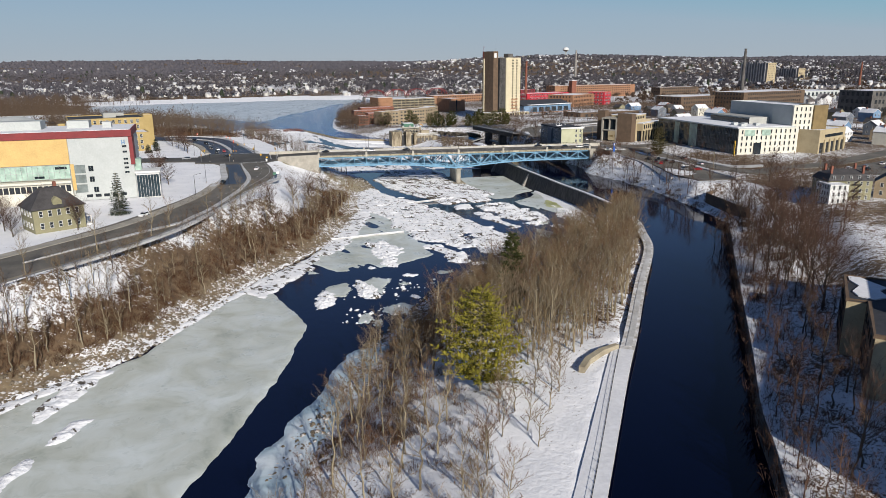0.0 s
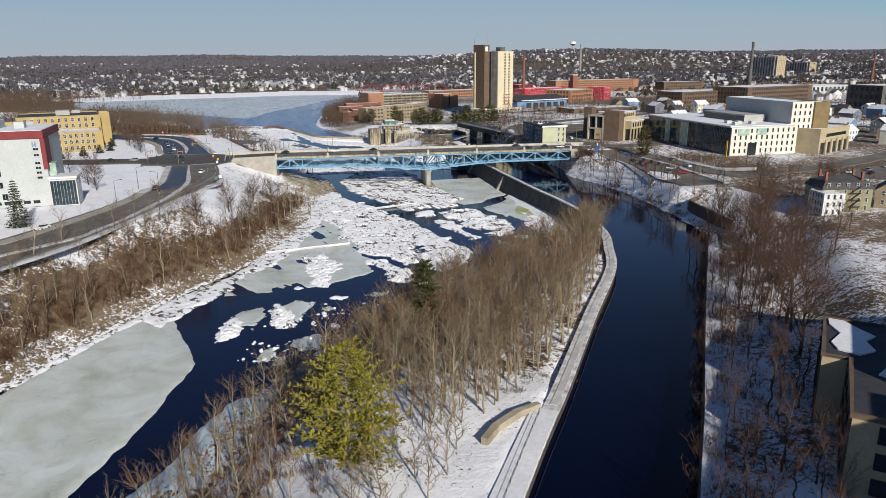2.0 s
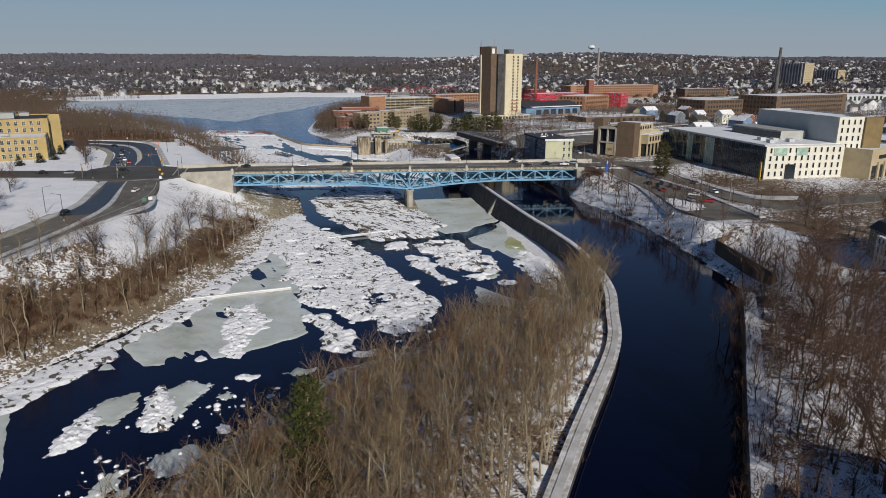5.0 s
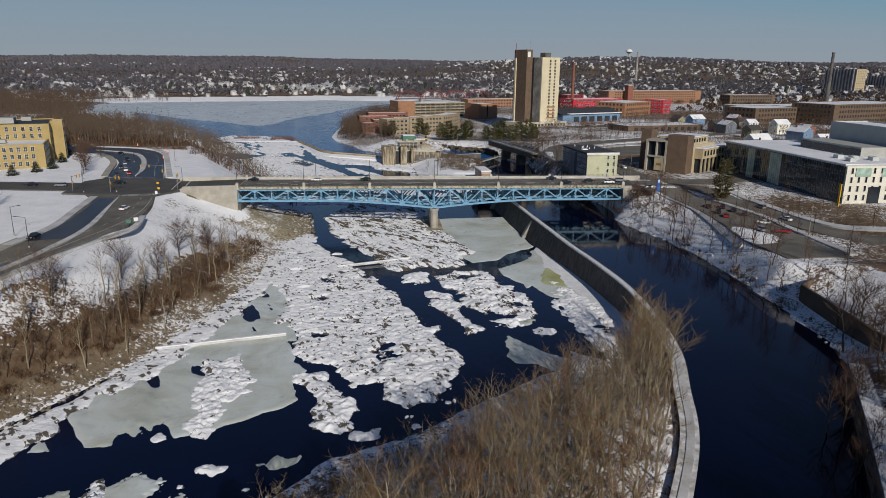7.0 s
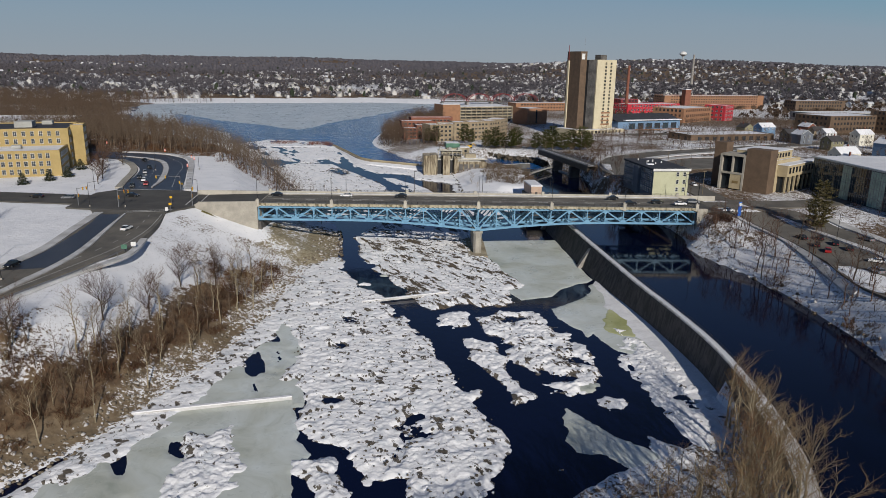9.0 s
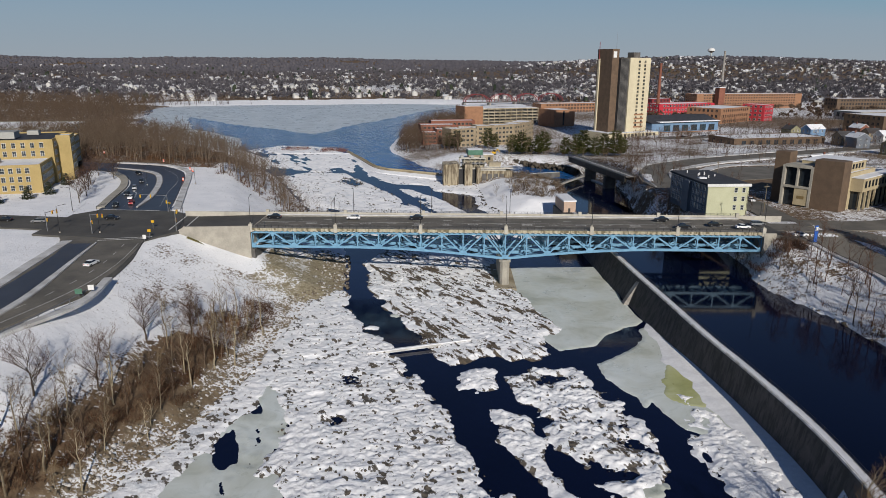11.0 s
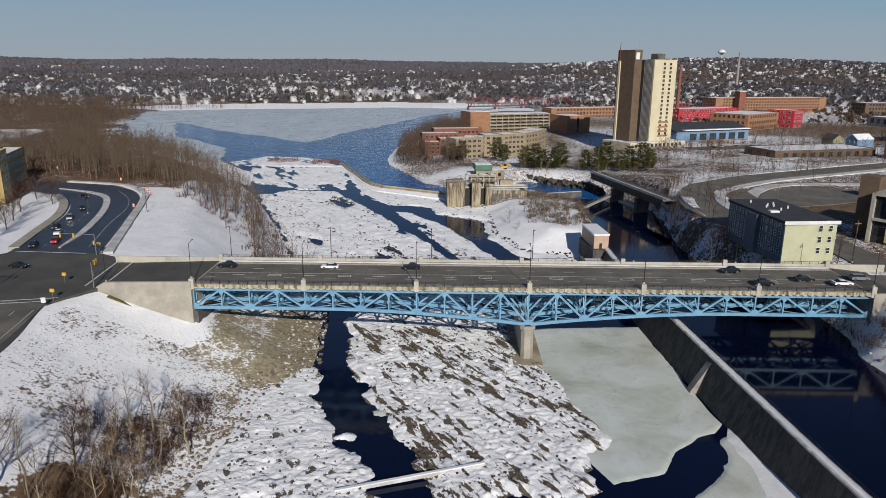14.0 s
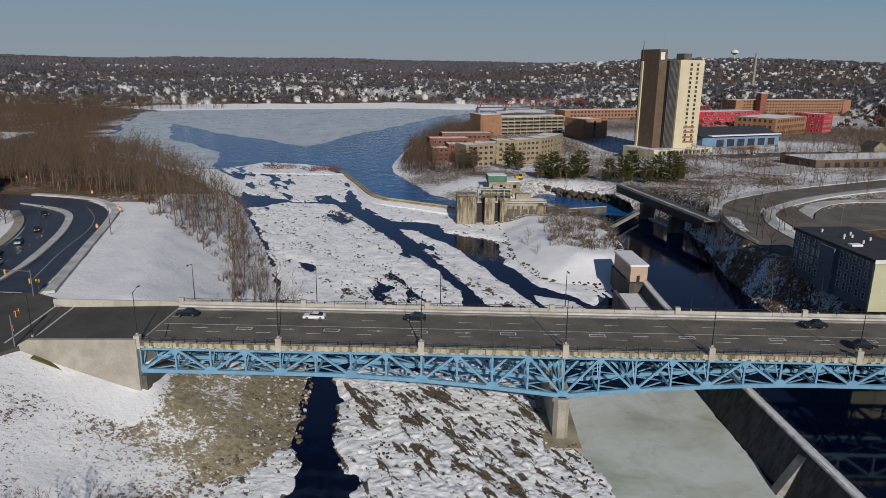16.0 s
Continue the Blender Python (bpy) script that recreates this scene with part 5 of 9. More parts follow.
for k in range(-3, 4):
    part("pillar", pillar, None, bridge).location = (k * 4 * PL, 0, 0)
    part("pillar", far_pillar, None, bridge).location = (k * 4 * PL, WIDE, 0)


def truss(y, own):
    """One truss plane; own: every member a part, else one joined part."""
    rest = None

    def put(name, geo, a, b, w, h):
        part(name, Geo().beam(a, b, w, h), blue_steel, bridge)
    for i in range(-NP, NP):
        za, zb = low_z(i), low_z(i + 1)
        xa, xb = i * PL, (i + 1) * PL
        put("top_chord", rest, (xa, y, TOP_Z - 0.35), (xb, y, TOP_Z - 0.35), 0.55, 0.75)
        put("bottom_chord", rest, (xa, y, za), (xb, y, zb), 0.6, 0.8)
        if i % 2 == 0:
            put("diagonal", rest, (xa, y, za), (xb, y, TOP_Z - 0.4), 0.42, 0.46)
        else:
            put("diagonal", rest, (xa, y, TOP_Z - 0.4), (xb, y, zb), 0.42, 0.46)
    for i in range(-NP, NP + 1):
        put("vertical", rest, (i * PL, y, low_z(i)), (i * PL, y, TOP_Z), 0.36, 0.36)
        z = low_z(i)
        if own:
            r = 1.35 if i % 2 == 0 else 0.7
            zc = z if i % 2 == 0 else TOP_Z - 0.5
            s = 1 if i % 2 == 0 else -1
            pl = Geo().add([(x, y + dy, zz) for dy in (-0.33, 0.33) for x, zz in ((i * PL - r, zc - s * 0.1), (i * PL + r, zc - s * 0.1), (i * PL + r, zc + s * 0.45),
                           (i * PL + r * 0.45, zc + s * 1.25), (i * PL - r * 0.45, zc + s * 1.25), (i * PL - r, zc + s * 0.45))],
                           [(0, 1, 2, 3, 4, 5), (11, 10, 9, 8, 7, 6)] + [(k, 6 + k, 6 + (k + 1) % 6, (k + 1) % 6) for k in range(6)])
            part("gusset_plate", pl, blue_steel, bridge)


truss(0.3, True)
truss(7.2, False)
truss(14.4, False)
truss(WIDE - 0.3, True)
for i in range(-NP, NP + 1):
    z = low_z(i)
    g = Geo().beam((i * PL, 0.3, z), (i * PL, WIDE - 0.3, z), 0.4, 0.5).beam((i * PL, 0.3, TOP_Z - 0.2), (i * PL, WIDE - 0.3, TOP_Z - 0.2), 0.4, 0.8)
    for ya, yb in ((0.3, 7.2), (7.2, 14.4), (14.4, WIDE - 0.3)):
        g.beam((i * PL, ya, z), (i * PL, (ya + yb) / 2, TOP_Z - 0.6), 0.2, 0.2).beam((i * PL, yb, z), (i * PL, (ya + yb) / 2, TOP_Z - 0.6), 0.2, 0.2)
    part("cross_frame", g, blue_steel, bridge)
for i in range(-NP, NP, 2):
    za, zb = low_z(i), low_z(i + 2)
    for ya, yb in ((0.3, 7.2), (7.2, 14.4), (14.4, WIDE - 0.3)):
        part("wind_brace", Geo().beam((i * PL, ya, za), ((i + 2) * PL, yb, zb), 0.22, 0.22), blue_steel, bridge)
        part("wind_brace", Geo().beam((i * PL, yb, za), ((i + 2) * PL, ya, zb), 0.22, 0.22), blue_steel, bridge)
# lane marks on the deck
lanes = Geo()
for y in (6.6, 10.6, 14.6):
    for k in range(-24, 24):
        x = k * 3.5
        if y == 10.6 or k % 3 == 0:
            lanes.box(x, x + (3.5 if y == 10.6 else 3.0), y - 0.08, y + 0.08, DECK_Z, DECK_Z + 0.015)
for y in (3.0, WIDE - 2.6):
    lanes.box(-HALF, HALF, y - 0.06, y + 0.06, DECK_Z, DECK_Z + 0.015)
for k in range(-4, 5):
    x = k * 18.5
    lanes.box(x + 6.2, x + 9.6, 8.0, 8.25, DECK_Z, DECK_Z + 0.015).box(x + 6.2, x + 9.6, 9.2, 9.45, DECK_Z, DECK_Z + 0.015)
    for q in (6.2, 9.35):
        lanes.box(x + q, x + q + 0.25, 8.25, 9.2, DECK_Z, DECK_Z + 0.015)
    lanes.box(x - 3.2, x - 1.0, 8.6, 8.85, DECK_Z, DECK_Z + 0.015)
    lanes.add([(x - 1.0, 8.3, DECK_Z + 0.015), (x + 0.3, 8.72, DECK_Z + 0.015), (x - 1.0, 9.15, DECK_Z + 0.015)], [(0, 1, 2)])
part("lane_marking", lanes, marking, bridge, "white lane lines and arrows")
joint = Geo()
for x in (-HALF + 4, 0.4, 28.5, -28.5, HALF - 3):
    joint.add([(x, 2.7, DECK_Z + 0.012), (x + 0.25, 2.7, DECK_Z + 0.012), (x - 2.4, 11, DECK_Z + 0.012), (x - 2.65, 11, DECK_Z + 0.012)], [(0, 1, 2, 3)])
part("deck_joint", joint, dark_metal, bridge, "dark tarred expansion joints")

pier = thing("bridge_pier", "pale concrete bridge pier standing on a rock ledge", "pier", BR)
g = Geo()
for z0, z1, hw, y0, y1 in ((8.8, 9.7, 1.9, -0.9, WIDE + 0.9), (0.2, 8.8, 1.55, -0.5, WIDE + 0.5)):
    g.prism([(-hw, y0 + 1.0), (-hw * 0.5, y0), (hw * 0.5, y0), (hw, y0 + 1.0), (hw, y1 - 1.0), (hw * 0.5, y1), (-hw * 0.5, y1), (-hw, y1 - 1.0)], z0, z1)
part("shaft", g, concrete, pier)
part("footing", Geo().soft_box(-3.6, 3.8, -4.2, WIDE + 3, -1.5, 0.9, 0.1), stained, pier, "brown stained footing")
part("bearing", Geo().box(-0.8, 0.8, -0.2, 0.8, 9.7, 9.95).box(-0.8, 0.8, WIDE - 0.8, WIDE + 0.2, 9.7, 9.95), dark_metal, pier)

left_abut = thing("bridge_abutment", "pale concrete abutment with a sloping wing wall", "abutment", BR)
g = Geo().box(-HALF - 3.2, -HALF - 0.1, -1.0, WIDE + 0.8, 4.0, 18.9)
part("breast_wall", g, pale_concrete, left_abut)
wing = Geo().add([(x, y, z) for y in (-1.2, -0.4) for x, z in ((-HALF - 0.05, 8), (-HALF - 0.05, 20.7), (-HALF - 22, 20.2), (-HALF - 24, 19.0), (-HALF - 24, 17.6), (-HALF - 3, 8))],
                 [(0, 5, 4, 3, 2, 1), (6, 7, 8, 9, 10, 11)] + [(k, (k + 1) % 6, 6 + (k + 1) % 6, 6 + k) for k in range(6)])
part("wing_wall", wing, concrete, left_abut)
moss = surface("mossy_turf", (0.14, 0.125, 0.035), (0.09, 0.075, 0.03), 0.6, 3.0, 0.9, 0.6, 0.08)
part("turf_edge", Geo().beam((-HALF - 2.6, -1.7, 8.3), (-HALF - 21, -1.7, 16.6), 1.3, 0.9), moss, left_abut, "mossy turf along the foot of the wing wall")
part("bearing_shelf", Geo().box(-HALF - 0.1, -HALF + 1.0, -0.4, WIDE + 0.4, 4.0, 12.6), dark_stone, left_abut)
right_abut = thing("bridge_abutment", "concrete abutment half hidden by the snowy bank", "abutment", BR)
part("breast_wall", Geo().box(HALF + 0.1, HALF + 3.2, -1.0, WIDE + 0.8, 4.0, 18.9), concrete, right_abut)
part("wing_wall", Geo().box(HALF + 0.1, HALF + 4, -1.1, -0.4, 14.0, 19.7), concrete, right_abut)
part("far_wall", Geo().box(HALF + 0.1, HALF + 16, WIDE + 0.2, WIDE + 0.7, 16.0, 20.6), pale_concrete, right_abut)
approach = Geo()
strip(approach, [(-HALF - 24, 0), (-HALF - 0.5, 0)], [(-HALF - 24, WIDE), (-HALF - 0.5, WIDE)], lambda x, y: 18.8 if x < -100 else DECK_Z, lambda x, y: 18.8 if x < -100 else DECK_Z, 1.5)
strip(approach, [(HALF + 0.5, 0), (HALF + 14, -3)], [(HALF + 0.5, WIDE), (HALF + 14, WIDE + 2)], lambda x, y: DECK_Z if x < 90 else 18.16, lambda x, y: DECK_Z if x < 90 else 18.16, 1.5)
a = part("road", approach, asphalt)
a.matrix_basis = BR
tagged(a, "asphalt approaches at both ends of the bridge", "road", kind="structure")
fw = part("parapet", Geo().box(-HALF - 30, -HALF - 0.1, WIDE + 0.02, WIDE + 0.4, 17.5, DECK_Z + 1.0), pale_concrete)
fw.matrix_basis = BR
tagged(fw, "long pale concrete parapet beside the bridge approach", "parapet", kind="structure")

# ---- buildings ----
def edge_frame(p0, p1):
    d = Vector((p1[0] - p0[0], p1[1] - p0[1], 0))
    return Vector((p0[0], p0[1], 0)), d.normalized(), d.length


def window_mesh(w, h, frame_mat=None, glass=None, mull=1, bars=0, depth=0.14):
    """A window in one piece: frame and bars proud of the wall, panes set back in them; lies in x and z, facing -y."""
    t, m = 0.09, 0.035
    xs, zs = [-w / 2 - t], [-t]
    for line, size, n, lo in ((xs, w, mull, -w / 2), (zs, h, bars, 0.0)):
        for k in range(n + 1):
            line += [lo + size * k / (n + 1) + (m if k else 0), lo + size * (k + 1) / (n + 1) - (m if k < n else 0)]
        line.append(lo + size + t)
    nx, nz = len(xs), len(zs)
    v = [(x, -depth, z) for z in zs for x in xs]
    f, mats = [], []
    for j in range(nz - 1):
        for i in range(nx - 1):
            a, b, c, d = j * nx + i, j * nx + i + 1, (j + 1) * nx + i + 1, (j + 1) * nx + i
            if i % 2 and j % 2:
                n = len(v)
                v += [(v[k][0], -0.03, v[k][2]) for k in (a, b, c, d)]
                f += [(n, n + 1, n + 2, n + 3), (a, b, n + 1, n), (b, c, n + 2, n + 1), (c, d, n + 3, n + 2), (d, a, n, n + 3)]
                mats += [1, 0, 0, 0, 0]
            else:
                f.append((a, b, c, d))
                mats.append(0)
    rim = list(range(nx)) + [j * nx + nx - 1 for j in range(1, nz)] + [(nz - 1) * nx + i for i in range(nx - 2, -1, -1)] + [j * nx for j in range(nz - 2, 0, -1)]
    n = len(v)
    v += [(v[k][0], 0.03, v[k][2]) for k in rim]
    for k in range(len(rim)):
        f.append((rim[k], n + k, n + (k + 1) % len(rim), rim[(k + 1) % len(rim)]))
        mats.append(0)
    g = Geo()
    g.v, g.f, g.m = v, f, mats
    return g.mesh("window", [frame_mat or house_white, glass or window_glass])


def put_windows(root, p0, p1, z0, z1, nx, nz, me, lift=0.35, margin=0.06, skip=(), base=None):
    """Windows in rows over the wall from p0 to p1 (outside to the right of that way), in the root's own space."""
    o, d, length = edge_frame(p0, p1)
    yaw = math.atan2(d.y, d.x)
    for j in range(nz):
        z = z0 + (z1 - z0) * (j + lift) / nz
        for i in range(nx):
            if (i, j) in skip:
                continue
            p = o + d * length * (margin + (1 - 2 * margin) * (i + 0.5) / nx)
            w = part("window", me, None, root)
            w.matrix_basis = Matrix.Translation((p.x, p.y, z)) @ Matrix.Rotation(yaw, 4, "Z")


def rect(w, d):
    return [(0, 0), (w, 0), (w, d), (0, d)]


def flat_block(root, poly, z0, z1, wall, roof=None, parapet=0.7, name="wall", roof_label=""):
    """Walls with a parapet and a roof set down behind it. poly runs against the clock."""
    part(name, Geo().prism(poly, z0, z1), wall, root)
    cx, cy = sum(p[0] for p in poly) / len(poly), sum(p[1] for p in poly) / len(poly)
    ins = lambda k: [(x + (cx - x) * k / max(1, math.hypot(cx - x, cy - y)), y + (cy - y) * k / max(1, math.hypot(cx - x, cy - y))) for x, y in poly]
    inner = ins(0.7)
    n = len(poly)
    rim = Geo().add([(*p, z1) for p in poly] + [(*p, z1 + parapet) for p in poly] + [(*p, z1 + parapet) for p in inner] + [(*p, z1) for p in inner],
                    [(k * n + i, k * n + (i + 1) % n, k * n + n + (i + 1) % n, k * n + n + i) for k in range(3) for i in range(n)])
    part("parapet", rim, wall, root)
    part("roof", Geo().prism(ins(0.75), z1, z1 + 0.16), roof or snow, root, roof_label)



def gable_house(root, w, d, h, rh, wall, roof, win, nx=3, nz=2, ridge_x=True, porch=False):
    """A small pitched house about its own middle."""
    part("wall", Geo().box(-w / 2, w / 2, -d / 2, d / 2, -1.5, h), wall, root)
    e = 0.35
    g = Geo()
    if ridge_x:
        for y in (-1, 1):
            g.add([(-w / 2 - e, y * (d / 2 + e), h - 0.15), (w / 2 + e, y * (d / 2 + e), h - 0.15), (w / 2 + e, 0, h + rh), (-w / 2 - e, 0, h + rh),
                   (-w / 2 - e, y * (d / 2 + e), h - 0.35), (w / 2 + e, y * (d / 2 + e), h - 0.35), (w / 2 + e, 0, h + rh - 0.25), (-w / 2 - e, 0, h + rh - 0.25)],
                  [(0, 1, 2, 3), (7, 6, 5, 4), (0, 4, 5, 1), (1, 5, 6, 2), (3, 7, 4, 0)])
        part("gable", Geo().add([(x, y, z) for x in (-w / 2, w / 2) for y, z in ((-d / 2, h), (d / 2, h), (0, h + rh - 0.25))], [(2, 1, 0), (3, 4, 5), (0, 1, 4, 3), (1, 2, 5, 4), (2, 0, 3, 5)]), wall, root)
    part("roof", g, roof, root)
    part("chimney", Geo().soft_box(w * 0.15, w * 0.15 + 0.8, 0.4, 1.2, h, h + rh + 1.2, 0.05), brick, root)
    put_windows(root, (-w / 2, -d / 2), (w / 2, -d / 2), 0, h, nx, nz, win)
    put_windows(root, (w / 2, -d / 2), (w / 2, d / 2), 0, h, max(1, nx - 1), nz, win)
    put_windows(root, (-w / 2, d / 2), (-w / 2, -d / 2), 0, h, max(1, nx - 1), nz, win)
    if porch:
        part("porch", Geo().box(-w / 2, w / 2, -d / 2 - 2.2, -d / 2, 2.5, 2.75).box(-w / 2, -w / 2 + 0.25, -d / 2 - 2.2, -d / 2 - 1.95, 0, 2.5)
             .box(w / 2 - 0.25, w / 2, -d / 2 - 2.2, -d / 2 - 1.95, 0, 2.5).box(-w / 2, w / 2, -d / 2 - 2.2, -d / 2, -0.6, 0.3), house_white, root)


def rooftop_box(root, x, y, z, w, d, h, mat=None):
    part("roof_unit", Geo().soft_box(x - w / 2, x + w / 2, y - d / 2, y + d / 2, z, z + h, 0.08), mat or grey_panel, root)


# the university building west of the road: x along the street front, y to the back
UNI = thing("university_building", "white and orange panelled university building with green glass", "building", pose(-69, 305, 18.4, 0, 0, 180 + 8))
# local x runs west from the street corner, local y runs south-east; fronts face +y
part("wall", Geo().box(0, 34, -30, 0, 0, 25.5), white_panel, UNI)
part("wall", Geo().box(34, 84, -30, -0.5, 0, 25.5), cream, UNI)
part("orange_panel", Geo().box(34.1, 84, -0.5, 0.25, 15.3, 25.4), orange_panel, UNI, "orange upper wall panels")
part("orange_panel", Geo().box(32.2, 34.05, -0.2, 0.3, 4.5, 15.2), orange_panel, UNI, "orange corner strip")
part("maroon_band", Geo().box(-0.4, 85, -30.4, 0.5, 25.6, 28.3), maroon, UNI, "maroon parapet band")
part("maroon_band", Geo().box(-0.6, 1.6, -8, 0.45, 14.0, 25.5), maroon, UNI, "maroon corner panel")
UNI.scale = (0.70, 1, 1)
part("roof", Geo().box(0.3, 84, -29.6, -0.2, 28.35, 28.5), snow, UNI, "snowy flat roof")
for k in range(18):
    g = Geo().box(34.6 + k * 2.75, 37.2 + k * 2.75, -0.4, 0.35, 9.6, 15.1)
    part("glass_panel", g, green_glass, UNI, "translucent green glass")
g = Geo()
for k in range(19):
    g.box(34.35 + k * 2.75, 34.5 + k * 2.75, -0.3, 0.5, 9.5, 15.2)
for zz in (9.5, 12.3, 15.1):
    g.box(34.3, 84, -0.3, 0.46, zz - 0.06, zz + 0.06)
part("mullion_frame", g, white_panel, UNI)
part("vent_window", Geo().box(36, 42, 0.36, 0.5, 13.4, 14.4).box(48, 53, 0.36, 0.5, 10.0, 10.9), dark_glass, UNI)
part("canopy", Geo().soft_box(34, 84, -0.5, 4.0, 8.2, 9.0, 0.1), cream, UNI, "cream concrete canopy")
wm = window_mesh(2.2, 2.4, dark_metal, window_glass, 1)
put_windows(UNI, (84, 2.5), (34, 2.5), 4.0, 7.8, 17, 1, wm, 0.2, 0.01)
part("wall", Geo().box(34, 84, -0.5, 2.5, -1, 8.2), cream, UNI)
for z in (3.4, 7.4, 11.4):
    part("stair_window", Geo().box(26.5, 33, -0.1, 0.25, z, z + 3.3), grey_glass, UNI, "grey stairwell glazing")
w2 = window_mesh(2.6, 2.2, white_panel, dark_glass, 1)
for x, z in ((23.5, 12), (23.5, 7.6), (22.0, 3.2)):
    o = part("window", w2, None, UNI)
    o.matrix_basis = Matrix.Translation((x, 0.02, z)) @ Matrix.Rotation(math.pi, 4, "Z")
w3 = window_mesh(2.4, 0.8, white_panel, dark_glass, 1)
for z in (10.5, 12.4, 14.2, 16.0, 19.0, 21.2):
    o = part("window", w3, None, UNI)
    o.matrix_basis = Matrix.Translation((4.2, 0.02, z)) @ Matrix.Rotation(math.pi, 4, "Z")
part("emblem", Geo().box(3.2, 6.0, 0.0, 0.2, 22.0, 24.6).box(3.6, 4.3, 0.2, 0.26, 22.3, 24.3).box(4.7, 5.6, 0.2, 0.26, 22.3, 23.6), [white_panel], UNI, "white sign with a dark plain mark")
part("emblem_mark", Geo().box(3.6, 4.2, 0.26, 0.3, 22.4, 24.2).box(4.9, 5.6, 0.26, 0.3, 22.4, 24.2).box(4.2, 4.9, 0.26, 0.3, 22.9, 23.4), blue_wall, UNI)
for k in range(5):
    part("basement_window", Geo().box(6 + k * 4.6, 9.2 + k * 4.6, -0.05, 0.1, 1.2, 2.4), dark_glass, UNI)
part("stair_bay", Geo().box(-3.6, 0, -7, -2, 6, 16), green_glass, UNI, "green glass bay")
part("vestibule", Geo().box(-13.4, -0.5, -7, 2.2, 0, 10.4), house_white, UNI, "white entrance hall")
part("vestibule_roof", Geo().soft_box(-14.2, 0, -7.6, 3.0, 10.4, 11.2, 0.1), house_white, UNI)
for k in range(8):
    part("glass_panel", Geo().box(-13 + k * 1.55, -11.55 + k * 1.55, 2.15, 2.35, 0.3, 9.6), blue_glass, UNI)
    part("glass_panel", Geo().box(-13.55, -13.35, -6.6 + k * 1.05, -5.62 + k * 1.05, 0.3, 9.6), blue_glass, UNI)
for k, (x, y, w, d, h) in enumerate(((60, -16, 22, 10, 3.5), (30, -18, 12, 8, 3), (14, -14, 5, 4, 2.4))):
    rooftop_box(UNI, x, y, 28.5, w, d, h, white_panel)

# dome and long pale halls behind
dome = thing("tank_dome", "white reactor dome behind the university building", "dome", pose(-202, 548, 15))
part("drum", Geo().tube((0, 0, 0), (0, 0, 12), 21, 21, 32), white_panel, dome)
part("cap", Geo().dome((0, 0, 12), 21, 11, 32, 7), white_panel, dome, shade=True)
hall = thing("campus_hall", "long pale yellow campus hall with snowy roof", "building", pose(-215, 470, 16, 0, 0, 12))
flat_block(hall, rect(85, 26), 0, 17, cream, snow)
put_windows(hall, (0, 0), (85, 0), 0, 17, 20, 4, window_mesh(2.2, 1.8, cream, window_glass, 1))
for k in range(7):
    rooftop_box(hall, 10 + k * 11, 13, 17.5, 4, 5, 2.4, yellow_brick if k % 2 else grey_panel)

# yellow brick school north of the side street
school = thing("yellow_brick_school", "yellow brick institutional building with stepped wings", "building", pose(-98, 484, 18.2, 0, 0, 108))
wmb = window_mesh(1.5, 2.2, house_white, window_glass, 1, 1)
# local x runs away from the street, local y to the left of that
flat_block(school, [(0, 0), (26, 0), (26, 60), (0, 60)], -1, 11.5, yellow_brick, snow)
put_windows(school, (0, 0), (26, 0), 0, 11, 8, 3, wmb)
put_windows(school, (0, 60), (0, 0), 0, 11, 17, 3, wmb)
flat_block(school, [(26, -1), (66, -1), (66, 46), (26, 46)], -1, 19.5, yellow_brick, dark_roof)
put_windows(school, (26, -1), (66, -1), 0, 19, 12, 5, wmb)
put_windows(school, (26, 46), (26, -1), 11.5, 19, 11, 2, wmb)
flat_block(school, [(34, -7), (46, -7), (46, -1), (34, -1)], -1, 20.5, yellow_brick, snow)
put_windows(school, (34, -7), (46, -7), 0, 20, 3, 5, wmb)
flat_block(school, [(66, 0), (104, 0), (104, 38), (66, 38)], -1, 15, yellow_brick, snow)
put_windows(school, (66, 0), (104, 0), 0, 15, 10, 4, wmb)
for x, y, w, d, h in ((40, 20, 10, 8, 3), (55, 12, 5, 5, 2), (14, 20, 4, 4, 1.5), (90, 18, 6, 6, 2)):
    rooftop_box(school, x, y, 15.4 if x > 66 else 20 if x > 26 else 12, w, d, h, grey_panel)
arena = thing("blue_roofed_hall", "low hall with blue and white roof", "building", pose(-330, 700, 12, 0, 0, 10))
flat_block(arena, rect(120, 60), 0, 12, white_panel, snow)
part("stripe", Geo().box(0, 120, -0.4, 0, 8, 11), blue_wall, arena)

# the old mansard house by the road
vict = thing("hip_roofed_house", "olive clapboard old house with a dark hipped roof and dormer", "house", pose(-85, 252, 18.3, 0, 0, 35))
part("wall", Geo().box(-8, 8, -6.5, 6.5, -1, 8), olive_wall, vict)
g = Geo().add([(-8.7, -7.2, 7.9), (8.7, -7.2, 7.9), (8.7, 7.2, 7.9), (-8.7, 7.2, 7.9), (-3, -1.2, 14), (3, -1.2, 14), (3, 1.2, 14), (-3, 1.2, 14)],
              [(0, 1, 5, 4), (1, 2, 6, 5), (2, 3, 7, 6), (3, 0, 4, 7), (4, 5, 6, 7), (3, 2, 1, 0)])
part("roof", g, slate, vict)
part("dormer", Geo().add([(-1.4, -6.2, 8.5), (1.4, -6.2, 8.5), (1.4, -6.2, 10.4), (0, -6.2, 11.6), (-1.4, -6.2, 10.4), (-1.4, -3, 10.4), (1.4, -3, 10.4), (0, -3, 11.6)],
                             [(0, 1, 2, 3, 4), (4, 3, 7, 5), (3, 2, 6, 7), (1, 6, 2), (0, 4, 5)]), olive_wall, vict)
vw = window_mesh(1.0, 1.9, house_white, window_glass, 0, 1)
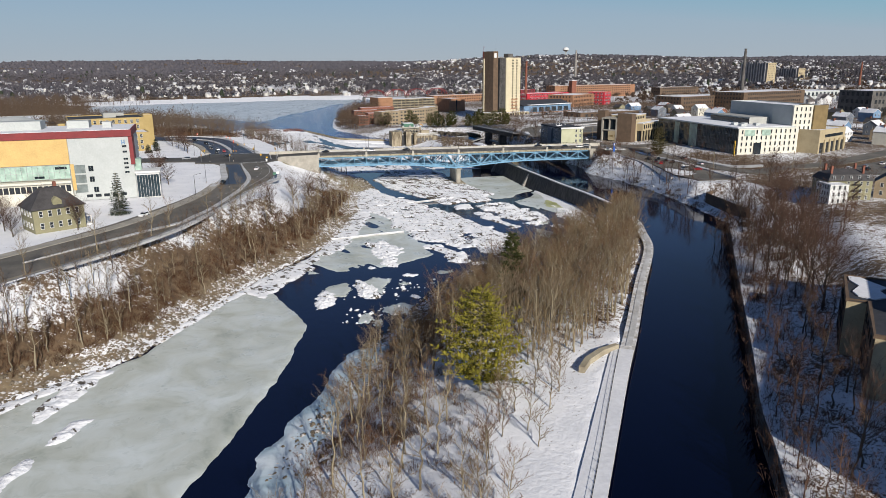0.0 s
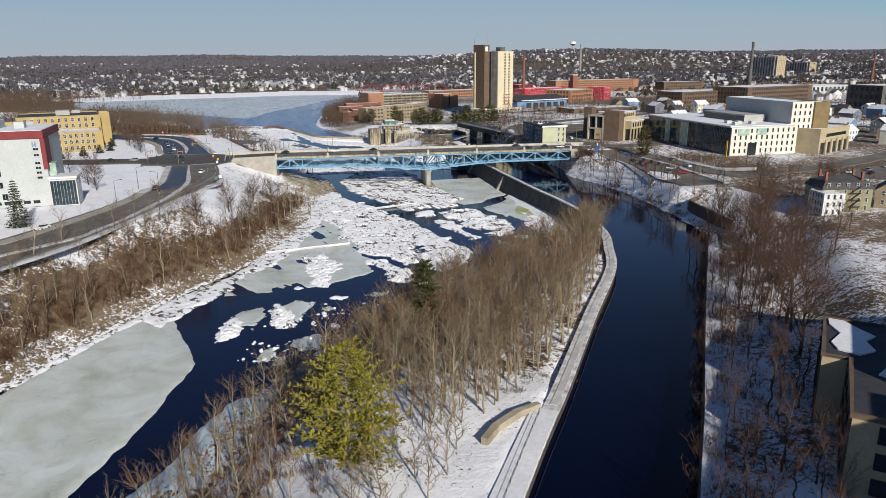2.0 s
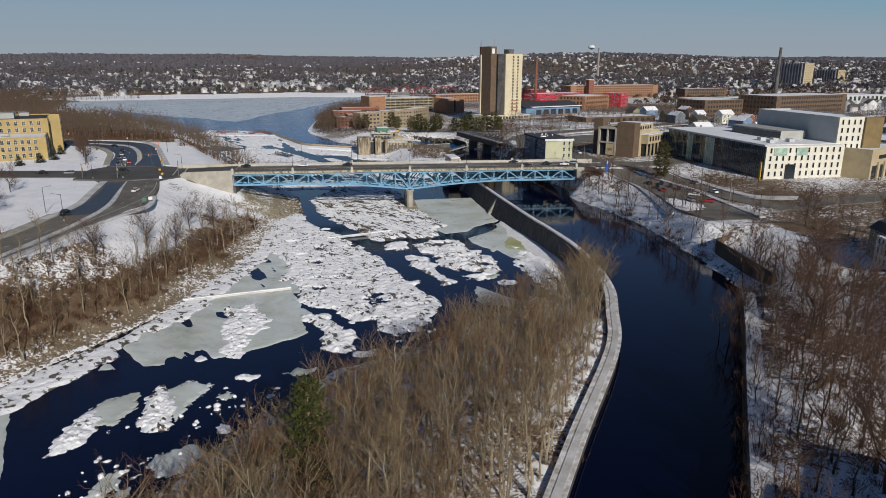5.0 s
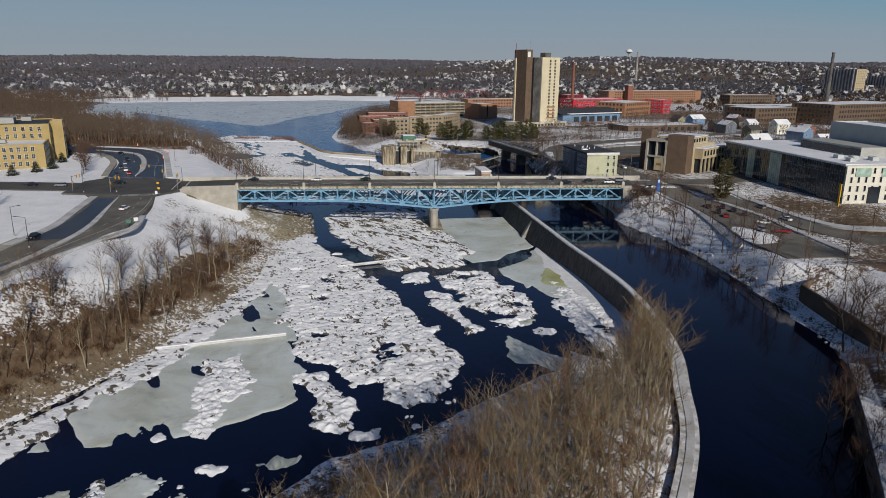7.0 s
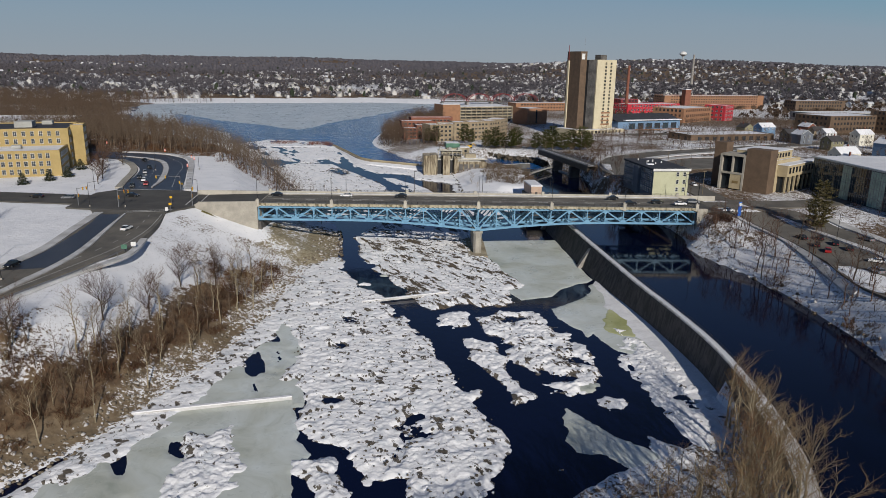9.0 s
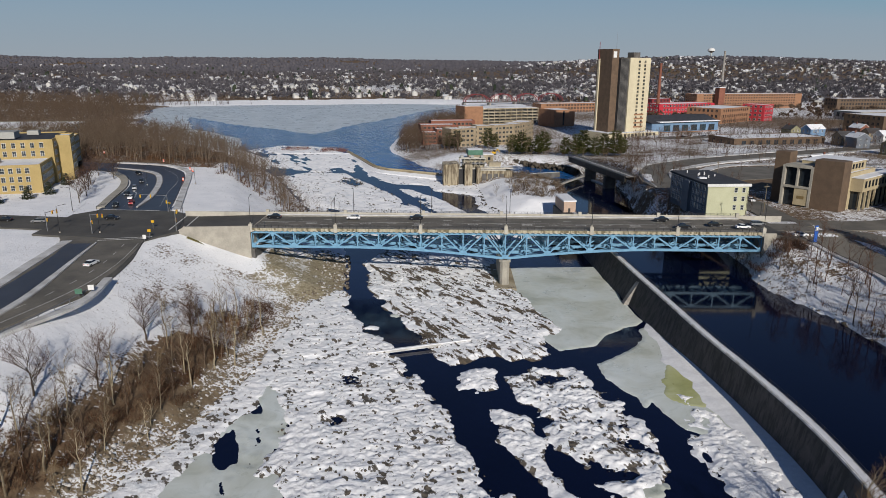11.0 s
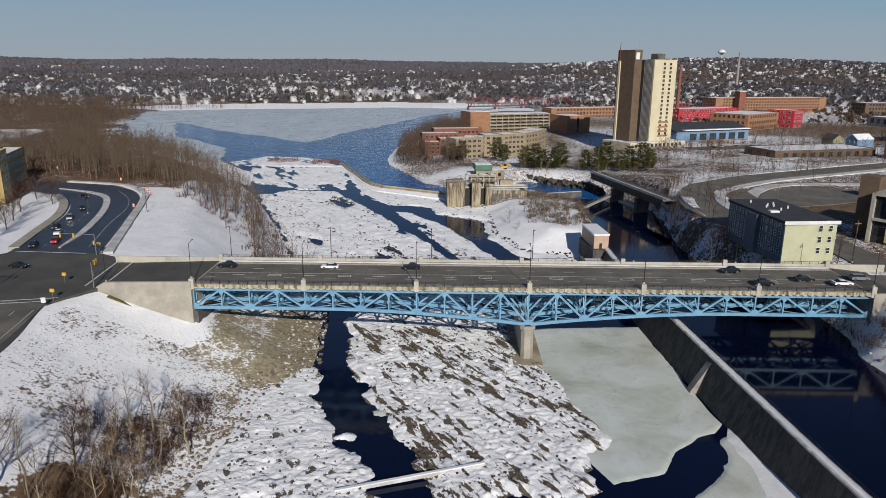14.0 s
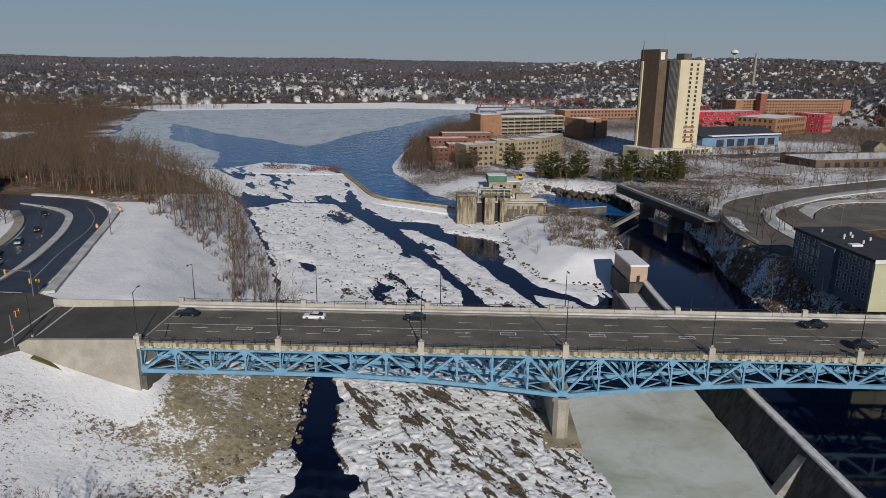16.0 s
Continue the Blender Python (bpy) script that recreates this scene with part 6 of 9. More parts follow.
for a, b, n in (((-8, -6.5), (8, -6.5), 5), ((8, -6.5), (8, 6.5), 4), ((-8, 6.5), (-8, -6.5), 4)):
    put_windows(vict, a, b, 0, 8, n, 2, vw)
part("chimney", Geo().soft_box(2, 3, 2, 3, 10, 15.5, 0.08), brick, vict)
part("porch", Geo().box(8, 11, -4, 4, 2.9, 3.2).box(8, 11, -4, 4, -0.5, 0.4).box(10.6, 10.9, -3.9, -3.6, 0.4, 2.9).box(10.6, 10.9, -0.2, 0.2, 0.4, 2.9).box(10.6, 10.9, 3.6, 3.9, 0.4, 2.9), house_white, vict, "white porch")
small = thing("white_house", "small white clapboard house with a red roof edge", "house", pose(-112, 232, 18.3, 0, 0, 30))
gable_house(small, 11, 8, 5.6, 3.4, house_white, slate, vw, 3, 2, True, True)

# yellow-green apartment house by the bridge
apt = thing("apartment_house", "four-storey yellow-green apartment house with dark flat roof", "building", pose(173.2, 442.5, 17.6, 0, 0, 4))
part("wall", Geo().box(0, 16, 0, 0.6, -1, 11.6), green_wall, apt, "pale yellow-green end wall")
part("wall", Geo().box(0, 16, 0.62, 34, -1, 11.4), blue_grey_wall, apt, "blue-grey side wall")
part("roof", Geo().soft_box(-0.5, 16.5, -0.5, 34.5, 11.5, 12.3, 0.1), dark_roof, apt)
part("cornice", Geo().box(-0.6, 16.6, -0.62, -0.5, 11.3, 12.35), house_white, apt, "white cornice")
aw = window_mesh(1.1, 1.7, house_white, window_glass, 0, 1)
put_windows(apt, (9, 0), (16, 0), 1.2, 11.2, 2, 3, aw)
put_windows(apt, (0, 34), (0, 0.6), 0.6, 11.2, 13, 4, aw, margin=0.02)
put_windows(apt, (16, 0.6), (16, 34), 0.6, 11.2, 13, 4, aw, margin=0.02)
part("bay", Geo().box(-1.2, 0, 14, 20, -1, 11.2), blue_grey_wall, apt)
for x, y in ((5, 20), (6.5, 22), (8, 21), (9.5, 24), (4, 28), (11, 18), (7, 15)):
    part("roof_vent", Geo().tube((x, y, 12.3), (x, y, 13.2), 0.25, 0.25, 8), house_white, apt)
part("skylight", Geo().soft_box(2, 5, 12, 14, 12.3, 12.8, 0.1), snow, apt)

# tan and brown block by the crossing: local x runs along its sunny street front, local y back along its west end
tanb = thing("tan_office_block", "tan and dark brown office block with a framed west end", "building", pose(227.6, 449, 17.7, 0, 0, 38.8))
tw = window_mesh(1.5, 2.5, dark_metal, dark_glass, 1)
flat_block(tanb, [(7.05, 0.5), (34, 0.5), (34, 20), (7.05, 20)], -1, 14.0, tan_wall, snow, 0.5, "main_wall")
part("dark_slab", Geo().soft_box(0, 7, 0, 11, -1, 19.6, 0.06), brown_brick, tanb, "dark brown brick slab")
part("frame_back", Geo().box(1.2, 13, 11.05, 23, -1, 15.8), dark_glass, tanb, "dark recessed glazing")
for y0, y1, z0, z1 in ((11.05, 12.0, -1, 16.4), (22.0, 23.0, -1, 16.4), (16.7, 17.3, 8.2, 15.6)):
    part("frame_post", Geo().box(-0.3, 13, y0, y1, z0, z1), concrete, tanb, "pale concrete frame")
for z0, z1 in ((15.6, 16.8), (7.4, 8.2)):
    part("frame_beam", Geo().box(-0.35, 13.1, 12.02, 21.98, z0, z1), concrete, tanb, "pale concrete frame")
part("tan_panel", Geo().box(-0.1, 1.1, 12.05, 17.5, 0.6, 7.3), tan_wall, tanb, "tan wall panel with a plain sign")
part("sign_panel", Geo().box(-0.2, -0.12, 13.4, 16.2, 3.2, 4.4), bronze, tanb)
part("stair_tower", Geo().soft_box(5, 11.5, 23.05, 29, -1, 21.0, 0.06), brown_brick, tanb, "dark brown stair tower")
part("upper_storey", Geo().box(7.1, 30, 3, 19, 14.2, 18.0), tan_wall, tanb, "tan upper storey")
part("upper_roof", Geo().box(6.9, 30.3, 2.7, 19.3, 18.0, 18.3), snow, tanb)
part("street_wing", Geo().box(10, 44, -4, 0.45, 7.4, 12.6), tan_wall, tanb, "tan wing carried over a dark ground floor")
part("wing_roof", Geo().box(9.8, 44.3, -4.3, 0.48, 12.6, 12.95), snow, tanb)
part("ground_floor", Geo().box(11, 43, -2.2, 0.45, -1, 7.38), dark_glass, tanb, "dark recessed ground floor")
for k in range(8):
    part("column", Geo().box(10.4 + k * 4.7, 11.1 + k * 4.7, -3.8, -3.1, -1, 7.4), tan_wall, tanb)
put_windows(tanb, (10, -4), (44, -4), 7.6, 12.4, 9, 1, tw, 0.28, 0.03)
put_windows(tanb, (7.1, 3), (30, 3), 14.4, 17.9, 6, 1, window_mesh(1.4, 1.7, dark_metal, dark_glass, 1), 0.25, 0.1)
part("low_wing", Geo().box(44.05, 62, 0, 14, -1, 9), concrete, tanb, "low concrete wing")
part("wing_roof", Geo().box(44.05, 62.3, -0.3, 14.3, 9, 9.35), snow, tanb)
put_windows(tanb, (44.05, 0), (62, 0), 0, 9, 5, 2, tw, 0.3, 0.05)

# glass and cream campus centre
centre = thing("glass_campus_centre", "campus building with dark glass front and cream window wall", "building", pose(258, 371, 17.6, 0, 0, 92))
# local x runs along the glass front away from the cream corner, local y runs to the left of that
GL = 90
part("core", Geo().box(0.4, GL, -40, -0.6, -1, 15.4), grey_panel, centre)
for k in range(30):
    for j in range(4):
        part("glass_panel", Geo().box(k * 3.0 + 0.06, k * 3.0 + 2.94, -0.6, 0.0, 0.4 + j * 3.8, 4.1 + j * 3.8), blue_glass if (k * 7 + j * 3) % 5 else dark_glass, centre)
fins = Geo()
for k in range(61):
    fins.box(k * 1.5 - 0.04, k * 1.5 + 0.04, -0.02, 0.12, 0.3, 15.4)
for j in range(5):
    fins.box(0, GL, -0.02, 0.07, 0.28 + j * 3.8, 0.4 + j * 3.8)
part("mullion_frame", fins, grey_metal, centre, "slim steel mullions")
for k in (14, 15, 16, 21, 22):
    part("glass_panel", Geo().box(k * 3.0 + 0.1, k * 3.0 + 2.9, 0.01, 0.05, 0.6, 15.0), green_glass, centre, "pale green glass")
part("cornice", Geo().box(-0.6, GL + 0.5, -40, 1.0, 15.5, 16.1), white_panel, centre, "white roof edge")
part("roof", Geo().box(0, GL, -39.6, 0.6, 16.1, 16.35), snow, centre, "snowy flat roof")
part("cream_wall", Geo().box(-0.6, 0.38, -42, 0, -1, 15.5), cream, centre, "cream end wall")
cw = window_mesh(1.0, 2.3, cream, dark_glass, 0)
put_windows(centre, (-0.6, 0), (-0.6, -42), 0.5, 15.2, 12, 4, cw, 0.25, 0.02)
part("bay_window", Geo().box(-0.9, -0.55, -11, -4, 11.2, 14.8), green_glass, centre)
part("bay_window", Geo().box(-0.9, -0.55, -22, -16, 11.2, 14.8), green_glass, centre)
part("entrance", Geo().box(-1.2, -0.55, -16, -11, 0, 7), dark_glass, centre)
flat_block(centre, [(2, -58), (62, -58), (62, -38), (2, -38)], -1, 28, white_panel, snow)
part("cream_wall", Geo().box(0.9, 1.98, -52, -38.2, -1, 28.6), cream, centre, "tall cream end wall")
put_windows(centre, (0.9, -38.2), (0.9, -52), 1, 28, 4, 7, cw, 0.25, 0.03)
part("bronze_wall", Geo().box(-0.2, 14, -62, -52.1, -1, 28.4), bronze, centre, "bronze metal stair tower")
part("penthouse", Geo().box(20, 60, -36, -22, 16.3, 20.5), grey_panel, centre)
part("penthouse_glass", Geo().box(19.9, 60.1, -21.9, -21.6, 17, 19.5), dark_glass, centre)
for x, y in ((8, -8), (14, -14), (10, -20), (18, -10)):
    rooftop_box(centre, x, y, 16.3, 3, 3, 1.6, white_panel)
annex = thing("tan_annex", "low tan annex with deep square openings", "building", pose(307, 362, 17.6, 0, 0, 28))
flat_block(annex, rect(38, 22), -1, 13.6, tan_wall, snow)
for k in range(5):
    part("opening", Geo().box(2 + k * 7.2, 7 + k * 7.2, -0.06, 0.02, 0.2, 6.5), dark_glass, annex)
    part("pilaster", Geo().box(7 + k * 7.2, 9.2 + k * 7.2, -0.7, 0.02, 0, 8), tan_wall, annex)
part("strip_window", Geo().box(8, 34, -0.08, 0.02, 9.4, 11.2), dark_glass, annex)

# dormitory tower
tower = thing("dormitory_tower", "tall precast concrete dormitory tower with a brown core", "tower", pose(236.5, 786, 12, 0, 0, 24))
part("tan_wing", Geo().box(0, 22, 0, 20, 0, 67), tower_tan, tower, "tan precast wing")
part("dark_wing", Geo().box(-9, -0.02, 1.2, 22, 0, 66.5), charcoal, tower, "dark ribbed wing")
part("brown_core", Geo().box(-16, -9.02, 4, 24, 0, 74), brown_brick, tower, "brown concrete lift core")
part("back_wing", Geo().box(-17.0, -16.02, 20, 22, 0, 66), tower_tan, tower)
for k in range(8):
    part("rib", Geo().box(-8.9 + k * 1.15, -8.45 + k * 1.15, 0.9, 1.2, 2, 66.3), dark_stone, tower)
tws = window_mesh(2.0, 1.9, tower_tan, dark_glass, 1)
put_windows(tower, (7.0, 0), (19, 0), 9, 65, 2, 18, tws, 0.3, 0.0)
for z in (8.5, 12, 15.5, 19):
    part("balcony", Geo().box(8, 18, -0.35, 0.02, z, z + 1.4), orange_brick, tower, "rust-red spandrel")
part("podium", Geo().box(-24, 30, -8, 26, -3, 5), tower_tan, tower)
part("podium_roof", Geo().box(-24, 30, -8, 26, 5, 5.2), snow, tower)
put_windows(tower, (-24, -8), (30, -8), 0, 5, 12, 1, window_mesh(2.4, 2.4, tower_tan, dark_glass, 1))
part("penthouse", Geo().box(8, 15, 6, 14, 67, 71.5), dark_stone, tower)
part("sign_panel", Geo().box(-15, -11.5, 3.85, 4.02, 67, 72), house_white, tower, "white plain sign")
part("mast", Geo().tube((-16.6, 21, 66), (-16.6, 21, 80), 0.32, 0.2, 8), maroon, tower, "red and white lattice mast")
part("mast", Geo().tube((-6, 12, 67), (-6, 12, 88), 0.18, 0.05, 6), grey_metal, tower, "thin steel aerial")

# conference inn and its neighbours
inn = thing("conference_inn", "curved brown brick inn with rows of pale windows", "building", pose(84, 730, 9.0, 0, 0, 0))
iw = window_mesh(2.2, 1.6, stained, window_glass, 1)
segs = [((0, 0), (20, 10)), ((20, 10), (22, 26)), ((22, 26), (36, 30)), ((36, 30), (54, 41)), ((54, 41), (66, 58)), ((66, 58), (76, 80))]
for k, (a, b) in enumerate(segs):
    o, d, ln = edge_frame(a, b)
    nrm = Vector((-d.y, d.x, 0))
    q = [tuple(o.xy), tuple((o + d * ln).xy), tuple((o + d * ln + nrm * 15).xy), tuple((o + nrm * 15).xy)]
    flat_block(inn, q, -2, 14.4 + 0.15 * k, tan_brick, snow, 0.5)
    put_windows(inn, a, b, 0, 14.2, max(2, int(ln / 4.2)), 4, iw)
part("canopy", Geo().box(30, 37, 20, 29, 3.2, 3.8).box(30.2, 30.6, 20.2, 20.6, 0, 3.2).box(36.2, 36.6, 20.2, 20.6, 0, 3.2), house_white, inn)
brow = thing("red_brick_row", "low red brick houses with flat snowy roofs", "building", pose(62, 758, 9.0, 0, 0, 10))
for k, (x, y, w, d, h) in enumerate(((0, 0, 12, 14, 9), (12, 4, 13, 16, 11), (2, 26, 30, 14, 13), (14, 44, 40, 12, 15))):
    flat_block(brow, [(x, y), (x + w, y), (x + w, y + d), (x, y + d)], -2, h, brick, snow, 0.5)
    put_windows(brow, (x, y), (x + w, y), 0, h, max(2, int(w / 4)), 3, iw)
garage = thing("parking_garage", "long open-deck parking garage between brick stair blocks", "building", pose(104, 940, 9, 0, 0, 22))
part("stair_block", Geo().box(0, 22, 0, 24, -2, 20), orange_brick, garage)
for j in range(5):
    part("deck", Geo().box(22, 92, 1, 24, 2.4 + j * 3.4, 3.6 + j * 3.4), stained, garage)
part("deck_core", Geo().box(22, 92, 4, 24, -2, 16), dark_stone, garage)
for k in range(11):
    part("column", Geo().box(22.5 + k * 6.9, 23.2 + k * 6.9, 0.9, 1.6, -1, 17), stained, garage)
part("snow_cover", Geo().box(0.4, 21.6, 0.4, 23.6, 20, 20.3).box(22, 92, 4, 23, 17.2, 17.4), snow, garage)
rb = thing("brick_hall", "windowless orange brick hall with sloping wing", "building", pose(196, 912, 9, 0, 0, 24))
flat_block(rb, rect(26, 30), -2, 18, orange_brick, snow)
part("slot", Geo().box(11, 13, -0.1, 0.02, 3, 17), dark_glass, rb)

# mills and sheds further off
def mill(name, label, x, y, z, yaw, w, d, h, wall, nx, nz, roof=None, frames=None, group=""):
    root = thing(name, label, "mill building", pose(x, y, z, 0, 0, yaw), group)
    flat_block(root, rect(w, d), -4, h, wall, roof or snow, 0.5)
    me = window_mesh(w / nx * 0.45, h / nz * 0.5, frames or wall, window_glass, 1)
    put_windows(root, (0, 0), (w, 0), 0, h, nx, nz, me)
    put_windows(root, (0, d), (0, 0), 0, h, max(2, int(nx * d / w)), nz, me)
    return root


bl = thing("blue_workshop", "blue workshop with a dark pitched roof and garage doors", "building", pose(268, 814, 11, 0, 0, 22))
part("wall", Geo().box(0, 78, 0, 40, -3, 11), blue_wall, bl)
part("brick_base", Geo().box(-0.1, 78.1, -0.12, 0, -3, 3), orange_brick, bl)
part("roof", Geo().add([(-1, -1, 11), (79, -1, 11), (79, 20, 17), (-1, 20, 17), (79, 41, 11), (-1, 41, 11)], [(0, 1, 2, 3), (3, 2, 4, 5), (0, 3, 5), (1, 4, 2)]), dark_roof, bl)
part("roof_snow", Geo().box(8, 79, -1.2, 4, 11.6, 12.3), snow, bl)
for k in range(6):
    part("door", Geo().box(14 + k * 10.5, 21 + k * 10.5, -0.2, 0.02, 3.5, 9), window_glass if k % 2 else blue_glass, bl)
mill("red_mill", "bright red painted mill with white windows", 352, 1055, 11, 24, 92, 30, 15, red_paint, 16, 3, frames=house_white)
mill("red_mill", "tall end block of the red mill", 352, 1085, 11, 24, 30, 20, 20, maroon, 5, 4)
mill("red_mill", "bright red painted end of a brick mill", 446, 975, 11, 40, 22, 26, 19, red_paint, 4, 4, frames=house_white)
mill("brick_mill", "orange brick mill with flat snowy roof", 380, 935, 11, 40, 66, 40, 17, orange_brick, 12, 3)
mill("brick_mill", "long brick mill with rows of windows and a stair tower", 470, 1245, 11, 14, 190, 30, 20, orange_brick, 36, 5)
mill("brick_mill", "long brick mill with rows of windows", 215, 1125, 9, 20, 120, 24, 13, orange_brick, 22, 3)
mill("brick_mill", "long low brick mill far beyond the tower", 665, 1210, 11, 10, 90, 26, 16, brown_brick, 16, 3)
mill("brick_mill", "broad brick mill beyond the campus", 545, 782, 15, 20, 130, 50, 20, brown_brick, 26, 4)
mill("brick_mill", "dark brick mill wing", 470, 800, 15, 20, 72, 40, 15, brown_brick, 14, 3)
mill("shed", "long flat shed with snowy roof", 290, 690, 13, 14, 80, 30, 8, brown_brick, 10, 1)
mill("shed", "low grey shed with snow on the roof", 560, 980, 12, 12, 120, 40, 10, grey_panel, 12, 1)
mill("shed", "flat pale shed beyond the mill", 760, 1000, 13, 10, 140, 50, 12, white_panel, 14, 1)
mill("shed", "dark civic hall with gabled front", 600, 640, 17, 10, 60, 40, 24, dark_stone, 9, 3)
mill("shed", "red-brown brick hall with snowy roof", 690, 660, 17, 10, 50, 36, 18, brick, 8, 3)
twr = thing("mill_tower", "square brick stair tower of the mill", "tower", pose(500, 1240, 11, 0, 0, 14))
part("shaft", Geo().box(0, 10, -2, 8, -3, 30), brick, twr)
part("cap", Geo().soft_box(-0.4, 10.4, -2.4, 8.4, 30, 31, 0.2), snow, twr)


def chimney_stack(x, y, z, h, r, mat, label):
    root = thing("chimney_stack", label, "chimney", pose(x, y, z))
    part("shaft", Geo().tube((0, 0, -4), (0, 0, h), r, r * 0.62, 14), mat, root)
    part("crown", Geo().tube((0, 0, h), (0, 0, h + 1.6), r * 0.75, r * 0.72, 14), mat, root)


chimney_stack(850, 1229, 14, 82, 3.6, dark_stone, "tall dark brick factory chimney")
chimney_stack(352, 1062, 12, 62, 2.4, brick, "red brick factory chimney beside the red mill")
chimney_stack(768, 1880, 40, 66, 3.4, granite, "pale concrete chimney far off in the town")
chimney_stack(1180, 1300, 20, 50, 2.6, brick, "slim brick chimney beyond the mills")
def flats(x, y, length, deep, high, label):
    """Ribbed slab of flats; shade put into its grey, sunlight into its yellow end."""
    root = thing("apartment_slab", label, "apartment tower", pose(x, y, 14, 0, 0, -75))
    part("wall", Geo().box(0, length, 0, deep, -6, high), flats_grey, root)
    part("end_wall", Geo().box(length, length + 0.4, 0.4, deep - 0.4, -6, high - 0.4), tan_wall, root, "end wall with sunlight put into its yellow")
    n = int(length / 7)
    for k in range(n):
        a = length * k / n
        part("rib", Geo().box(a, a + length / n * 0.34, -2.2, 0, -6, high + (1.5 if k % 3 == 0 else 0)), flats_pale, root, "paler projecting bay")
    part("stair_head", Geo().box(length * 0.42, length * 0.55, deep * 0.3, deep * 0.7, high, high + 5), flats_grey, root)
    fw = window_mesh(1.6, 1.5, flats_grey, dark_glass, 1)
    put_windows(root, (length + 0.4, 0.4), (length + 0.4, deep - 0.4), 4, high - 2, 5, 10, fw)


flats_grey = surface("shade_toned_flats", (0.16, 0.16, 0.165), (0.11, 0.11, 0.12), 0.1, 1.5, 0.8, 0.2, 0.02)
flats_pale = surface("pale_flats", (0.27, 0.27, 0.28), (0.2, 0.2, 0.21), 0.1, 1.5, 0.8, 0.2, 0.02)
flats(1086, 1581, 76, 30, 57, "ribbed slab of flats, shade put into its grey and sunlight into its yellow end")
flats(1336, 1771, 62, 28, 41, "lower grey ribbed block of flats")
wt = thing("water_tower", "white bulb water tower on the far hill", "water tower", pose(1195, 3050, 84))
part("stem", Geo().tube((0, 0, -20), (0, 0, 42), 3, 2.4, 12), white_panel, wt)
bulb = Geo().dome((0, 0, 48), 15, 12, 20, 6)
bulb.add([(15 * math.cos(j * math.tau / 20), 15 * math.sin(j * math.tau / 20), 48) for j in range(20)] + [(0, 0, 38)], [((j + 1) % 20, j, 20) for j in range(20)])
part("bowl", bulb, house_white, wt, shade=True)

# near block on the canal bank: local x runs along the canal, local y away from it to the north-west
near = thing("brick_block", "tan and dark block, sun and shade put into its wall colours, with flat black roof and melting snow", "building", pose(101, 98, 10.6, 0, 0, 50.0))
# Dark brick on shaded sides, tan on sunlit faces: light put into colour.
flat_block(near, [(0, -46), (40, -46), (40, 4), (21, 4), (21, 0), (0, 0)], -3, 12.4, brown_brick, dark_roof, 0.5)
# Tall rear part, never in view, added to cast shade on the quay.
flat_block(near, [(0.5, -45.5), (39.5, -45.5), (39.5, -22), (0.5, -22)], 12.3, 25.4, brown_brick, dark_roof, 0.5)
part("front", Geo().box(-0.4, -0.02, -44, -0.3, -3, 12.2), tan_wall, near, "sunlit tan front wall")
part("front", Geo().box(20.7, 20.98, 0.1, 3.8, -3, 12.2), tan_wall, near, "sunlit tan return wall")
put_windows(near, (-0.4, -1.5), (-0.4, -44), 0, 12, 8, 3, window_mesh(2.4, 2.4, dark_metal, dark_glass, 1), margin=0.02)
put_windows(near, (40, 4), (21, 4), 0, 12, 4, 3, window_mesh(1.5, 2.2, dark_metal, dark_glass, 1))
put_windows(near, (20.5, 0), (0, 0), 0, 12, 4, 3, window_mesh(1.5, 2.2, dark_metal, dark_glass, 1))
for poly, lab in (([(39.2, 3.2), (36, 3), (32, 1.2), (27, 2.6), (24, 1.6), (23, -1.6), (26, -4), (30, -2.6), (33, -4.2), (36, -1.5), (39, 0.6)], "drift of melting snow on the roof edge"),
                  ([(16, -4), (15, -6.5), (18, -8), (20, -5.5)], "small patch of snow on the roof"), ([(38, -8), (33, -9), (33, -14), (39, -14)], "small patch of snow on the roof")):
    part("snow_patch", Geo().prism(poly, 12.5, 12.85), snow, near, lab)
part("roof_vent", Geo().soft_box(17, 18.4, -7.5, -5.5, 12.5, 13.5, 0.1), grey_metal, near)
part("roof_vent", Geo().soft_box(24, 27, -22, -18, 12.5, 14.4, 0.1), grey_panel, near)

# Unseen block, added only to throw shade over the quay.
south_shade_block = thing("brick_block", "unseen plain brick block added to shade the quay", "building", pose(88, 30, 10.6, 0, 0, 50.0))
flat_block(south_shade_block, [(0, -30), (45, -30), (45, 0), (0, 0)], -3, 31, brown_brick, dark_roof, 0.5)

# olive house with white wing across the canal: local x runs along its front
mans = thing("mansard_house", "olive three-storey house with slate mansard roof and chimneys", "house", pose(203, 230, 17.0, 0, 0, -10))
mans.scale = (0.82, 0.82, 0.82)
part("wall", Geo().box(3, 25, 6, 20, -3, 10.6), olive_wall, mans)
part("roof", Geo().add([(2.4, 5.4, 10.5), (25.6, 5.4, 10.5), (25.6, 20.6, 10.5), (2.4, 20.6, 10.5), (4.4, 7.4, 13.4), (23.6, 7.4, 13.4), (23.6, 18.6, 13.4), (4.4, 18.6, 13.4), (9, 13, 15.6), (19, 13, 15.6)],
                           [(0, 1, 5, 4), (1, 2, 6, 5), (2, 3, 7, 6), (3, 0, 4, 7), (4, 5, 9, 8), (5, 6, 9), (6, 7, 8, 9), (7, 4, 8), (3, 2, 1, 0)]), slate, mans)
mw = window_mesh(1.0, 1.8, house_white, window_glass, 0, 1)
put_windows(mans, (10.5, 6), (25, 6), 0, 10.5, 4, 3, mw)
put_windows(mans, (3, 20), (3, 8.5), 0, 10.5, 4, 3, mw)
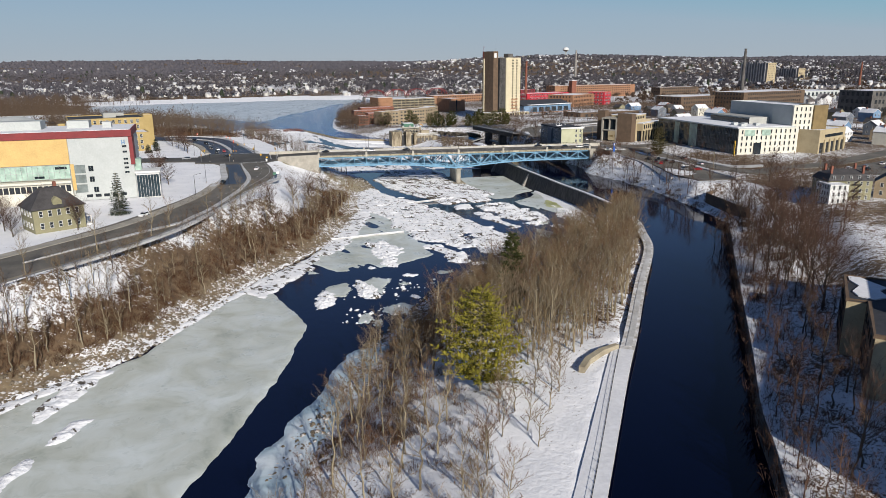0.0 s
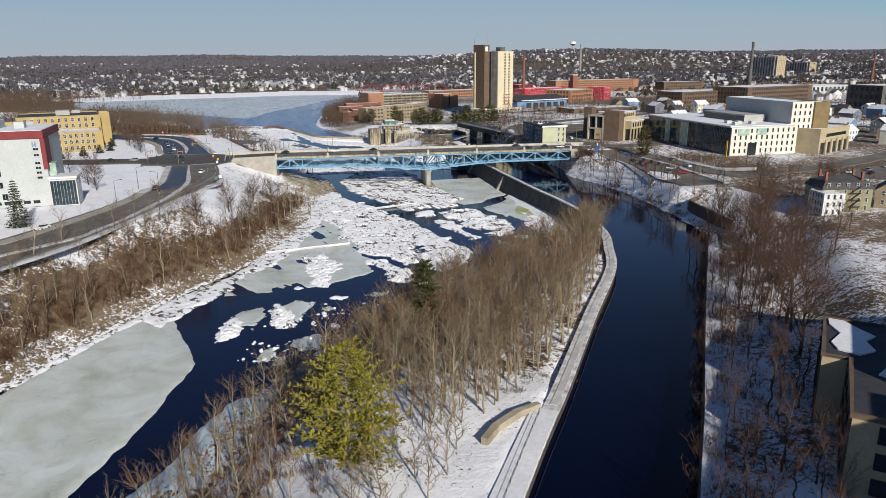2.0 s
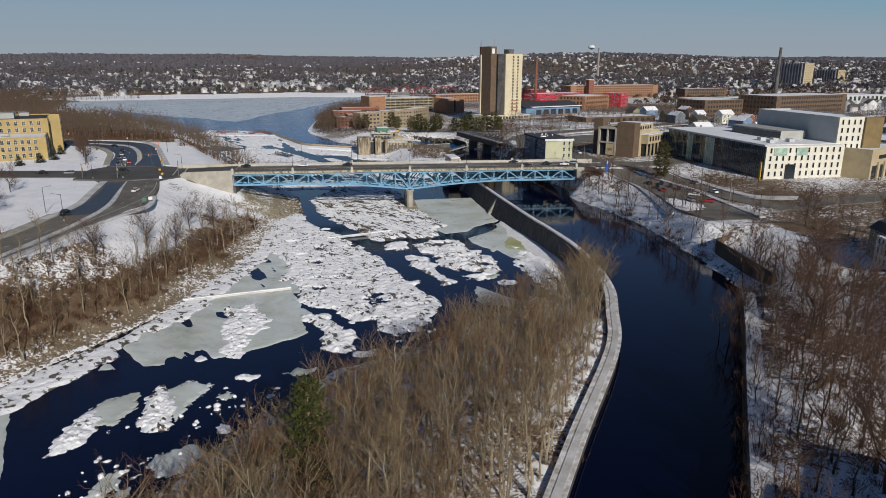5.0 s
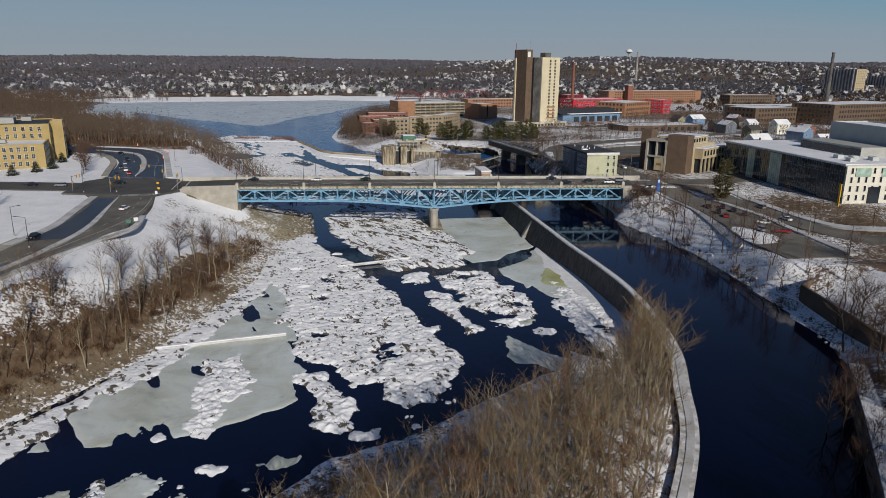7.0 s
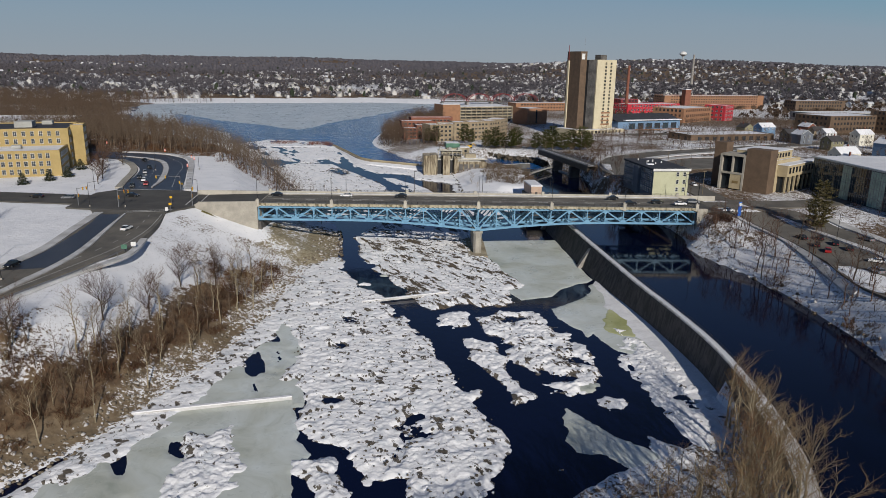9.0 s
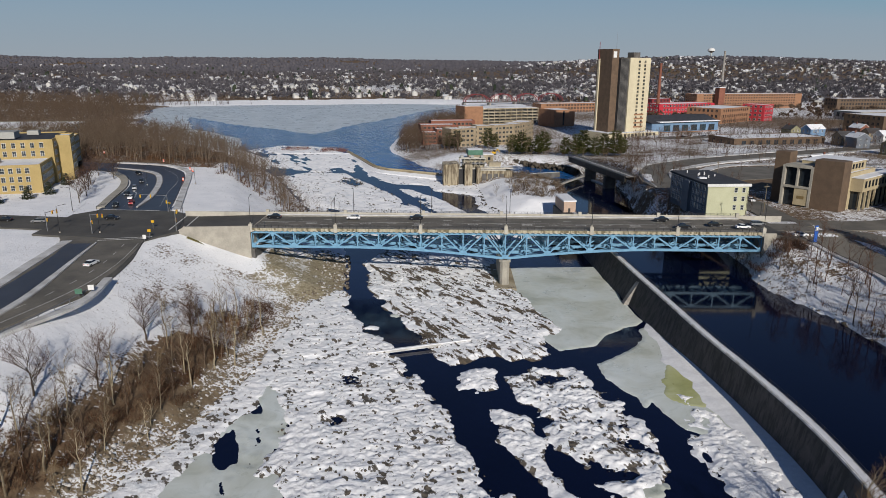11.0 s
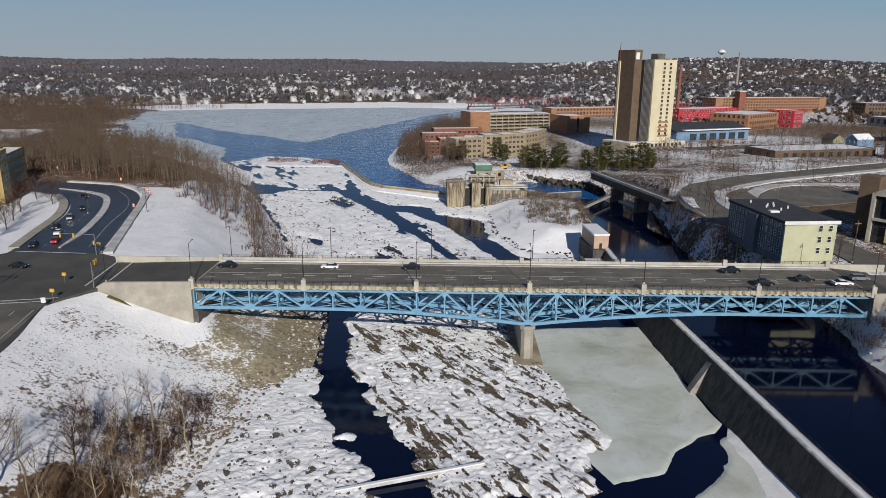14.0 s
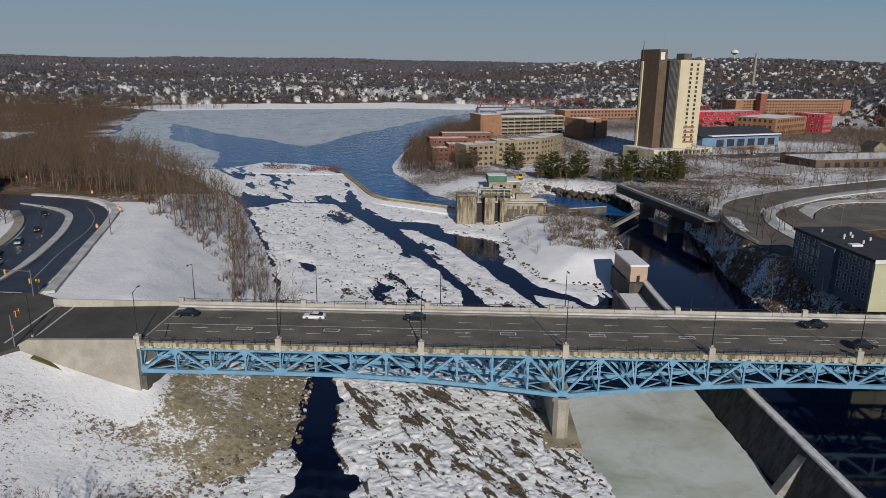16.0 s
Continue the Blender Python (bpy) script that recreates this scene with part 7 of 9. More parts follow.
for k in range(5):
    w = part("dormer_window", mw, None, mans)
    w.matrix_basis = Matrix.Translation((5.5 + k * 4.2, 6.1, 11.1))
for x, y in ((5.5, 9), (21, 8.6), (7, 17), (22, 17)):
    part("chimney", Geo().soft_box(x - 0.5, x + 0.5, y - 0.5, y + 0.5, 12.5, 17.6, 0.06), brick, mans)
for k in range(3):
    z = 2.6 + k * 3.0
    part("landing", Geo().box(14.5, 19.5, 4.8, 5.98, z, z + 0.15), dark_metal, mans, "dark iron fire escape landing")
    part("stair", Geo().beam((15, 5.2, z + 0.1), (19, 5.2, z + 3.1), 0.7, 0.15), dark_metal, mans, "dark iron fire escape stair")
    part("rail", Geo().beam((14.5, 4.85, z + 1.1), (19.5, 4.85, z + 1.1), 0.06, 0.06).beam((14.5, 4.85, z + 0.6), (19.5, 4.85, z + 0.6), 0.04, 0.04), dark_metal, mans, "dark iron fire escape rail")
wing_h = thing("white_wing", "white clapboard three-storey wing with flat snowy roof", "house", pose(203, 230, 17.0, 0, 0, -10))
wing_h.scale = (0.82, 0.82, 0.82)
flat_block(wing_h, [(0, -1), (9, -1), (9, 5.96), (2.98, 5.96), (2.98, 11), (0, 11)], -3, 9.6, house_white, snow, 0.3)
put_windows(wing_h, (0, 11), (0, -1), 0, 9.6, 5, 3, mw)
put_windows(wing_h, (0, -1), (9, -1), 0, 9.6, 3, 3, mw)

# ---- trees and brush ----
def rand_dir(r, up):
    a = r.uniform(0, math.tau)
    return Vector((math.cos(a), math.sin(a), up)).normalized()


def bare_tree_meshes(seed, height, spread, limbs, sub, twig, first=0.35, r0=None, twig_mat=None, thick=1.0, bark_mat=None):
    """A leafless tree: one mesh of a bent trunk and rising limbs, one of branches and twigs in a rounded crown."""
    r = random.Random(seed)
    trunk, crown = Geo(), Geo()
    base = r0 or height * 0.0145
    n = 7
    pts = [Vector((0, 0, -0.8))]
    lean = Vector((r.uniform(-0.07, 0.07), r.uniform(-0.07, 0.07), 0))
    for i in range(1, n + 1):
        w = 0.02 * height
        pts.append(Vector((lean.x * height * i / n + r.uniform(-w, w), lean.y * height * i / n + r.uniform(-w, w), height * 0.86 * i / n)))
    rad = lambda t: base * (1 - 0.88 * t) + 0.015
    for i in range(n):
        trunk.tube(pts[i], pts[i + 1], rad(i / n), rad((i + 1) / n), 5, caps=False)
    for k in range(limbs):
        q = (k + r.random() * 0.9) / limbs
        t = first + (0.98 - first) * q
        i = min(n - 1, int(t * n))
        p = pts[i].lerp(pts[i + 1], t * n - i)
        out = rand_dir(r, 0)
        ln = spread * r.uniform(0.7, 1.2) * (0.5 + 0.62 * math.sin(math.pi * (0.12 + 0.72 * q)))
        rise = r.uniform(0.55, 1.05) + 0.7 * q
        way, at, rr = (out + Vector((0, 0, rise))).normalized(), p, rad(t) * 0.5 + 0.02
        bones = []
        for g in range(3):
            nxt = at + way * ln / 3
            trunk.tube(at, nxt, rr, max(0.02, rr * 0.68), 4, caps=False)
            bones.append((at, nxt, way))
            at, rr = nxt, max(0.02, rr * 0.68)
            way = (way + Vector((r.uniform(-0.35, 0.35), r.uniform(-0.35, 0.35), r.uniform(-0.05, 0.4)))).normalized()
        for j in range(sub):
            f = 0.22 + 0.78 * (j + r.random()) / sub
            a, b, d = bones[min(2, int(f * 3))]
            c = a.lerp(b, f * 3 - min(2, int(f * 3)))
            d2 = (d * 0.75 + rand_dir(r, r.uniform(-0.1, 0.7)) * 0.85).normalized()
            l2 = ln * r.uniform(0.28, 0.5)
            m2 = c + d2 * l2 * 0.5
            e2 = m2 + (d2 + Vector((r.uniform(-0.3, 0.3), r.uniform(-0.3, 0.3), 0.3))).normalized() * l2 * 0.5
            crown.tube(c, m2, 0.036 * thick, 0.024 * thick, 3, caps=False)
            crown.tube(m2, e2, 0.024 * thick, 0, 3)
            for m in range(twig):
                g = 0.15 + 0.85 * (m + r.random()) / twig
                q3 = c.lerp(m2, g * 2) if g < 0.5 else m2.lerp(e2, g * 2 - 1)
                d3 = (d2 * 0.55 + rand_dir(r, r.uniform(-0.3, 0.9)) * 0.8).normalized()
                crown.tube(q3, q3 + d3 * l2 * r.uniform(0.3, 0.6), 0.016 * thick, 0, 3)
    return trunk.mesh("trunk", bark_mat or bark), crown.mesh("crown", twig_mat or twigs)


def brush_points(r, stems, h, wide):
    g = Geo()
    for k in range(stems):
        a, d = r.uniform(0, math.tau), wide * r.random() ** 0.6 * 0.5
        p = Vector((math.cos(a) * d, math.sin(a) * d, -0.2))
        e = p + (Vector((math.cos(a), math.sin(a), 0)) * r.uniform(0.1, 0.7) + Vector((r.uniform(-0.3, 0.3), r.uniform(-0.3, 0.3), 1))).normalized() * h * r.uniform(0.5, 1.1)
        g.tube(p, e, 0.06, 0, 3)
        for m in range(2):
            q = p.lerp(e, r.uniform(0.35, 0.85))
            g.tube(q, q + rand_dir(r, r.uniform(0.3, 1.2)) * h * r.uniform(0.2, 0.45), 0.036, 0, 3)
    return np.array(g.v), np.array(g.f)


def conifer_meshes(seed, height, wide, tiers, pine=False, mat=None):
    """An evergreen: trunk, and whorls of drooping boughs set with needle tufts."""
    r = random.Random(seed)
    trunk, crown = Geo(), Geo()
    trunk.tube((0, 0, -0.8), (0, 0, height * 0.97), height * 0.014, 0.03, 7)
    low = 0.1 if pine else 0.05
    for t in range(tiers):
        z = height * (low + (0.97 - low) * t / tiers)
        f = 1 - t / tiers
        reach = wide * (f ** 0.42 * min(1, 0.55 + t * 0.1) * r.uniform(0.62, 1.15) if pine else f ** 0.85) + 0.35
        n = 9 if pine else 10
        for k in range(n):
            a = k * math.tau / n + r.uniform(-0.3, 0.3) + t * 0.7
            ln = reach * r.uniform(0.7, 1.12)
            d = Vector((math.cos(a), math.sin(a), r.uniform(0.0, 0.55) if pine else r.uniform(-0.35, 0.0)))
            p = Vector((0, 0, z))
            e = p + d * ln
            trunk.tube(p, e, 0.05, 0.015, 3, caps=False)
            m = 7 if pine else 6
            for j in range(m):
                c = p.lerp(e, 0.3 + 0.7 * (j + r.random() * 0.5) / m)
                for q in range(4 if pine else 3):
                    dd = (d * 0.7 + rand_dir(r, r.uniform(-0.2, 0.9) if pine else r.uniform(-0.7, 0.3))).normalized()
                    s = (0.9 if pine else 0.65) * r.uniform(0.7, 1.3) * (0.5 + 0.5 * f)
                    side = dd.cross(Vector((0, 0, 1))).normalized() * s * 0.26
                    up = Vector((0, 0, s * 0.14))
                    crown.add([c, c + dd * s * 0.6 + side, c + dd * s * 1.2, c + dd * s * 0.6 - side, c + dd * s * 0.6 + up], [(0, 1, 4), (1, 2, 4), (2, 3, 4), (3, 0, 4)])
    return trunk.mesh("trunk", bark), crown.mesh("crown", mat or (needles if pine else dark_needles))


def tree_thing(name, label, category, meshes, m, group=""):
    root = thing(name, label, category, m, group)
    part("trunk", meshes[0], None, root)
    part("crown", meshes[1], None, root)
    return root


TALL = [bare_tree_meshes(100 + k, 16 + k % 3 * 1.5, 5.2, 12, 6, 6, 0.46) for k in range(8)]
SLIM = [bare_tree_meshes(200 + k, 14 + k % 3, 3.8, 10, 6, 6, 0.44) for k in range(6)]
YOUNG = [bare_tree_meshes(300 + k, 7.5 + k % 2, 3.4, 11, 5, 6, 0.14, 0.1) for k in range(4)]
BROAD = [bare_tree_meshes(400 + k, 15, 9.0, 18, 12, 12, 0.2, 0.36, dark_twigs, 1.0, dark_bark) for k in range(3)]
# Dark brown trees; the dark bark and twigs also stand for the quay's shade.
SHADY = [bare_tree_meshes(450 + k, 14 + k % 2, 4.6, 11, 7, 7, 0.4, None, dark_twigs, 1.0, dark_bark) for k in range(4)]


def scatter(count, box, ok, gap, seed):
    """Points in a box where ok(x, y) holds, no closer than gap."""
    r = random.Random(seed)
    kept, cells = [], {}
    for _ in range(count * 25):
        if len(kept) >= count:
            break
        x, y = r.uniform(box[0], box[1]), r.uniform(box[2], box[3])
        c = (int(x // gap), int(y // gap))
        if any(math.dist((x, y), p) < gap for i in (-1, 0, 1) for j in (-1, 0, 1) for p in cells.get((c[0] + i, c[1] + j), ())):
            continue
        if not ok(x, y):
            continue
        cells.setdefault(c, []).append((x, y))
        kept.append((x, y))
    return kept


def heights(pts):
    return land(np.array([p[0] for p in pts]), np.array([p[1] for p in pts])) if pts else []


def plant(name, label, category, protos, pts, group, lo=0.8, hi=1.2, seed=1):
    r = random.Random(seed)
    first = {}
    for (x, y), z in zip(pts, heights(pts)):
        k = r.randrange(len(protos))
        s = r.uniform(lo, hi)
        m = pose(x, y, z, r.uniform(-3, 3), r.uniform(-3, 3), r.uniform(0, 360))
        if k not in first:
            t = tree_thing(name, label, category, protos[k], m, group)
            first[k] = t
        else:
            t = copy_thing(first[k], m)
        t.scale = (s, s, s * r.uniform(0.9, 1.12))


def mask_fn(poly):
    return lambda x, y: bool(inside(np.array([x]), np.array([y]), poly)[0])


# the wooded spit
FRINGE = [(131, 274), (122, 262), (108, 252), (96, 244), (86, 233), (72, 222), (57, 212), (47, 196), (38, 180), (30, 164), (30, 156), (39, 168), (48, 182), (60, 189), (76, 203), (88, 214), (98, 229), (114, 236), (128, 258)]
WOOD = [(133, 278), (128, 258), (114, 236), (98, 229), (88, 214), (76, 203), (60, 189), (48, 182), (39, 168), (30, 156), (26, 152), (34, 150), (46, 148), (58, 146), (72, 148), (84, 162), (102, 192), (118, 222), (128, 247), (135, 272)]
plant("bare_tree", "tall leafless tree with grey-brown twigs in snow", "tree", TALL, scatter(210, (0, 140, 110, 290), mask_fn(WOOD), 3.3, 11), "trees on the river spit", 0.75, 1.05, 1)
plant("slim_tree", "slim leafless tree crowded among others", "tree", SLIM, scatter(160, (0, 140, 110, 290), mask_fn(WOOD), 3.0, 12), "trees on the river spit", 0.75, 1.1, 2)
plant("slim_tree", "low leafless tree at the river edge of the spit", "tree", SLIM, scatter(70, (0, 140, 110, 290), mask_fn(FRINGE), 3.2, 18), "trees on the river spit", 0.4, 0.62, 12)
PATH_SIDE = [(14, 74), (27, 100), (34, 116), (42, 131), (50, 137), (60, 136), (52, 122), (46, 112), (40, 103), (33, 90), (24, 70)]
plant("young_tree", "small leafless tree throwing long shadows on snow", "tree", YOUNG, scatter(34, (-10, 55, 40, 135), mask_fn(PATH_SIDE), 4.6, 13), "young trees beside the snowy path", 0.8, 1.25, 3)
NEAR_TIP = [(-18, 66), (-2, 100), (4, 120), (14, 142), (22, 150), (28, 128), (26, 112), (16, 92), (4, 66), (-8, 50)]
plant("bare_tree", "tall leafless tree on the tip of the spit", "tree", TALL, scatter(46, (-20, 30, 45, 152), mask_fn(NEAR_TIP), 4.2, 14), "trees on the river spit", 0.6, 0.85, 4)
SPIT_FRONT = [(38, 152), (50, 153), (64, 154), (72, 150), (66, 141), (59, 134), (48, 129), (41, 132)]
plant("bare_tree", "tall leafless tree on open snow of the spit", "tree", TALL, scatter(26, (36, 74, 126, 156), mask_fn(SPIT_FRONT), 3.4, 34), "trees on the river spit", 0.72, 1.02, 14)
PINE = conifer_meshes(7, 22, 10.4, 26, True)
tree_thing("pine_tree", "yellow-green white pine standing among bare trees", "tree", PINE, pose(33, 122, float(land(33, 122))))
tree_thing("pine_tree", "slender pine half hidden by bare trees", "tree", conifer_meshes(8, 23, 4.2, 20, True, inn_needles), pose(52, 163, float(land(52, 163))))
tree_thing("spruce_tree", "dark green spruce beside the white building", "tree", conifer_meshes(9, 17, 4.2, 19), pose(-68, 270, 18.0))
FIR = conifer_meshes(10, 8.5, 2.6, 11)
PINES = [conifer_meshes(20 + k, 14, 6.5, 14, True, inn_needles) for k in range(2)]
for x, y in ((-97, 470), (-103, 459), (-112, 448), (-94, 481), (-99, 505), (-104, 520), (-108, 534), (-112, 545), (-118, 438)):
    tree_thing("yew_bush", "dark clipped evergreen beside the yellow school", "bush", FIR, pose(x, y, 18, 0, 0, x * 7) @ Matrix.Diagonal((1.0, 1.0, 0.7, 1)), "evergreens beside the school")
for k, (x, y) in enumerate(((82, 720), (88, 716), (112, 716), (117, 711), (126, 676), (132, 672), (138, 678), (144, 673), (149, 679), (161, 662), (168, 658), (174, 664), (181, 660), (188, 663), (195, 659), (201, 664))):
    tree_thing("pine_tree", "rounded dark green pine near the brick inn", "tree", PINES[k % 2], pose(x, y, float(land(x, y)), 0, 0, k * 50) @ Matrix.Scale((0.85, 1.0, 1.15)[k % 3] * (1.12 if x > 155 else 1.0), 4), "pines round the inn")

# brushy left bank
for k, (x, y, q) in enumerate(((6.5, 363, 0.62), (9, 358, 0.55), (12.5, 366, 0.72), (14.5, 361, 0.6), (17.5, 358, 0.5), (12, 372, 0.4), (20.5, 364, 0.42))):
    tree_thing("slim_tree", "slender leafless tree among dead brush on the snow slope", "tree", SLIM[k % len(SLIM)], pose(x, y, float(land(x, y)), 0, 0, k * 57) @ Matrix.Scale(q, 4), "trees on the river bank")
slope_ok = lambda x, y: 4 < float(-signed(np.array([x]), np.array([y]), RIVER)[0]) < (30 if y < 290 else 19) and not (x > 8 and y > 370)
plant("slim_tree", "leafless tree on the snowy river bank", "tree", SLIM, scatter(100, (-100, 30, 130, 395), slope_ok, 4.2, 15), "trees on the river bank", 0.55, 0.95, 5)
plant("young_tree", "small leafless tree on the snowy river bank", "tree", YOUNG, scatter(90, (-100, 32, 130, 400), slope_ok, 4.0, 16), "trees on the river bank", 0.55, 1.05, 6)
for k, (x, y) in enumerate(((-5.2, 308.4), (-14.2, 286.4), (9, 352), (2, 318), (1.8, 342.4))):
    tree_thing("bare_tree", "spreading leafless tree on the snow slope", "tree", BROAD[k % 3], pose(x, y, float(land(x, y)), 0, 0, k * 70) @ Matrix.Scale(0.62, 4), "trees on the river bank")
UPWOOD = [(-46, 548), (-36, 530), (-22, 520), (-10, 512), (-2, 496), (8, 474), (16, 456), (30, 450), (32, 460), (21, 480), (-4, 548), (-34, 622), (-60, 668), (-95, 702), (-150, 755), (-185, 778), (-205, 812), (-260, 800), (-220, 650), (-160, 600), (-110, 586), (-76, 574), (-58, 562)]
for k, (x, y) in enumerate(((-72, 462), (-76, 476), (-82, 490), (-88, 505), (-84, 520), (-96, 530), (-75, 380), (-90, 392), (-104, 372), (-70, 352), (-120, 400), (-62, 336), (-100, 250), (-94, 240), (-106, 262), (-76, 246), (-92, 262))):
    tree_thing("street_tree", "leafless street tree on a snowy lawn", "tree", BROAD[k % 3], pose(x, y, 18.0, 0, 0, k * 50) @ Matrix.Scale(0.6, 4), "street trees")

# canal's town side
right_ok = lambda x, y: 1.5 < float(-signed(np.array([x]), np.array([y]), CANAL)[0]) < 22 and x > 150 and not (400 < y < 442)
plant("canal_tree", "leafless tree on the snowy canal bank", "tree", SHADY, scatter(40, (150, 212, 240, 560), right_ok, 5.5, 19), "trees on the canal bank", 0.5, 0.95, 9)
QUAY_WOOD = [(150, 228), (172, 244), (196, 250), (200, 232), (178, 206), (158, 182), (140, 160), (124, 140), (112, 132), (100, 116), (88, 98), (80, 84), (74, 70), (84, 70), (96, 92), (112, 118), (122, 138), (126, 150), (118, 152), (136, 180)]
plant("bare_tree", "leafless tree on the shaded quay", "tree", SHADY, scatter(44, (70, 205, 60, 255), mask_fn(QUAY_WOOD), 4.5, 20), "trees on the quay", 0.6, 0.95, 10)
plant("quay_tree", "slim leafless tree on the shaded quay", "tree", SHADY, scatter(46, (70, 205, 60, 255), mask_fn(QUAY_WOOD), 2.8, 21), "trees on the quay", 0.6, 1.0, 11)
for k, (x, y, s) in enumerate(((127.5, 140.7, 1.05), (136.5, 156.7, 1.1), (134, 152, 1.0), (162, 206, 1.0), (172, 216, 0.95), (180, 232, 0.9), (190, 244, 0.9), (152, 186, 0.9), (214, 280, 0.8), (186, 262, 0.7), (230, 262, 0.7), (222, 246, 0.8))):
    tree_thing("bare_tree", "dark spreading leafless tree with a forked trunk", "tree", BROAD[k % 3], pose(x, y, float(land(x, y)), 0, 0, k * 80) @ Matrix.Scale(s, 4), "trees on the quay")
larch_needles = foliage_material("thin_brown_needles", [(0.0, (0.06, 0.052, 0.02)), (0.5, (0.10, 0.085, 0.036)), (1.0, (0.15, 0.125, 0.06))])
tree_thing("larch_tree", "brown half-bare conifer beside the canal street", "tree", conifer_meshes(31, 19, 6.5, 17, True, larch_needles), pose(214.3, 386, float(land(214.3, 386))))
GATE_W = [(90, 690), (60, 700), (45, 720), (42, 760), (42, 830), (52, 900), (80, 980), (120, 1000), (100, 900), (62, 800), (60, 745), (66, 715), (92, 705)]
plant("slim_tree", "leafless sapling on the snowy gate bank", "tree", YOUNG, scatter(45, (100, 180, 520, 690), lambda x, y: float(-signed(np.array([x]), np.array([y]), CANAL)[0]) > 1 and float(-signed(np.array([x]), np.array([y]), RIVER)[0]) > 2 and x < 178 and not (84 < x < 130 and 575 < y < 640), 4.5, 24), "saplings by the canal gate", 0.5, 0.9, 14)


def stuff(name, label, category, verts, faces, mat):
    me = bpy.data.meshes.new(name)
    me.vertices.add(len(verts))
    me.vertices.foreach_set("co", verts.astype(np.float32).ravel())
    me.loops.add(faces.size)
    me.loops.foreach_set("vertex_index", faces.astype(np.int32).ravel())
    me.polygons.add(len(faces))
    k = faces.shape[1]
    me.polygons.foreach_set("loop_start", np.arange(0, faces.size, k, dtype=np.int32))
    me.materials.append(mat)
    me.update(calc_edges=True)
    return tagged(new(name, me), label, category, kind="stuff")


def repeat(protos, pts, zs, lo, hi, seed, flat=0.0):
    """Many turned and scaled copies of point sets, joined."""
    r = np.random.default_rng(seed)
    vs, fs, n = [], [], 0
    for (x, y), z in zip(pts, zs):
        v, f = protos[int(r.integers(len(protos)))]
        a, s = r.uniform(0, math.tau), r.uniform(lo, hi)
        c, sn = math.cos(a) * s, math.sin(a) * s
        vs.append(np.stack([v[:, 0] * c - v[:, 1] * sn + x, v[:, 0] * sn + v[:, 1] * c + y, v[:, 2] * s * r.uniform(1 - flat, 1 + flat) + z], -1))
        fs.append(f + n)
        n += len(v)
    return np.concatenate(vs), np.concatenate(fs)


pr = random.Random(5)
BRUSH = [brush_points(pr, 17, 2.4, 3.0) for _ in range(6)]


def cloud(box, count, keep, seed):
    r = np.random.default_rng(seed)
    x, y = r.uniform(box[0], box[1], count * 6), r.uniform(box[2], box[3], count * 6)
    k = keep(x, y)
    return list(zip(x[k][:count], y[k][:count]))


pts = cloud((-110, 40, 110, 402), 2800, lambda x, y: (lambda d: (d > 6) & (d < 30) & (vnoise(x / 13, y / 13, 3) * 0.75 + 0.25 * vnoise(x / 4, y / 4, 13) < np.where(y > 290, 0.08, 0.27) + 0.8 * np.exp(-((d - 13) / np.where(y > 290, 5.5, 7.0)) ** 2)) & (x < 34) & (x > -120) & ~((x > 6) & (y > 385)))(-signed(x, y, RIVER)), 3)
stuff("brush", "dense brown leafless brush on the river bank", "brush", *repeat(BRUSH, pts, heights(pts), 0.4, 1.0, 1), brush_mat)
pts = cloud((2, 24, 352, 374), 120, lambda x, y: np.hypot((x - 11) * 0.8, y - 361) < 4 + 7 * vnoise(x / 4, y / 4, 33), 41)
stuff("brush", "dead brown brush round the slope trees", "brush", *repeat(BRUSH, pts, heights(pts), 0.35, 0.8, 42), brush_mat)
pts = cloud((-10, 140, 60, 292), 800, lambda x, y: inside(x, y, SPIT) & (-signed(x, y, RIVER) > 6) & ~((x > 30) & (y < 140)), 4)
stuff("brush", "thin undergrowth beneath the trees on the spit", "brush", *repeat(BRUSH, pts, heights(pts), 0.4, 1.0, 2), brush_mat)
pts = cloud((70, 215, 60, 560), 900, lambda x, y: (lambda c: (c > 0.5) & (c < np.where(y > 250, 5, 18)) & (x > 70))(-signed(x, y, CANAL)) & ~inside(x, y, SPIT) & ~((y > 395) & (y < 445)) & (-signed(x, y, RIVER) > 30), 5)
stuff("brush", "tangled brush hanging over the canal bank", "brush", *repeat(BRUSH, pts, heights(pts), 0.5, 1.2, 3), brush_mat)
pts = cloud((-250, 45, 440, 820), 1100, lambda x, y: inside(x, y, UPWOOD), 6)
stuff("brush", "brown undergrowth in the wood above the bridge", "brush", *repeat(BRUSH, pts, heights(pts), 0.6, 1.4, 4), brush_mat)
EDGE = [(2, 112), (10, 140), (18, 162), (30, 180), (44, 204), (58, 224), (74, 233), (88, 244), (106, 256), (122, 266), (126, 258), (108, 244), (92, 232), (76, 218), (60, 206), (48, 192), (36, 172), (28, 156), (20, 134), (12, 110)]
pts = cloud((0, 130, 108, 268), 420, lambda x, y: inside(x, y, EDGE) & (vnoise(x / 9, y / 9, 5) > 0.35) & (y < 232) & (y > 168), 46)
stuff("brush", "tall reddish-brown thicket along the river edge of the spit", "brush", *repeat(BRUSH, pts, heights(pts), 0.6, 1.4, 46), brush_mat)
pts = cloud((174, 190, 396, 409), 70, lambda x, y: -signed(x, y, CANAL) > 1, 62)
stuff("brush", "dark brush hiding the end of the bridge", "brush", *repeat(BRUSH, pts, heights(pts), 0.6, 1.3, 62), dark_twigs)
rq = random.Random(61)
pts = [(x + rq.uniform(-1.2, 2.6), y + rq.uniform(-2, 1.6)) for x, y in q_hi for _ in range(3) if y > 60]
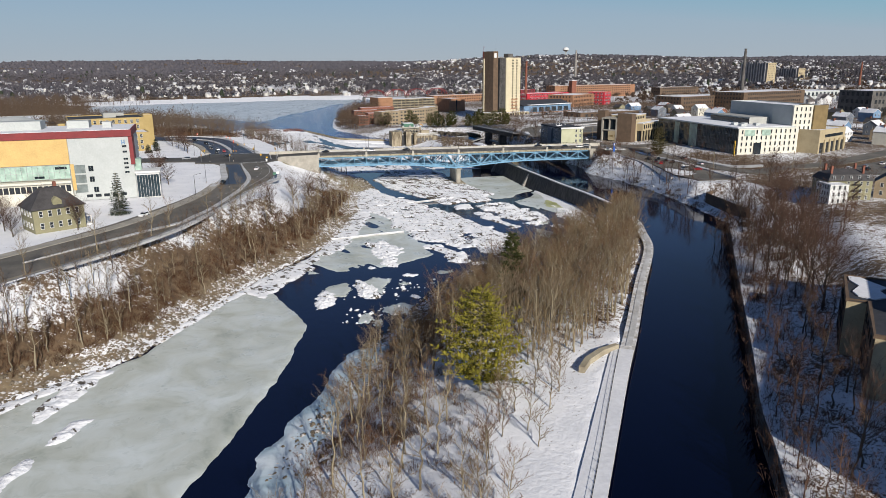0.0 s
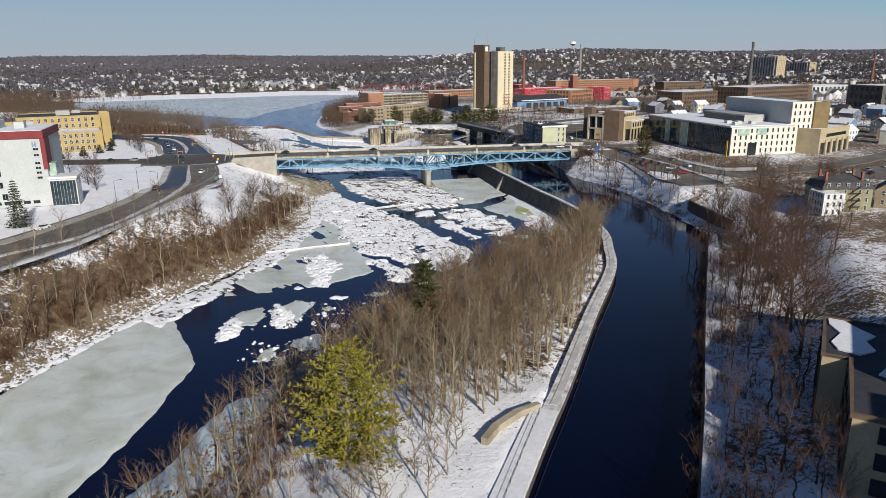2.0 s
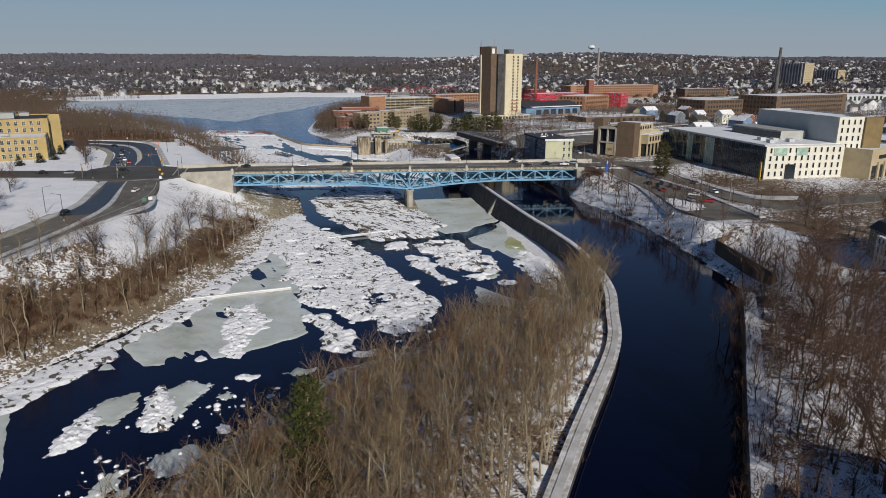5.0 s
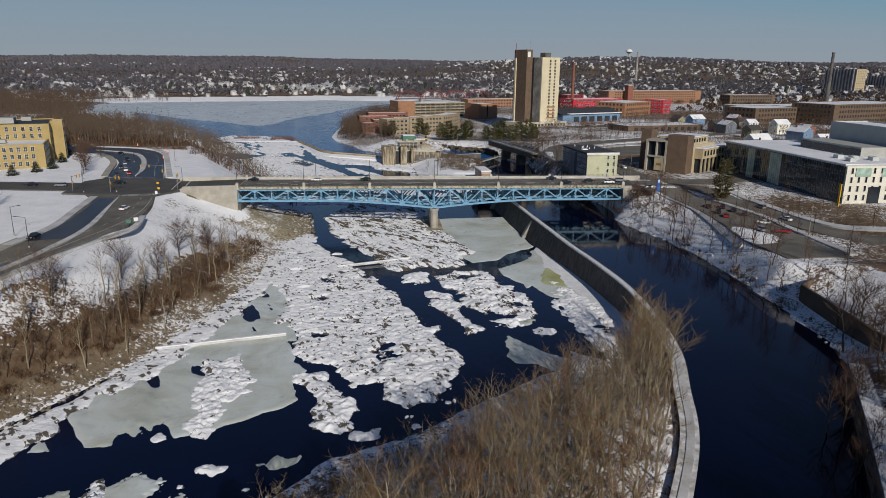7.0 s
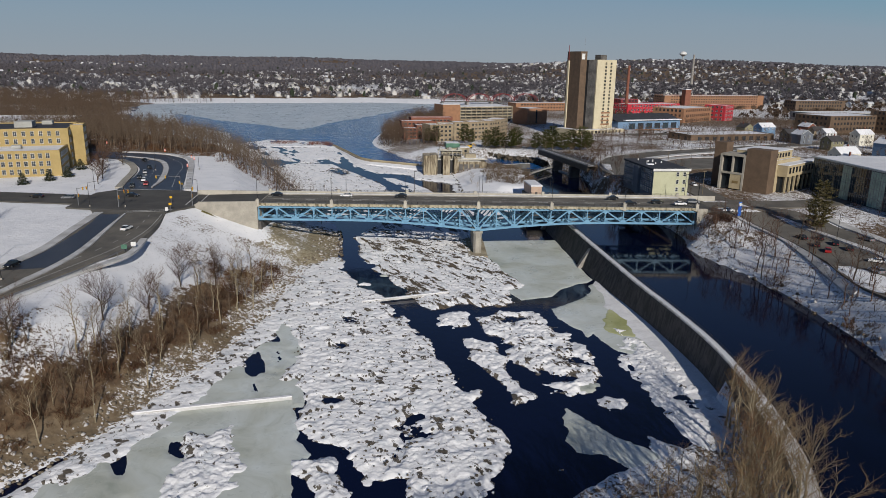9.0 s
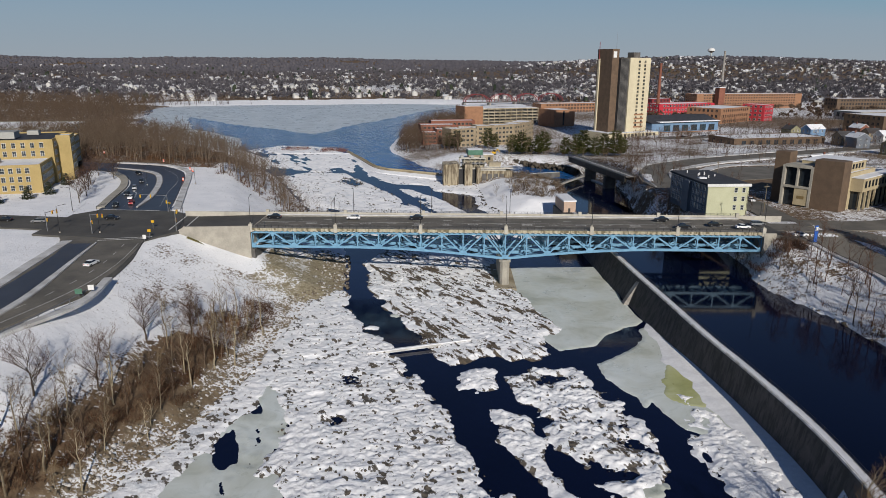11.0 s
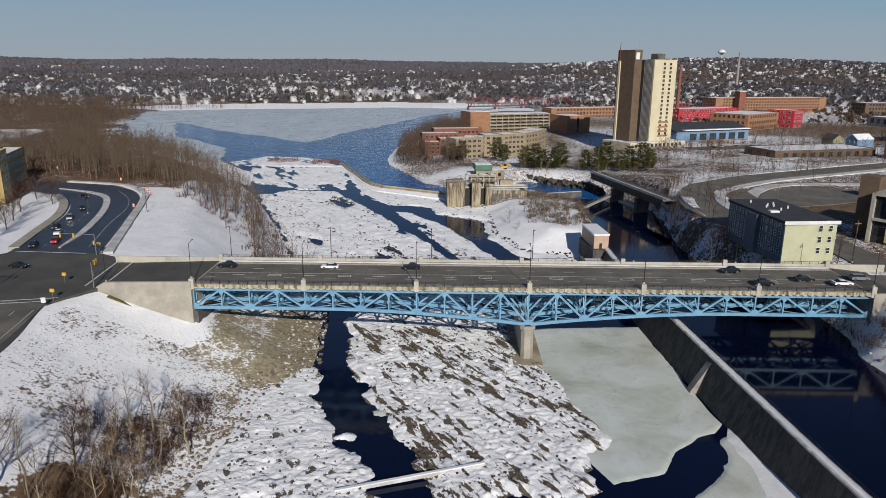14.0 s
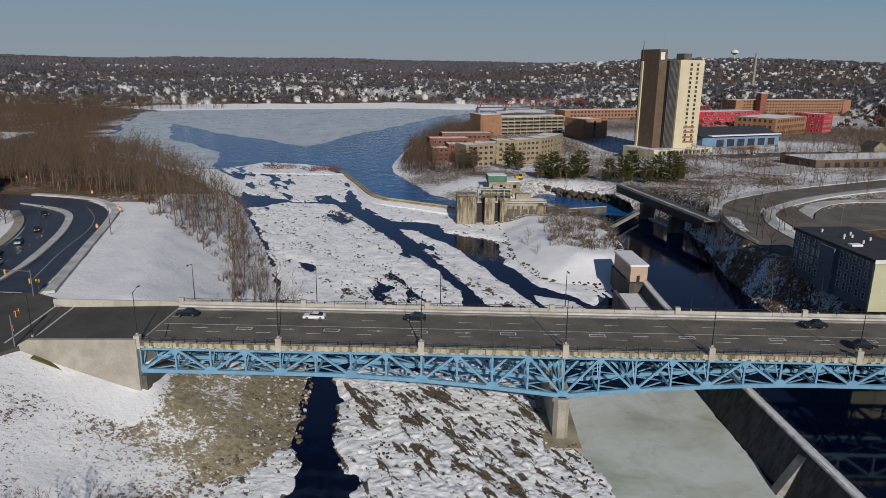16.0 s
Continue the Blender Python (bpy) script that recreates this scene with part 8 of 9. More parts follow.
stuff("brush", "dark brush hanging over the quay wall", "brush", *repeat(BRUSH, pts, [rq.uniform(7.5, 10.4) for _ in pts], 0.8, 1.7, 61), dark_twigs)
RED = [brush_points(pr, 30, 3.4, 4.5) for _ in range(3)]
red_twigs = foliage_material("reddish_twigs", [(0.0, (0.12, 0.045, 0.035)), (0.5, (0.19, 0.08, 0.06)), (1.0, (0.24, 0.12, 0.085))])
pts = [(-48 + k % 7 * 3.0, 735 + k // 7 * 5.5) for k in range(21)] + [(-16 + k % 6 * 3.2, 728 + k // 6 * 5) for k in range(24)]
stuff("brush", "reddish willow brush on the islets by the dam", "brush", *repeat(RED, pts, [5.8] * len(pts), 0.7, 1.2, 5), red_twigs)


def joined_tree(seed, h, spread, limbs, sub, twig, thick=1.0):
    """A leafless tree as plain points and triangles, for woods."""
    a, b = bare_tree_meshes(seed, h, spread, limbs, sub, twig, 0.3, None, None, thick)
    vs, fs, n = [], [], 0
    for me in (a, b):
        co = np.empty(len(me.vertices) * 3)
        me.vertices.foreach_get("co", co)
        me.calc_loop_triangles()
        tri = np.empty(len(me.loop_triangles) * 3, dtype=np.int64)
        me.loop_triangles.foreach_get("vertices", tri)
        vs.append(co.reshape(-1, 3))
        fs.append(tri.reshape(-1, 3) + n)
        n += len(me.vertices)
        bpy.data.meshes.remove(me)
    return np.concatenate(vs), np.concatenate(fs)


WOODY = [joined_tree(500 + k, 12, 5.2, 9, 4, 4) for k in range(6)]
SHRUB = [joined_tree(520 + k, 10, 5.5, 8, 3, 3, 1.4) for k in range(4)]
LITE = [joined_tree(540 + k, 12, 5.6, 7, 3, 2, 2.6) for k in range(6)]
pts = scatter(800, (-260, 40, 440, 815), mask_fn(UPWOOD), 2.8, 17)
stuff("woodland", "leafless wood along the river above the bridge", "woodland", *repeat(WOODY, pts, heights(pts), 0.75, 1.25, 21), wood_mat)
pts = scatter(420, (40, 125, 688, 1000), mask_fn(GATE_W), 2.6, 23)
stuff("woodland", "leafless wood on the lake shore by the inn", "woodland", *repeat(WOODY, pts, heights(pts), 0.75, 1.3, 22), wood_mat)
pts = scatter(420, (150, 460, 540, 900), lambda x, y: float(-signed(np.array([x]), np.array([y]), CANAL)[0]) > 4 and not (x > 205 and 525 < y < 580) and float(line_dist(np.array([x]), np.array([y]), [(186, 478), (180, 508), (184, 540), (196, 568), (216, 586), (246, 606), (288, 628), (350, 660), (430, 700)])[0]) > 10 and not (225 < x < 350 and 770 < y < 860), 6, 25)
stuff("woodland", "brown leafless trees and shrubs along the lots and verges", "woodland", *repeat(SHRUB, pts, heights(pts), 0.25, 0.65, 26), wood_mat)
pts = scatter(230, (-90, 22, 150, 385), lambda x, y: 8 < float(-signed(np.array([x]), np.array([y]), RIVER)[0]) < (30 if y < 290 else 20) and not (x > 2 and y > 350), 3.6, 33)
stuff("woodland", "grey-brown leafless trees crowding the river bank", "woodland", *repeat(WOODY, pts, heights(pts), 0.35, 0.8, 33), wood_mat)
QUAY_EDGE = [(142, 202), (121, 166), (98, 128), (80, 100), (70, 78), (64, 66), (72, 66), (80, 82), (92, 102), (108, 128), (124, 152), (136, 172), (152, 200)]
pts = scatter(110, (60, 156, 62, 206), mask_fn(QUAY_EDGE), 2.4, 28)
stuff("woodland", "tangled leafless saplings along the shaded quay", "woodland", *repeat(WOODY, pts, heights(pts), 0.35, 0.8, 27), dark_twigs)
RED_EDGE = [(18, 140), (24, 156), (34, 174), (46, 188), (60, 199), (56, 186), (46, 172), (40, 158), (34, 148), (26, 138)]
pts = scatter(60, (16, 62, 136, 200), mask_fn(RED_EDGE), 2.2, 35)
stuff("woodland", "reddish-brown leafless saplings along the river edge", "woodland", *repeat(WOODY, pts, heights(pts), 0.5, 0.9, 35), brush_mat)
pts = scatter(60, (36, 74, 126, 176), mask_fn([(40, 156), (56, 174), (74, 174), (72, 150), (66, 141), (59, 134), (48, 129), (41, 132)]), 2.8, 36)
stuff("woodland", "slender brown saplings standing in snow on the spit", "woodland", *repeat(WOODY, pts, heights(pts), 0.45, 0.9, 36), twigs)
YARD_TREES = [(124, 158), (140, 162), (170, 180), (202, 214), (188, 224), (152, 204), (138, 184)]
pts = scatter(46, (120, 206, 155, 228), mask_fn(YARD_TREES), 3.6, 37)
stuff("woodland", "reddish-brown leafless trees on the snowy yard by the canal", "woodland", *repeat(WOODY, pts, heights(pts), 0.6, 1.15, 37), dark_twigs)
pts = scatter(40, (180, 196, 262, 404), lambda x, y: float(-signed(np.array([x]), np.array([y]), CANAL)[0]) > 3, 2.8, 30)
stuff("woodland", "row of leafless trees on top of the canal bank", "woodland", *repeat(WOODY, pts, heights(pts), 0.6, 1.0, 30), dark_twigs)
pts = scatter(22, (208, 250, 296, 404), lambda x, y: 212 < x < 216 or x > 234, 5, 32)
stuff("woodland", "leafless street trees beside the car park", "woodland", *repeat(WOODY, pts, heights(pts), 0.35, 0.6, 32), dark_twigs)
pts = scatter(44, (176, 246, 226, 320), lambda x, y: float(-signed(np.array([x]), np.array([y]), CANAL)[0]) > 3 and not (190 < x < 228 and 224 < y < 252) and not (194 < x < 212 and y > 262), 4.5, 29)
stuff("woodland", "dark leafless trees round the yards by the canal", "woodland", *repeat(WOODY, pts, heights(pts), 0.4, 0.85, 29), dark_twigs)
pts = scatter(160, (205, 430, 450, 780), lambda x, y: not (205 < x < 262 and 470 < y < 530) and not (262 < x < 380 and 684 < y < 730) and not (180 < x < 300 and 570 < y < 615), 8, 22)
stuff("woodland", "scattered leafless trees along the town streets", "woodland", *repeat(WOODY, pts, heights(pts), 0.45, 0.85, 23), wood_mat)


pts = scatter(16, (168, 188, 446, 482), lambda x, y: float(-signed(np.array([x]), np.array([y]), CANAL)[0]) > 3, 3.4, 67)
stuff("woodland", "tangled leafless trees between the canal and the clapboard house", "woodland", *repeat(WOODY, pts, heights(pts), 0.6, 1.0, 68), dark_twigs)
row = [(x + dx, y + dy) for x, y in even([(196, 585), (216, 603), (250, 625), (300, 650), (360, 681), (430, 716)], 26) for dx, dy in ((-3, 4), (5, -12))]
stuff("woodland", "row of young leafless trees on the snowy road verge", "woodland", *repeat(SHRUB, row, heights(row), 0.4, 0.6, 65), dark_twigs)
pts = scatter(120, (205, 430, 640, 770), lambda x, y: y > 600 + 0.5 * (x - 240) + 40 and not (262 < x < 380 and 684 < y < 730), 6, 66)
stuff("woodland", "dark leafless trees round the lots below the tower", "woodland", *repeat(WOODY, pts, heights(pts), 0.35, 0.75, 66), dark_twigs)
tagged(part("car_park", strip(Geo(), [(262, 742), (300, 752), (345, 764), (400, 772)], [(256, 764), (292, 775), (338, 788), (392, 798)], lambda x, y: float(land(x, y)) + 0.35, lambda x, y: float(land(x, y)) + 0.35, 1.6), salted), "grey car park below the dormitory tower", "car park", kind="structure")
tagged(part("car_park", strip(Geo(), [(215, 640), (262, 664), (310, 690)], [(206, 664), (250, 688), (296, 712)], lambda x, y: float(land(x, y)) + 0.35, lambda x, y: float(land(x, y)) + 0.35, 1.6), old_snow), "snow-covered lot beside the curving road", "car park", kind="structure")


# stones of the bank
def stone_points(r):
    g = Geo()
    n = 5
    skew = r.uniform(0.55, 1.0)
    rings = [[(math.cos(k * math.tau / n) * q * r.uniform(0.65, 1.4), math.sin(k * math.tau / n) * q * skew * r.uniform(0.65, 1.4), z + r.uniform(-0.12, 0.12)) for k in range(n)] for q, z in ((0.55, -0.3), (0.6, 0.08), (0.3, 0.34))]
    v = [p for ring in rings for p in ring] + [(0, 0, 0.42)]
    f = []
    for a in (0, 1):
        for k in range(n):
            i, j = a * n + k, a * n + (k + 1) % n
            f += [(i, j, j + n), (i, j + n, i + n)]
    f += [(2 * n + k, 2 * n + (k + 1) % n, 3 * n) for k in range(n)]
    return np.array(v), np.array(f)


STONES = [stone_points(pr) for _ in range(12)]
pts = cloud((-110, 48, 110, 450), 9000, lambda x, y: (lambda d: (d > -1.5) & (d < 4 + 8 * vnoise(x / 9, y / 9, 8)) & (x < 50))(-signed(x, y, RIVER)), 7)
stuff("bank_stones", "tumbled stones and snow lumps along the river bank", "stones", *repeat(STONES, pts, np.maximum(heights(pts), 0.2), 0.25, 0.95, 6, 0.3), rock_mat)
pts = cloud((150, 215, 236, 600), 520, lambda x, y: (lambda c: (c > -0.5) & (c < 3.2) & (x > 150))(-signed(x, y, CANAL)), 8)
stuff("bank_stones", "tumbled stones at the edge of the canal", "stones", *repeat(STONES, pts, heights(pts), 0.3, 1.1, 7, 0.3), rock_mat)
pts = cloud((8, 84, 180, 262), 150, lambda x, y: (signed(x, y, RIVER) > 4) & (vnoise(x / 7, y / 7, 15) > 0.52) & ((y < 211 + 0.35 * (x - 13)) | (x > 70)), 47)
stuff("ice_lumps", "scattered small lumps of ice in dark water", "ice lumps", *repeat(STONES, pts, [float(water_level(np.array([y]))[0]) + 0.1 for x, y in pts], 0.25, 1.25, 48, 0.5), snow)


# distance: woods and houses to the horizon
def spiky_points(r, n, h, w):
    """A far leafless tree: a thin trunk under a round haze of twig blades."""
    g = Geo().tube((0, 0, -1), (0, 0, h * 0.5), 0.22, 0.1, 3, caps=False)
    for k in range(n):
        d = rand_dir(r, r.uniform(-0.25, 1.6))
        c = Vector((0, 0, h * r.uniform(0.35, 0.55))) + d * w * 0.08
        e = c + Vector((d.x * w * 0.55, d.y * w * 0.55, d.z * h * 0.5)) * r.uniform(0.7, 1.1)
        side = d.cross(Vector((r.uniform(-1, 1), r.uniform(-1, 1), r.uniform(-1, 1)))).normalized() * w * 0.11
        m = c.lerp(e, 0.6)
        g.add([c, m + side, e, m - side], [(0, 1, 2), (0, 2, 3)])
    f = [t for q in g.f for t in ((q,) if len(q) == 3 else ((q[0], q[1], q[2]), (q[0], q[2], q[3])))]
    return np.array(g.v), np.array(f)


def puff_points(r, h, w):
    """A low, uneven piece of canopy: two rings and a crest."""
    n = 6
    turn = r.uniform(0, 1)
    ring = lambda q, z0, z1: [(math.cos((k + turn) * math.tau / n) * w * q * r.uniform(0.7, 1.25), math.sin((k + turn) * math.tau / n) * w * q * r.uniform(0.7, 1.25), h * r.uniform(z0, z1)) for k in range(n)]
    v = ring(0.55, -0.1, 0.15) + ring(0.36, 0.5, 0.95) + [(0, 0, h * r.uniform(0.8, 1.1))]
    f = []
    for k in range(n):
        j = (k + 1) % n
        f += [(k, j, n + j), (k, n + j, n + k), (n + k, n + j, 2 * n)]
    return np.array(v), np.array(f)


SPIKY = [spiky_points(pr, 24, 11, 9) for _ in range(10)]
PUFF = [puff_points(pr, 7, 13) for _ in range(12)]
HAZY = [spiky_points(pr, 13, 10, 10) for _ in range(12)]
dry = lambda x, y: (-signed(x, y, RIVER) > 6) & ((x < -90) | (y > 620) | (x > 215))
pts = cloud((-640, -90, 440, 1350), 3200, lambda x, y: dry(x, y) & (vnoise(x / 60, y / 60, 5) > 0.3) & ~((x > -270) & (y < 610)) & ~((x > -350) & (y > 690) & (y < 770) & (x < -200)), 9)
stuff("woodland", "grey-brown leafless woodland west of the lake", "woodland", *repeat(LITE, pts, heights(pts), 0.8, 1.5, 8), wood_mat)
pts = cloud((200, 900, 430, 1000), 1500, lambda x, y: dry(x, y) & (vnoise(x / 50, y / 40, 6) > 0.36) & (x > 232 + (y < 600) * 60) & (x > 200 + (y - 500) * 0.12) & ~((x > 225) & (x < 350) & (y > 770) & (y < 860)), 10)
stuff("woodland", "brown leafless street and garden trees of the town", "woodland", *repeat(LITE, pts, heights(pts), 0.35, 0.85, 9), wood_mat)
pts = cloud((280, 1500, 1000, 1500), 1500, lambda x, y: dry(x, y) & (vnoise(x / 70, y / 70, 6) > 0.36), 16)
stuff("woodland", "leafless trees among the far mills", "woodland", *repeat(SPIKY, pts, heights(pts), 0.5, 0.95, 17), wood_mat)
far_ok = lambda x, y: (np.abs(x) < y * 0.95 + 200) & (-signed(x, y, RIVER) > 75) & ((x < 260) | (y > 1330))
pts = cloud((-1500, 2100, 1290, 2000), 5500, lambda x, y: far_ok(x, y) & (vnoise(x / 120, y / 60, 7) + 0.5 * vnoise(x / 30, y / 30, 8) > 0.55), 11)
stuff("woodland", "leafless garden trees among the far houses", "woodland", *repeat(SPIKY, pts, heights(pts), 0.6, 1.35, 10, 0.3), hazy_wood_mat)
pts = cloud((-2500, 2700, 1800, 2800), 11000, lambda x, y: far_ok(x, y) & (vnoise(x / 140, y / 70, 7) + 0.5 * vnoise(x / 30, y / 30, 8) > 0.62 - 0.35 * np.clip((y - 1800) / 700, 0, 1)), 15)
stuff("woodland", "dark leafless trees over the far slopes", "woodland", *repeat(HAZY, pts, heights(pts), 0.7, 1.4, 15, 0.3), hazy_wood_mat)
pts = cloud((-4300, 4300, 2600, 4900), 34000, lambda x, y: far_ok(x, y) & (vnoise(x / 300, y / 200, 9) > 0.22), 14)
stuff("woodland", "woods covering the far ridge, haze put into their grey-brown", "woodland", *repeat(PUFF, pts, heights(pts), 0.6, 1.5, 13, 0.35), hazy_wood_mat)
pts = cloud((-2500, 2500, 1330, 3000), 420, far_ok, 12)
stuff("woodland", "scattered dark evergreens on the far hills", "woodland", *repeat([puff_points(pr, 11, 7) for _ in range(3)], pts, heights(pts), 0.6, 1.4, 11), dark_needles)


def house_points():
    v = [(-4.5, -4, -2), (4.5, -4, -2), (4.5, 4, -2), (-4.5, 4, -2), (-4.5, -4, 6), (4.5, -4, 6), (4.5, 4, 6), (-4.5, 4, 6), (-4.5, 0, 9.2), (4.5, 0, 9.2)]
    walls = [(0, 1, 5), (0, 5, 4), (1, 2, 6), (1, 6, 5), (2, 3, 7), (2, 7, 6), (3, 0, 4), (3, 4, 7), (5, 6, 9), (7, 4, 8)]
    return np.array(v, float), np.array(walls)


def roof_points(flat=False):
    v = [(-5, -4.6, 5.6), (5, -4.6, 5.6), (5, 0, 9.5), (-5, 0, 9.5), (5, 4.6, 5.6), (-5, 4.6, 5.6)]
    return np.array(v, float), np.array([(0, 1, 2), (0, 2, 3), (3, 2, 4), (3, 4, 5)])


far_walls = foliage_material("far_house_paint", [(0.0, (0.26, 0.23, 0.20)), (0.2, (0.58, 0.57, 0.55)), (0.45, (0.42, 0.40, 0.35)), (0.6, (0.62, 0.62, 0.61)), (0.8, (0.28, 0.30, 0.33)), (1.0, (0.48, 0.45, 0.37))])
far_roofs = foliage_material("far_roofs", [(0.0, (0.75, 0.76, 0.78)), (0.34, (0.78, 0.78, 0.8)), (0.44, (0.16, 0.14, 0.13)), (0.8, (0.09, 0.08, 0.08)), (1.0, (0.6, 0.6, 0.62))])
for box, count, keep, seed, label in (
        ((-1500, 2000, 1315, 2150), 1350, lambda x, y: (vnoise(x / 110, y / 40, 17) * 0.7 + 0.3 * vnoise(x / 30, y / 16, 27) > 0.42), 13, "pale houses in rows above the far shore"),
        ((-600, 2600, 2150, 3100), 1050, lambda x, y: (vnoise(x / 180, y / 90, 18) * 0.7 + 0.3 * vnoise(x / 50, y / 30, 28) > np.where(x > 300, 0.42, 0.66)), 14, "pale houses climbing the far hill"),
        ((-2600, 0, 2150, 3300), 260, lambda x, y: (vnoise(x / 260, y / 140, 19) > 0.6), 16, "scattered houses in the western woods")):
    pts = cloud(box, count, lambda x, y: far_ok(x, y) & keep(x, y), seed)
    zs = heights(pts)
    stuff("far_houses", label, "houses", *repeat([house_points()], pts, zs, 0.55, 1.1, seed), far_walls)
    stuff("far_roofs", "snowy and dark roofs: " + label, "roofs", *repeat([roof_points()], pts, zs, 0.55, 1.1, seed), far_roofs)

# ---- dam, gates and small bridges ----
dam = thing("river_dam", "low stone dam with a timber crest and thin snow", "dam", kind="structure")
dline = even([(3, 730), (20, 682), (35, 641), (55, 626), (79, 611)], 24)
part("dam_wall", strip(Geo(), offset_line(dline, -1.6), offset_line(dline, 1.4), 6.35, 6.35, 5), stained, dam)
for a, b in zip(dline[::2], dline[2::2]):
    part("flashboard", Geo().beam((*a, 6.7), (*b, 6.7), 0.35, 0.9), tan_wall, dam, "weathered timber flashboard")
part("snow_cover", strip(Geo(), offset_line(dline, -5.0), offset_line(dline, -1.7), 4.6, 5.8, 1.5), snow, dam)

gate = thing("canal_gatehouse", "stained concrete canal gatehouse with pale steel gantries", "gatehouse", pose(76, 592, 4.5, 0, 0, 2))
for x0, x1, y0, h in ((0, 4.6, -2, 11.4), (4.7, 9, -1.4, 11.7), (12.5, 17, -3, 11.5), (19.6, 22, -2, 9.6), (37, 41, 0, 7)):
    part("pier", Geo().soft_box(x0, x1, y0, 12, -5, h, 0.15), rusty_concrete, gate)
part("wall", Geo().box(22, 37, 0.5, 2.5, -5, 7.4), rusty_concrete, gate, "rust-streaked low wall")
# Dark slabs on the wall face, standing in for the shade inside recesses.
for k in range(4):
    part("recess_shade_slab", Geo().box(23 + k * 3.5, 25.6 + k * 3.5, 0.3, 0.5, 1.5, 5.6), dark_stone, gate)
part("coping", Geo().soft_box(21.8, 37.4, 0.1, 2.9, 7.4, 7.9, 0.08), pale_concrete, gate)
for x0, x1 in ((9, 12.5), (17, 19.6)):
    part("sluice_gate", Geo().box(x0, x1, 1.5, 2.2, -5, 8), dark_metal, gate)
part("deck", Geo().soft_box(8, 42, 3, 12, 8.0, 8.6, 0.1), pale_concrete, gate)
part("snow_cover", Geo().box(23, 41, 6, 11, 8.6, 8.8), snow, gate)
for x in (10, 12.8, 16, 19, 22, 25):
    for y in (3.4, 8.2):
        part("gantry_post", Geo().box(x - 0.14, x + 0.14, y, y + 0.28, 8.6, 14.2), pale_concrete, gate)
    part("gantry_brace", Geo().beam((x, 3.5, 8.8), (x, 8.3, 14), 0.14, 0.14).beam((x, 3.5, 14), (x, 8.3, 14), 0.2, 0.25), pale_concrete, gate)
for y in (3.5, 8.3):
    part("gantry_beam", Geo().box(9.6, 25.4, y - 0.2, y + 0.2, 14.0, 14.5), pale_concrete, gate)
    part("gantry_brace", Geo().beam((10, y, 9), (16, y, 14), 0.14, 0.14).beam((16, y, 14), (22, y, 9), 0.14, 0.14), pale_concrete, gate)
for x in (11.4, 17.6, 23.4):
    part("hoist", Geo().soft_box(x - 0.9, x + 0.9, 4.6, 7.4, 14.5, 15.9, 0.12), grey_panel, gate, "grey hoist housing")
part("platform", Geo().box(9, 26, 3.0, 9.0, 11.2, 11.4), grey_metal, gate)
for k in range(22):
    part("rail_post", Geo().box(20 + k * 1.0, 20.07 + k * 1.0, 2.9, 2.98, 8.6, 9.8), yellow_paint if k < 3 else pale_concrete, gate)
for zz in (9.2, 9.75):
    part("rail", Geo().box(20, 42, 2.9, 2.98, zz, zz + 0.08), pale_concrete, gate)
for k in range(10):
    part("rail_post", Geo().box(0.2 + k * 0.95, 0.28 + k * 0.95, -1.2, -1.12, 11.6, 12.8), pale_concrete, gate)
part("rail", Geo().box(0.2, 9, -1.2, -1.12, 12.72, 12.8).box(0.2, 9, -1.2, -1.12, 12.2, 12.26), pale_concrete, gate)
part("control_house", Geo().soft_box(12, 25, 6, 11.6, 8.6, 13.4, 0.12), stained, gate, "weathered pale concrete control house")
part("roof_slab", Geo().soft_box(11.5, 25.5, 5.5, 12.1, 13.4, 13.8, 0.1), pale_concrete, gate)
put_windows(gate, (12, 6), (25, 6), 8.8, 13.0, 5, 1, window_mesh(1.3, 1.7, dark_metal, dark_glass, 1))
part("low_house", Geo().soft_box(28, 35, 7, 11.6, 8.6, 11.4, 0.12), stained, gate, "low pale concrete house on the gate deck")
cabin = thing("gate_cabin", "pale gate cabin with a green upper storey", "cabin", pose(93, 631, 11.5, 0, 0, 4))
part("wall", Geo().box(0, 16, 0, 9, -8, 5), stained, cabin)
part("upper_storey", Geo().soft_box(-0.6, 9, -0.6, 9.6, 5, 8, 0.2), green_roof, cabin, "green sheet metal upper storey")
part("roof", Geo().box(9.1, 16.3, -0.3, 9.3, 5, 5.3).box(-0.4, 8.8, -0.4, 9.4, 8, 8.25), snow, cabin, "snowy flat roof")
put_windows(cabin, (0, 0), (16, 0), 0, 5, 4, 1, window_mesh(1.4, 1.6, dark_metal, dark_glass, 1))
digger = thing("yellow_machine", "yellow excavator parked on the snow behind the gate", "machine", pose(112, 664, float(land(112, 664)) + 0.2, 0, 0, 20) @ Matrix.Scale(0.75, 4))
part("body", Geo().soft_box(-3.5, 1.5, -1.6, 1.6, 1.0, 2.6, 0.2), yellow_paint, digger)
part("cab", Geo().soft_box(-0.4, 1.4, -1.5, 0.2, 2.6, 4.0, 0.15), dark_glass, digger)
part("boom", Geo().beam((1.2, 0.6, 2.2), (4.2, 0.6, 4.6), 0.5, 0.6).beam((4.2, 0.6, 4.6), (6.4, 0.6, 2.0), 0.4, 0.5), yellow_paint, digger)
for y in (-1.4, 1.4):
    part("track", Geo().soft_box(-3.6, 2.0, y - 0.4, y + 0.4, 0, 1.0, 0.2), dark_metal, digger)
side = thing("gate_wall", "long mossy concrete wall running back from the gate", "wall", pose(118, 596, 4, 0, 0, 20))
part("wall_body", Geo().box(0, 32, 0, 2, -2, 5), dark_stone, side)
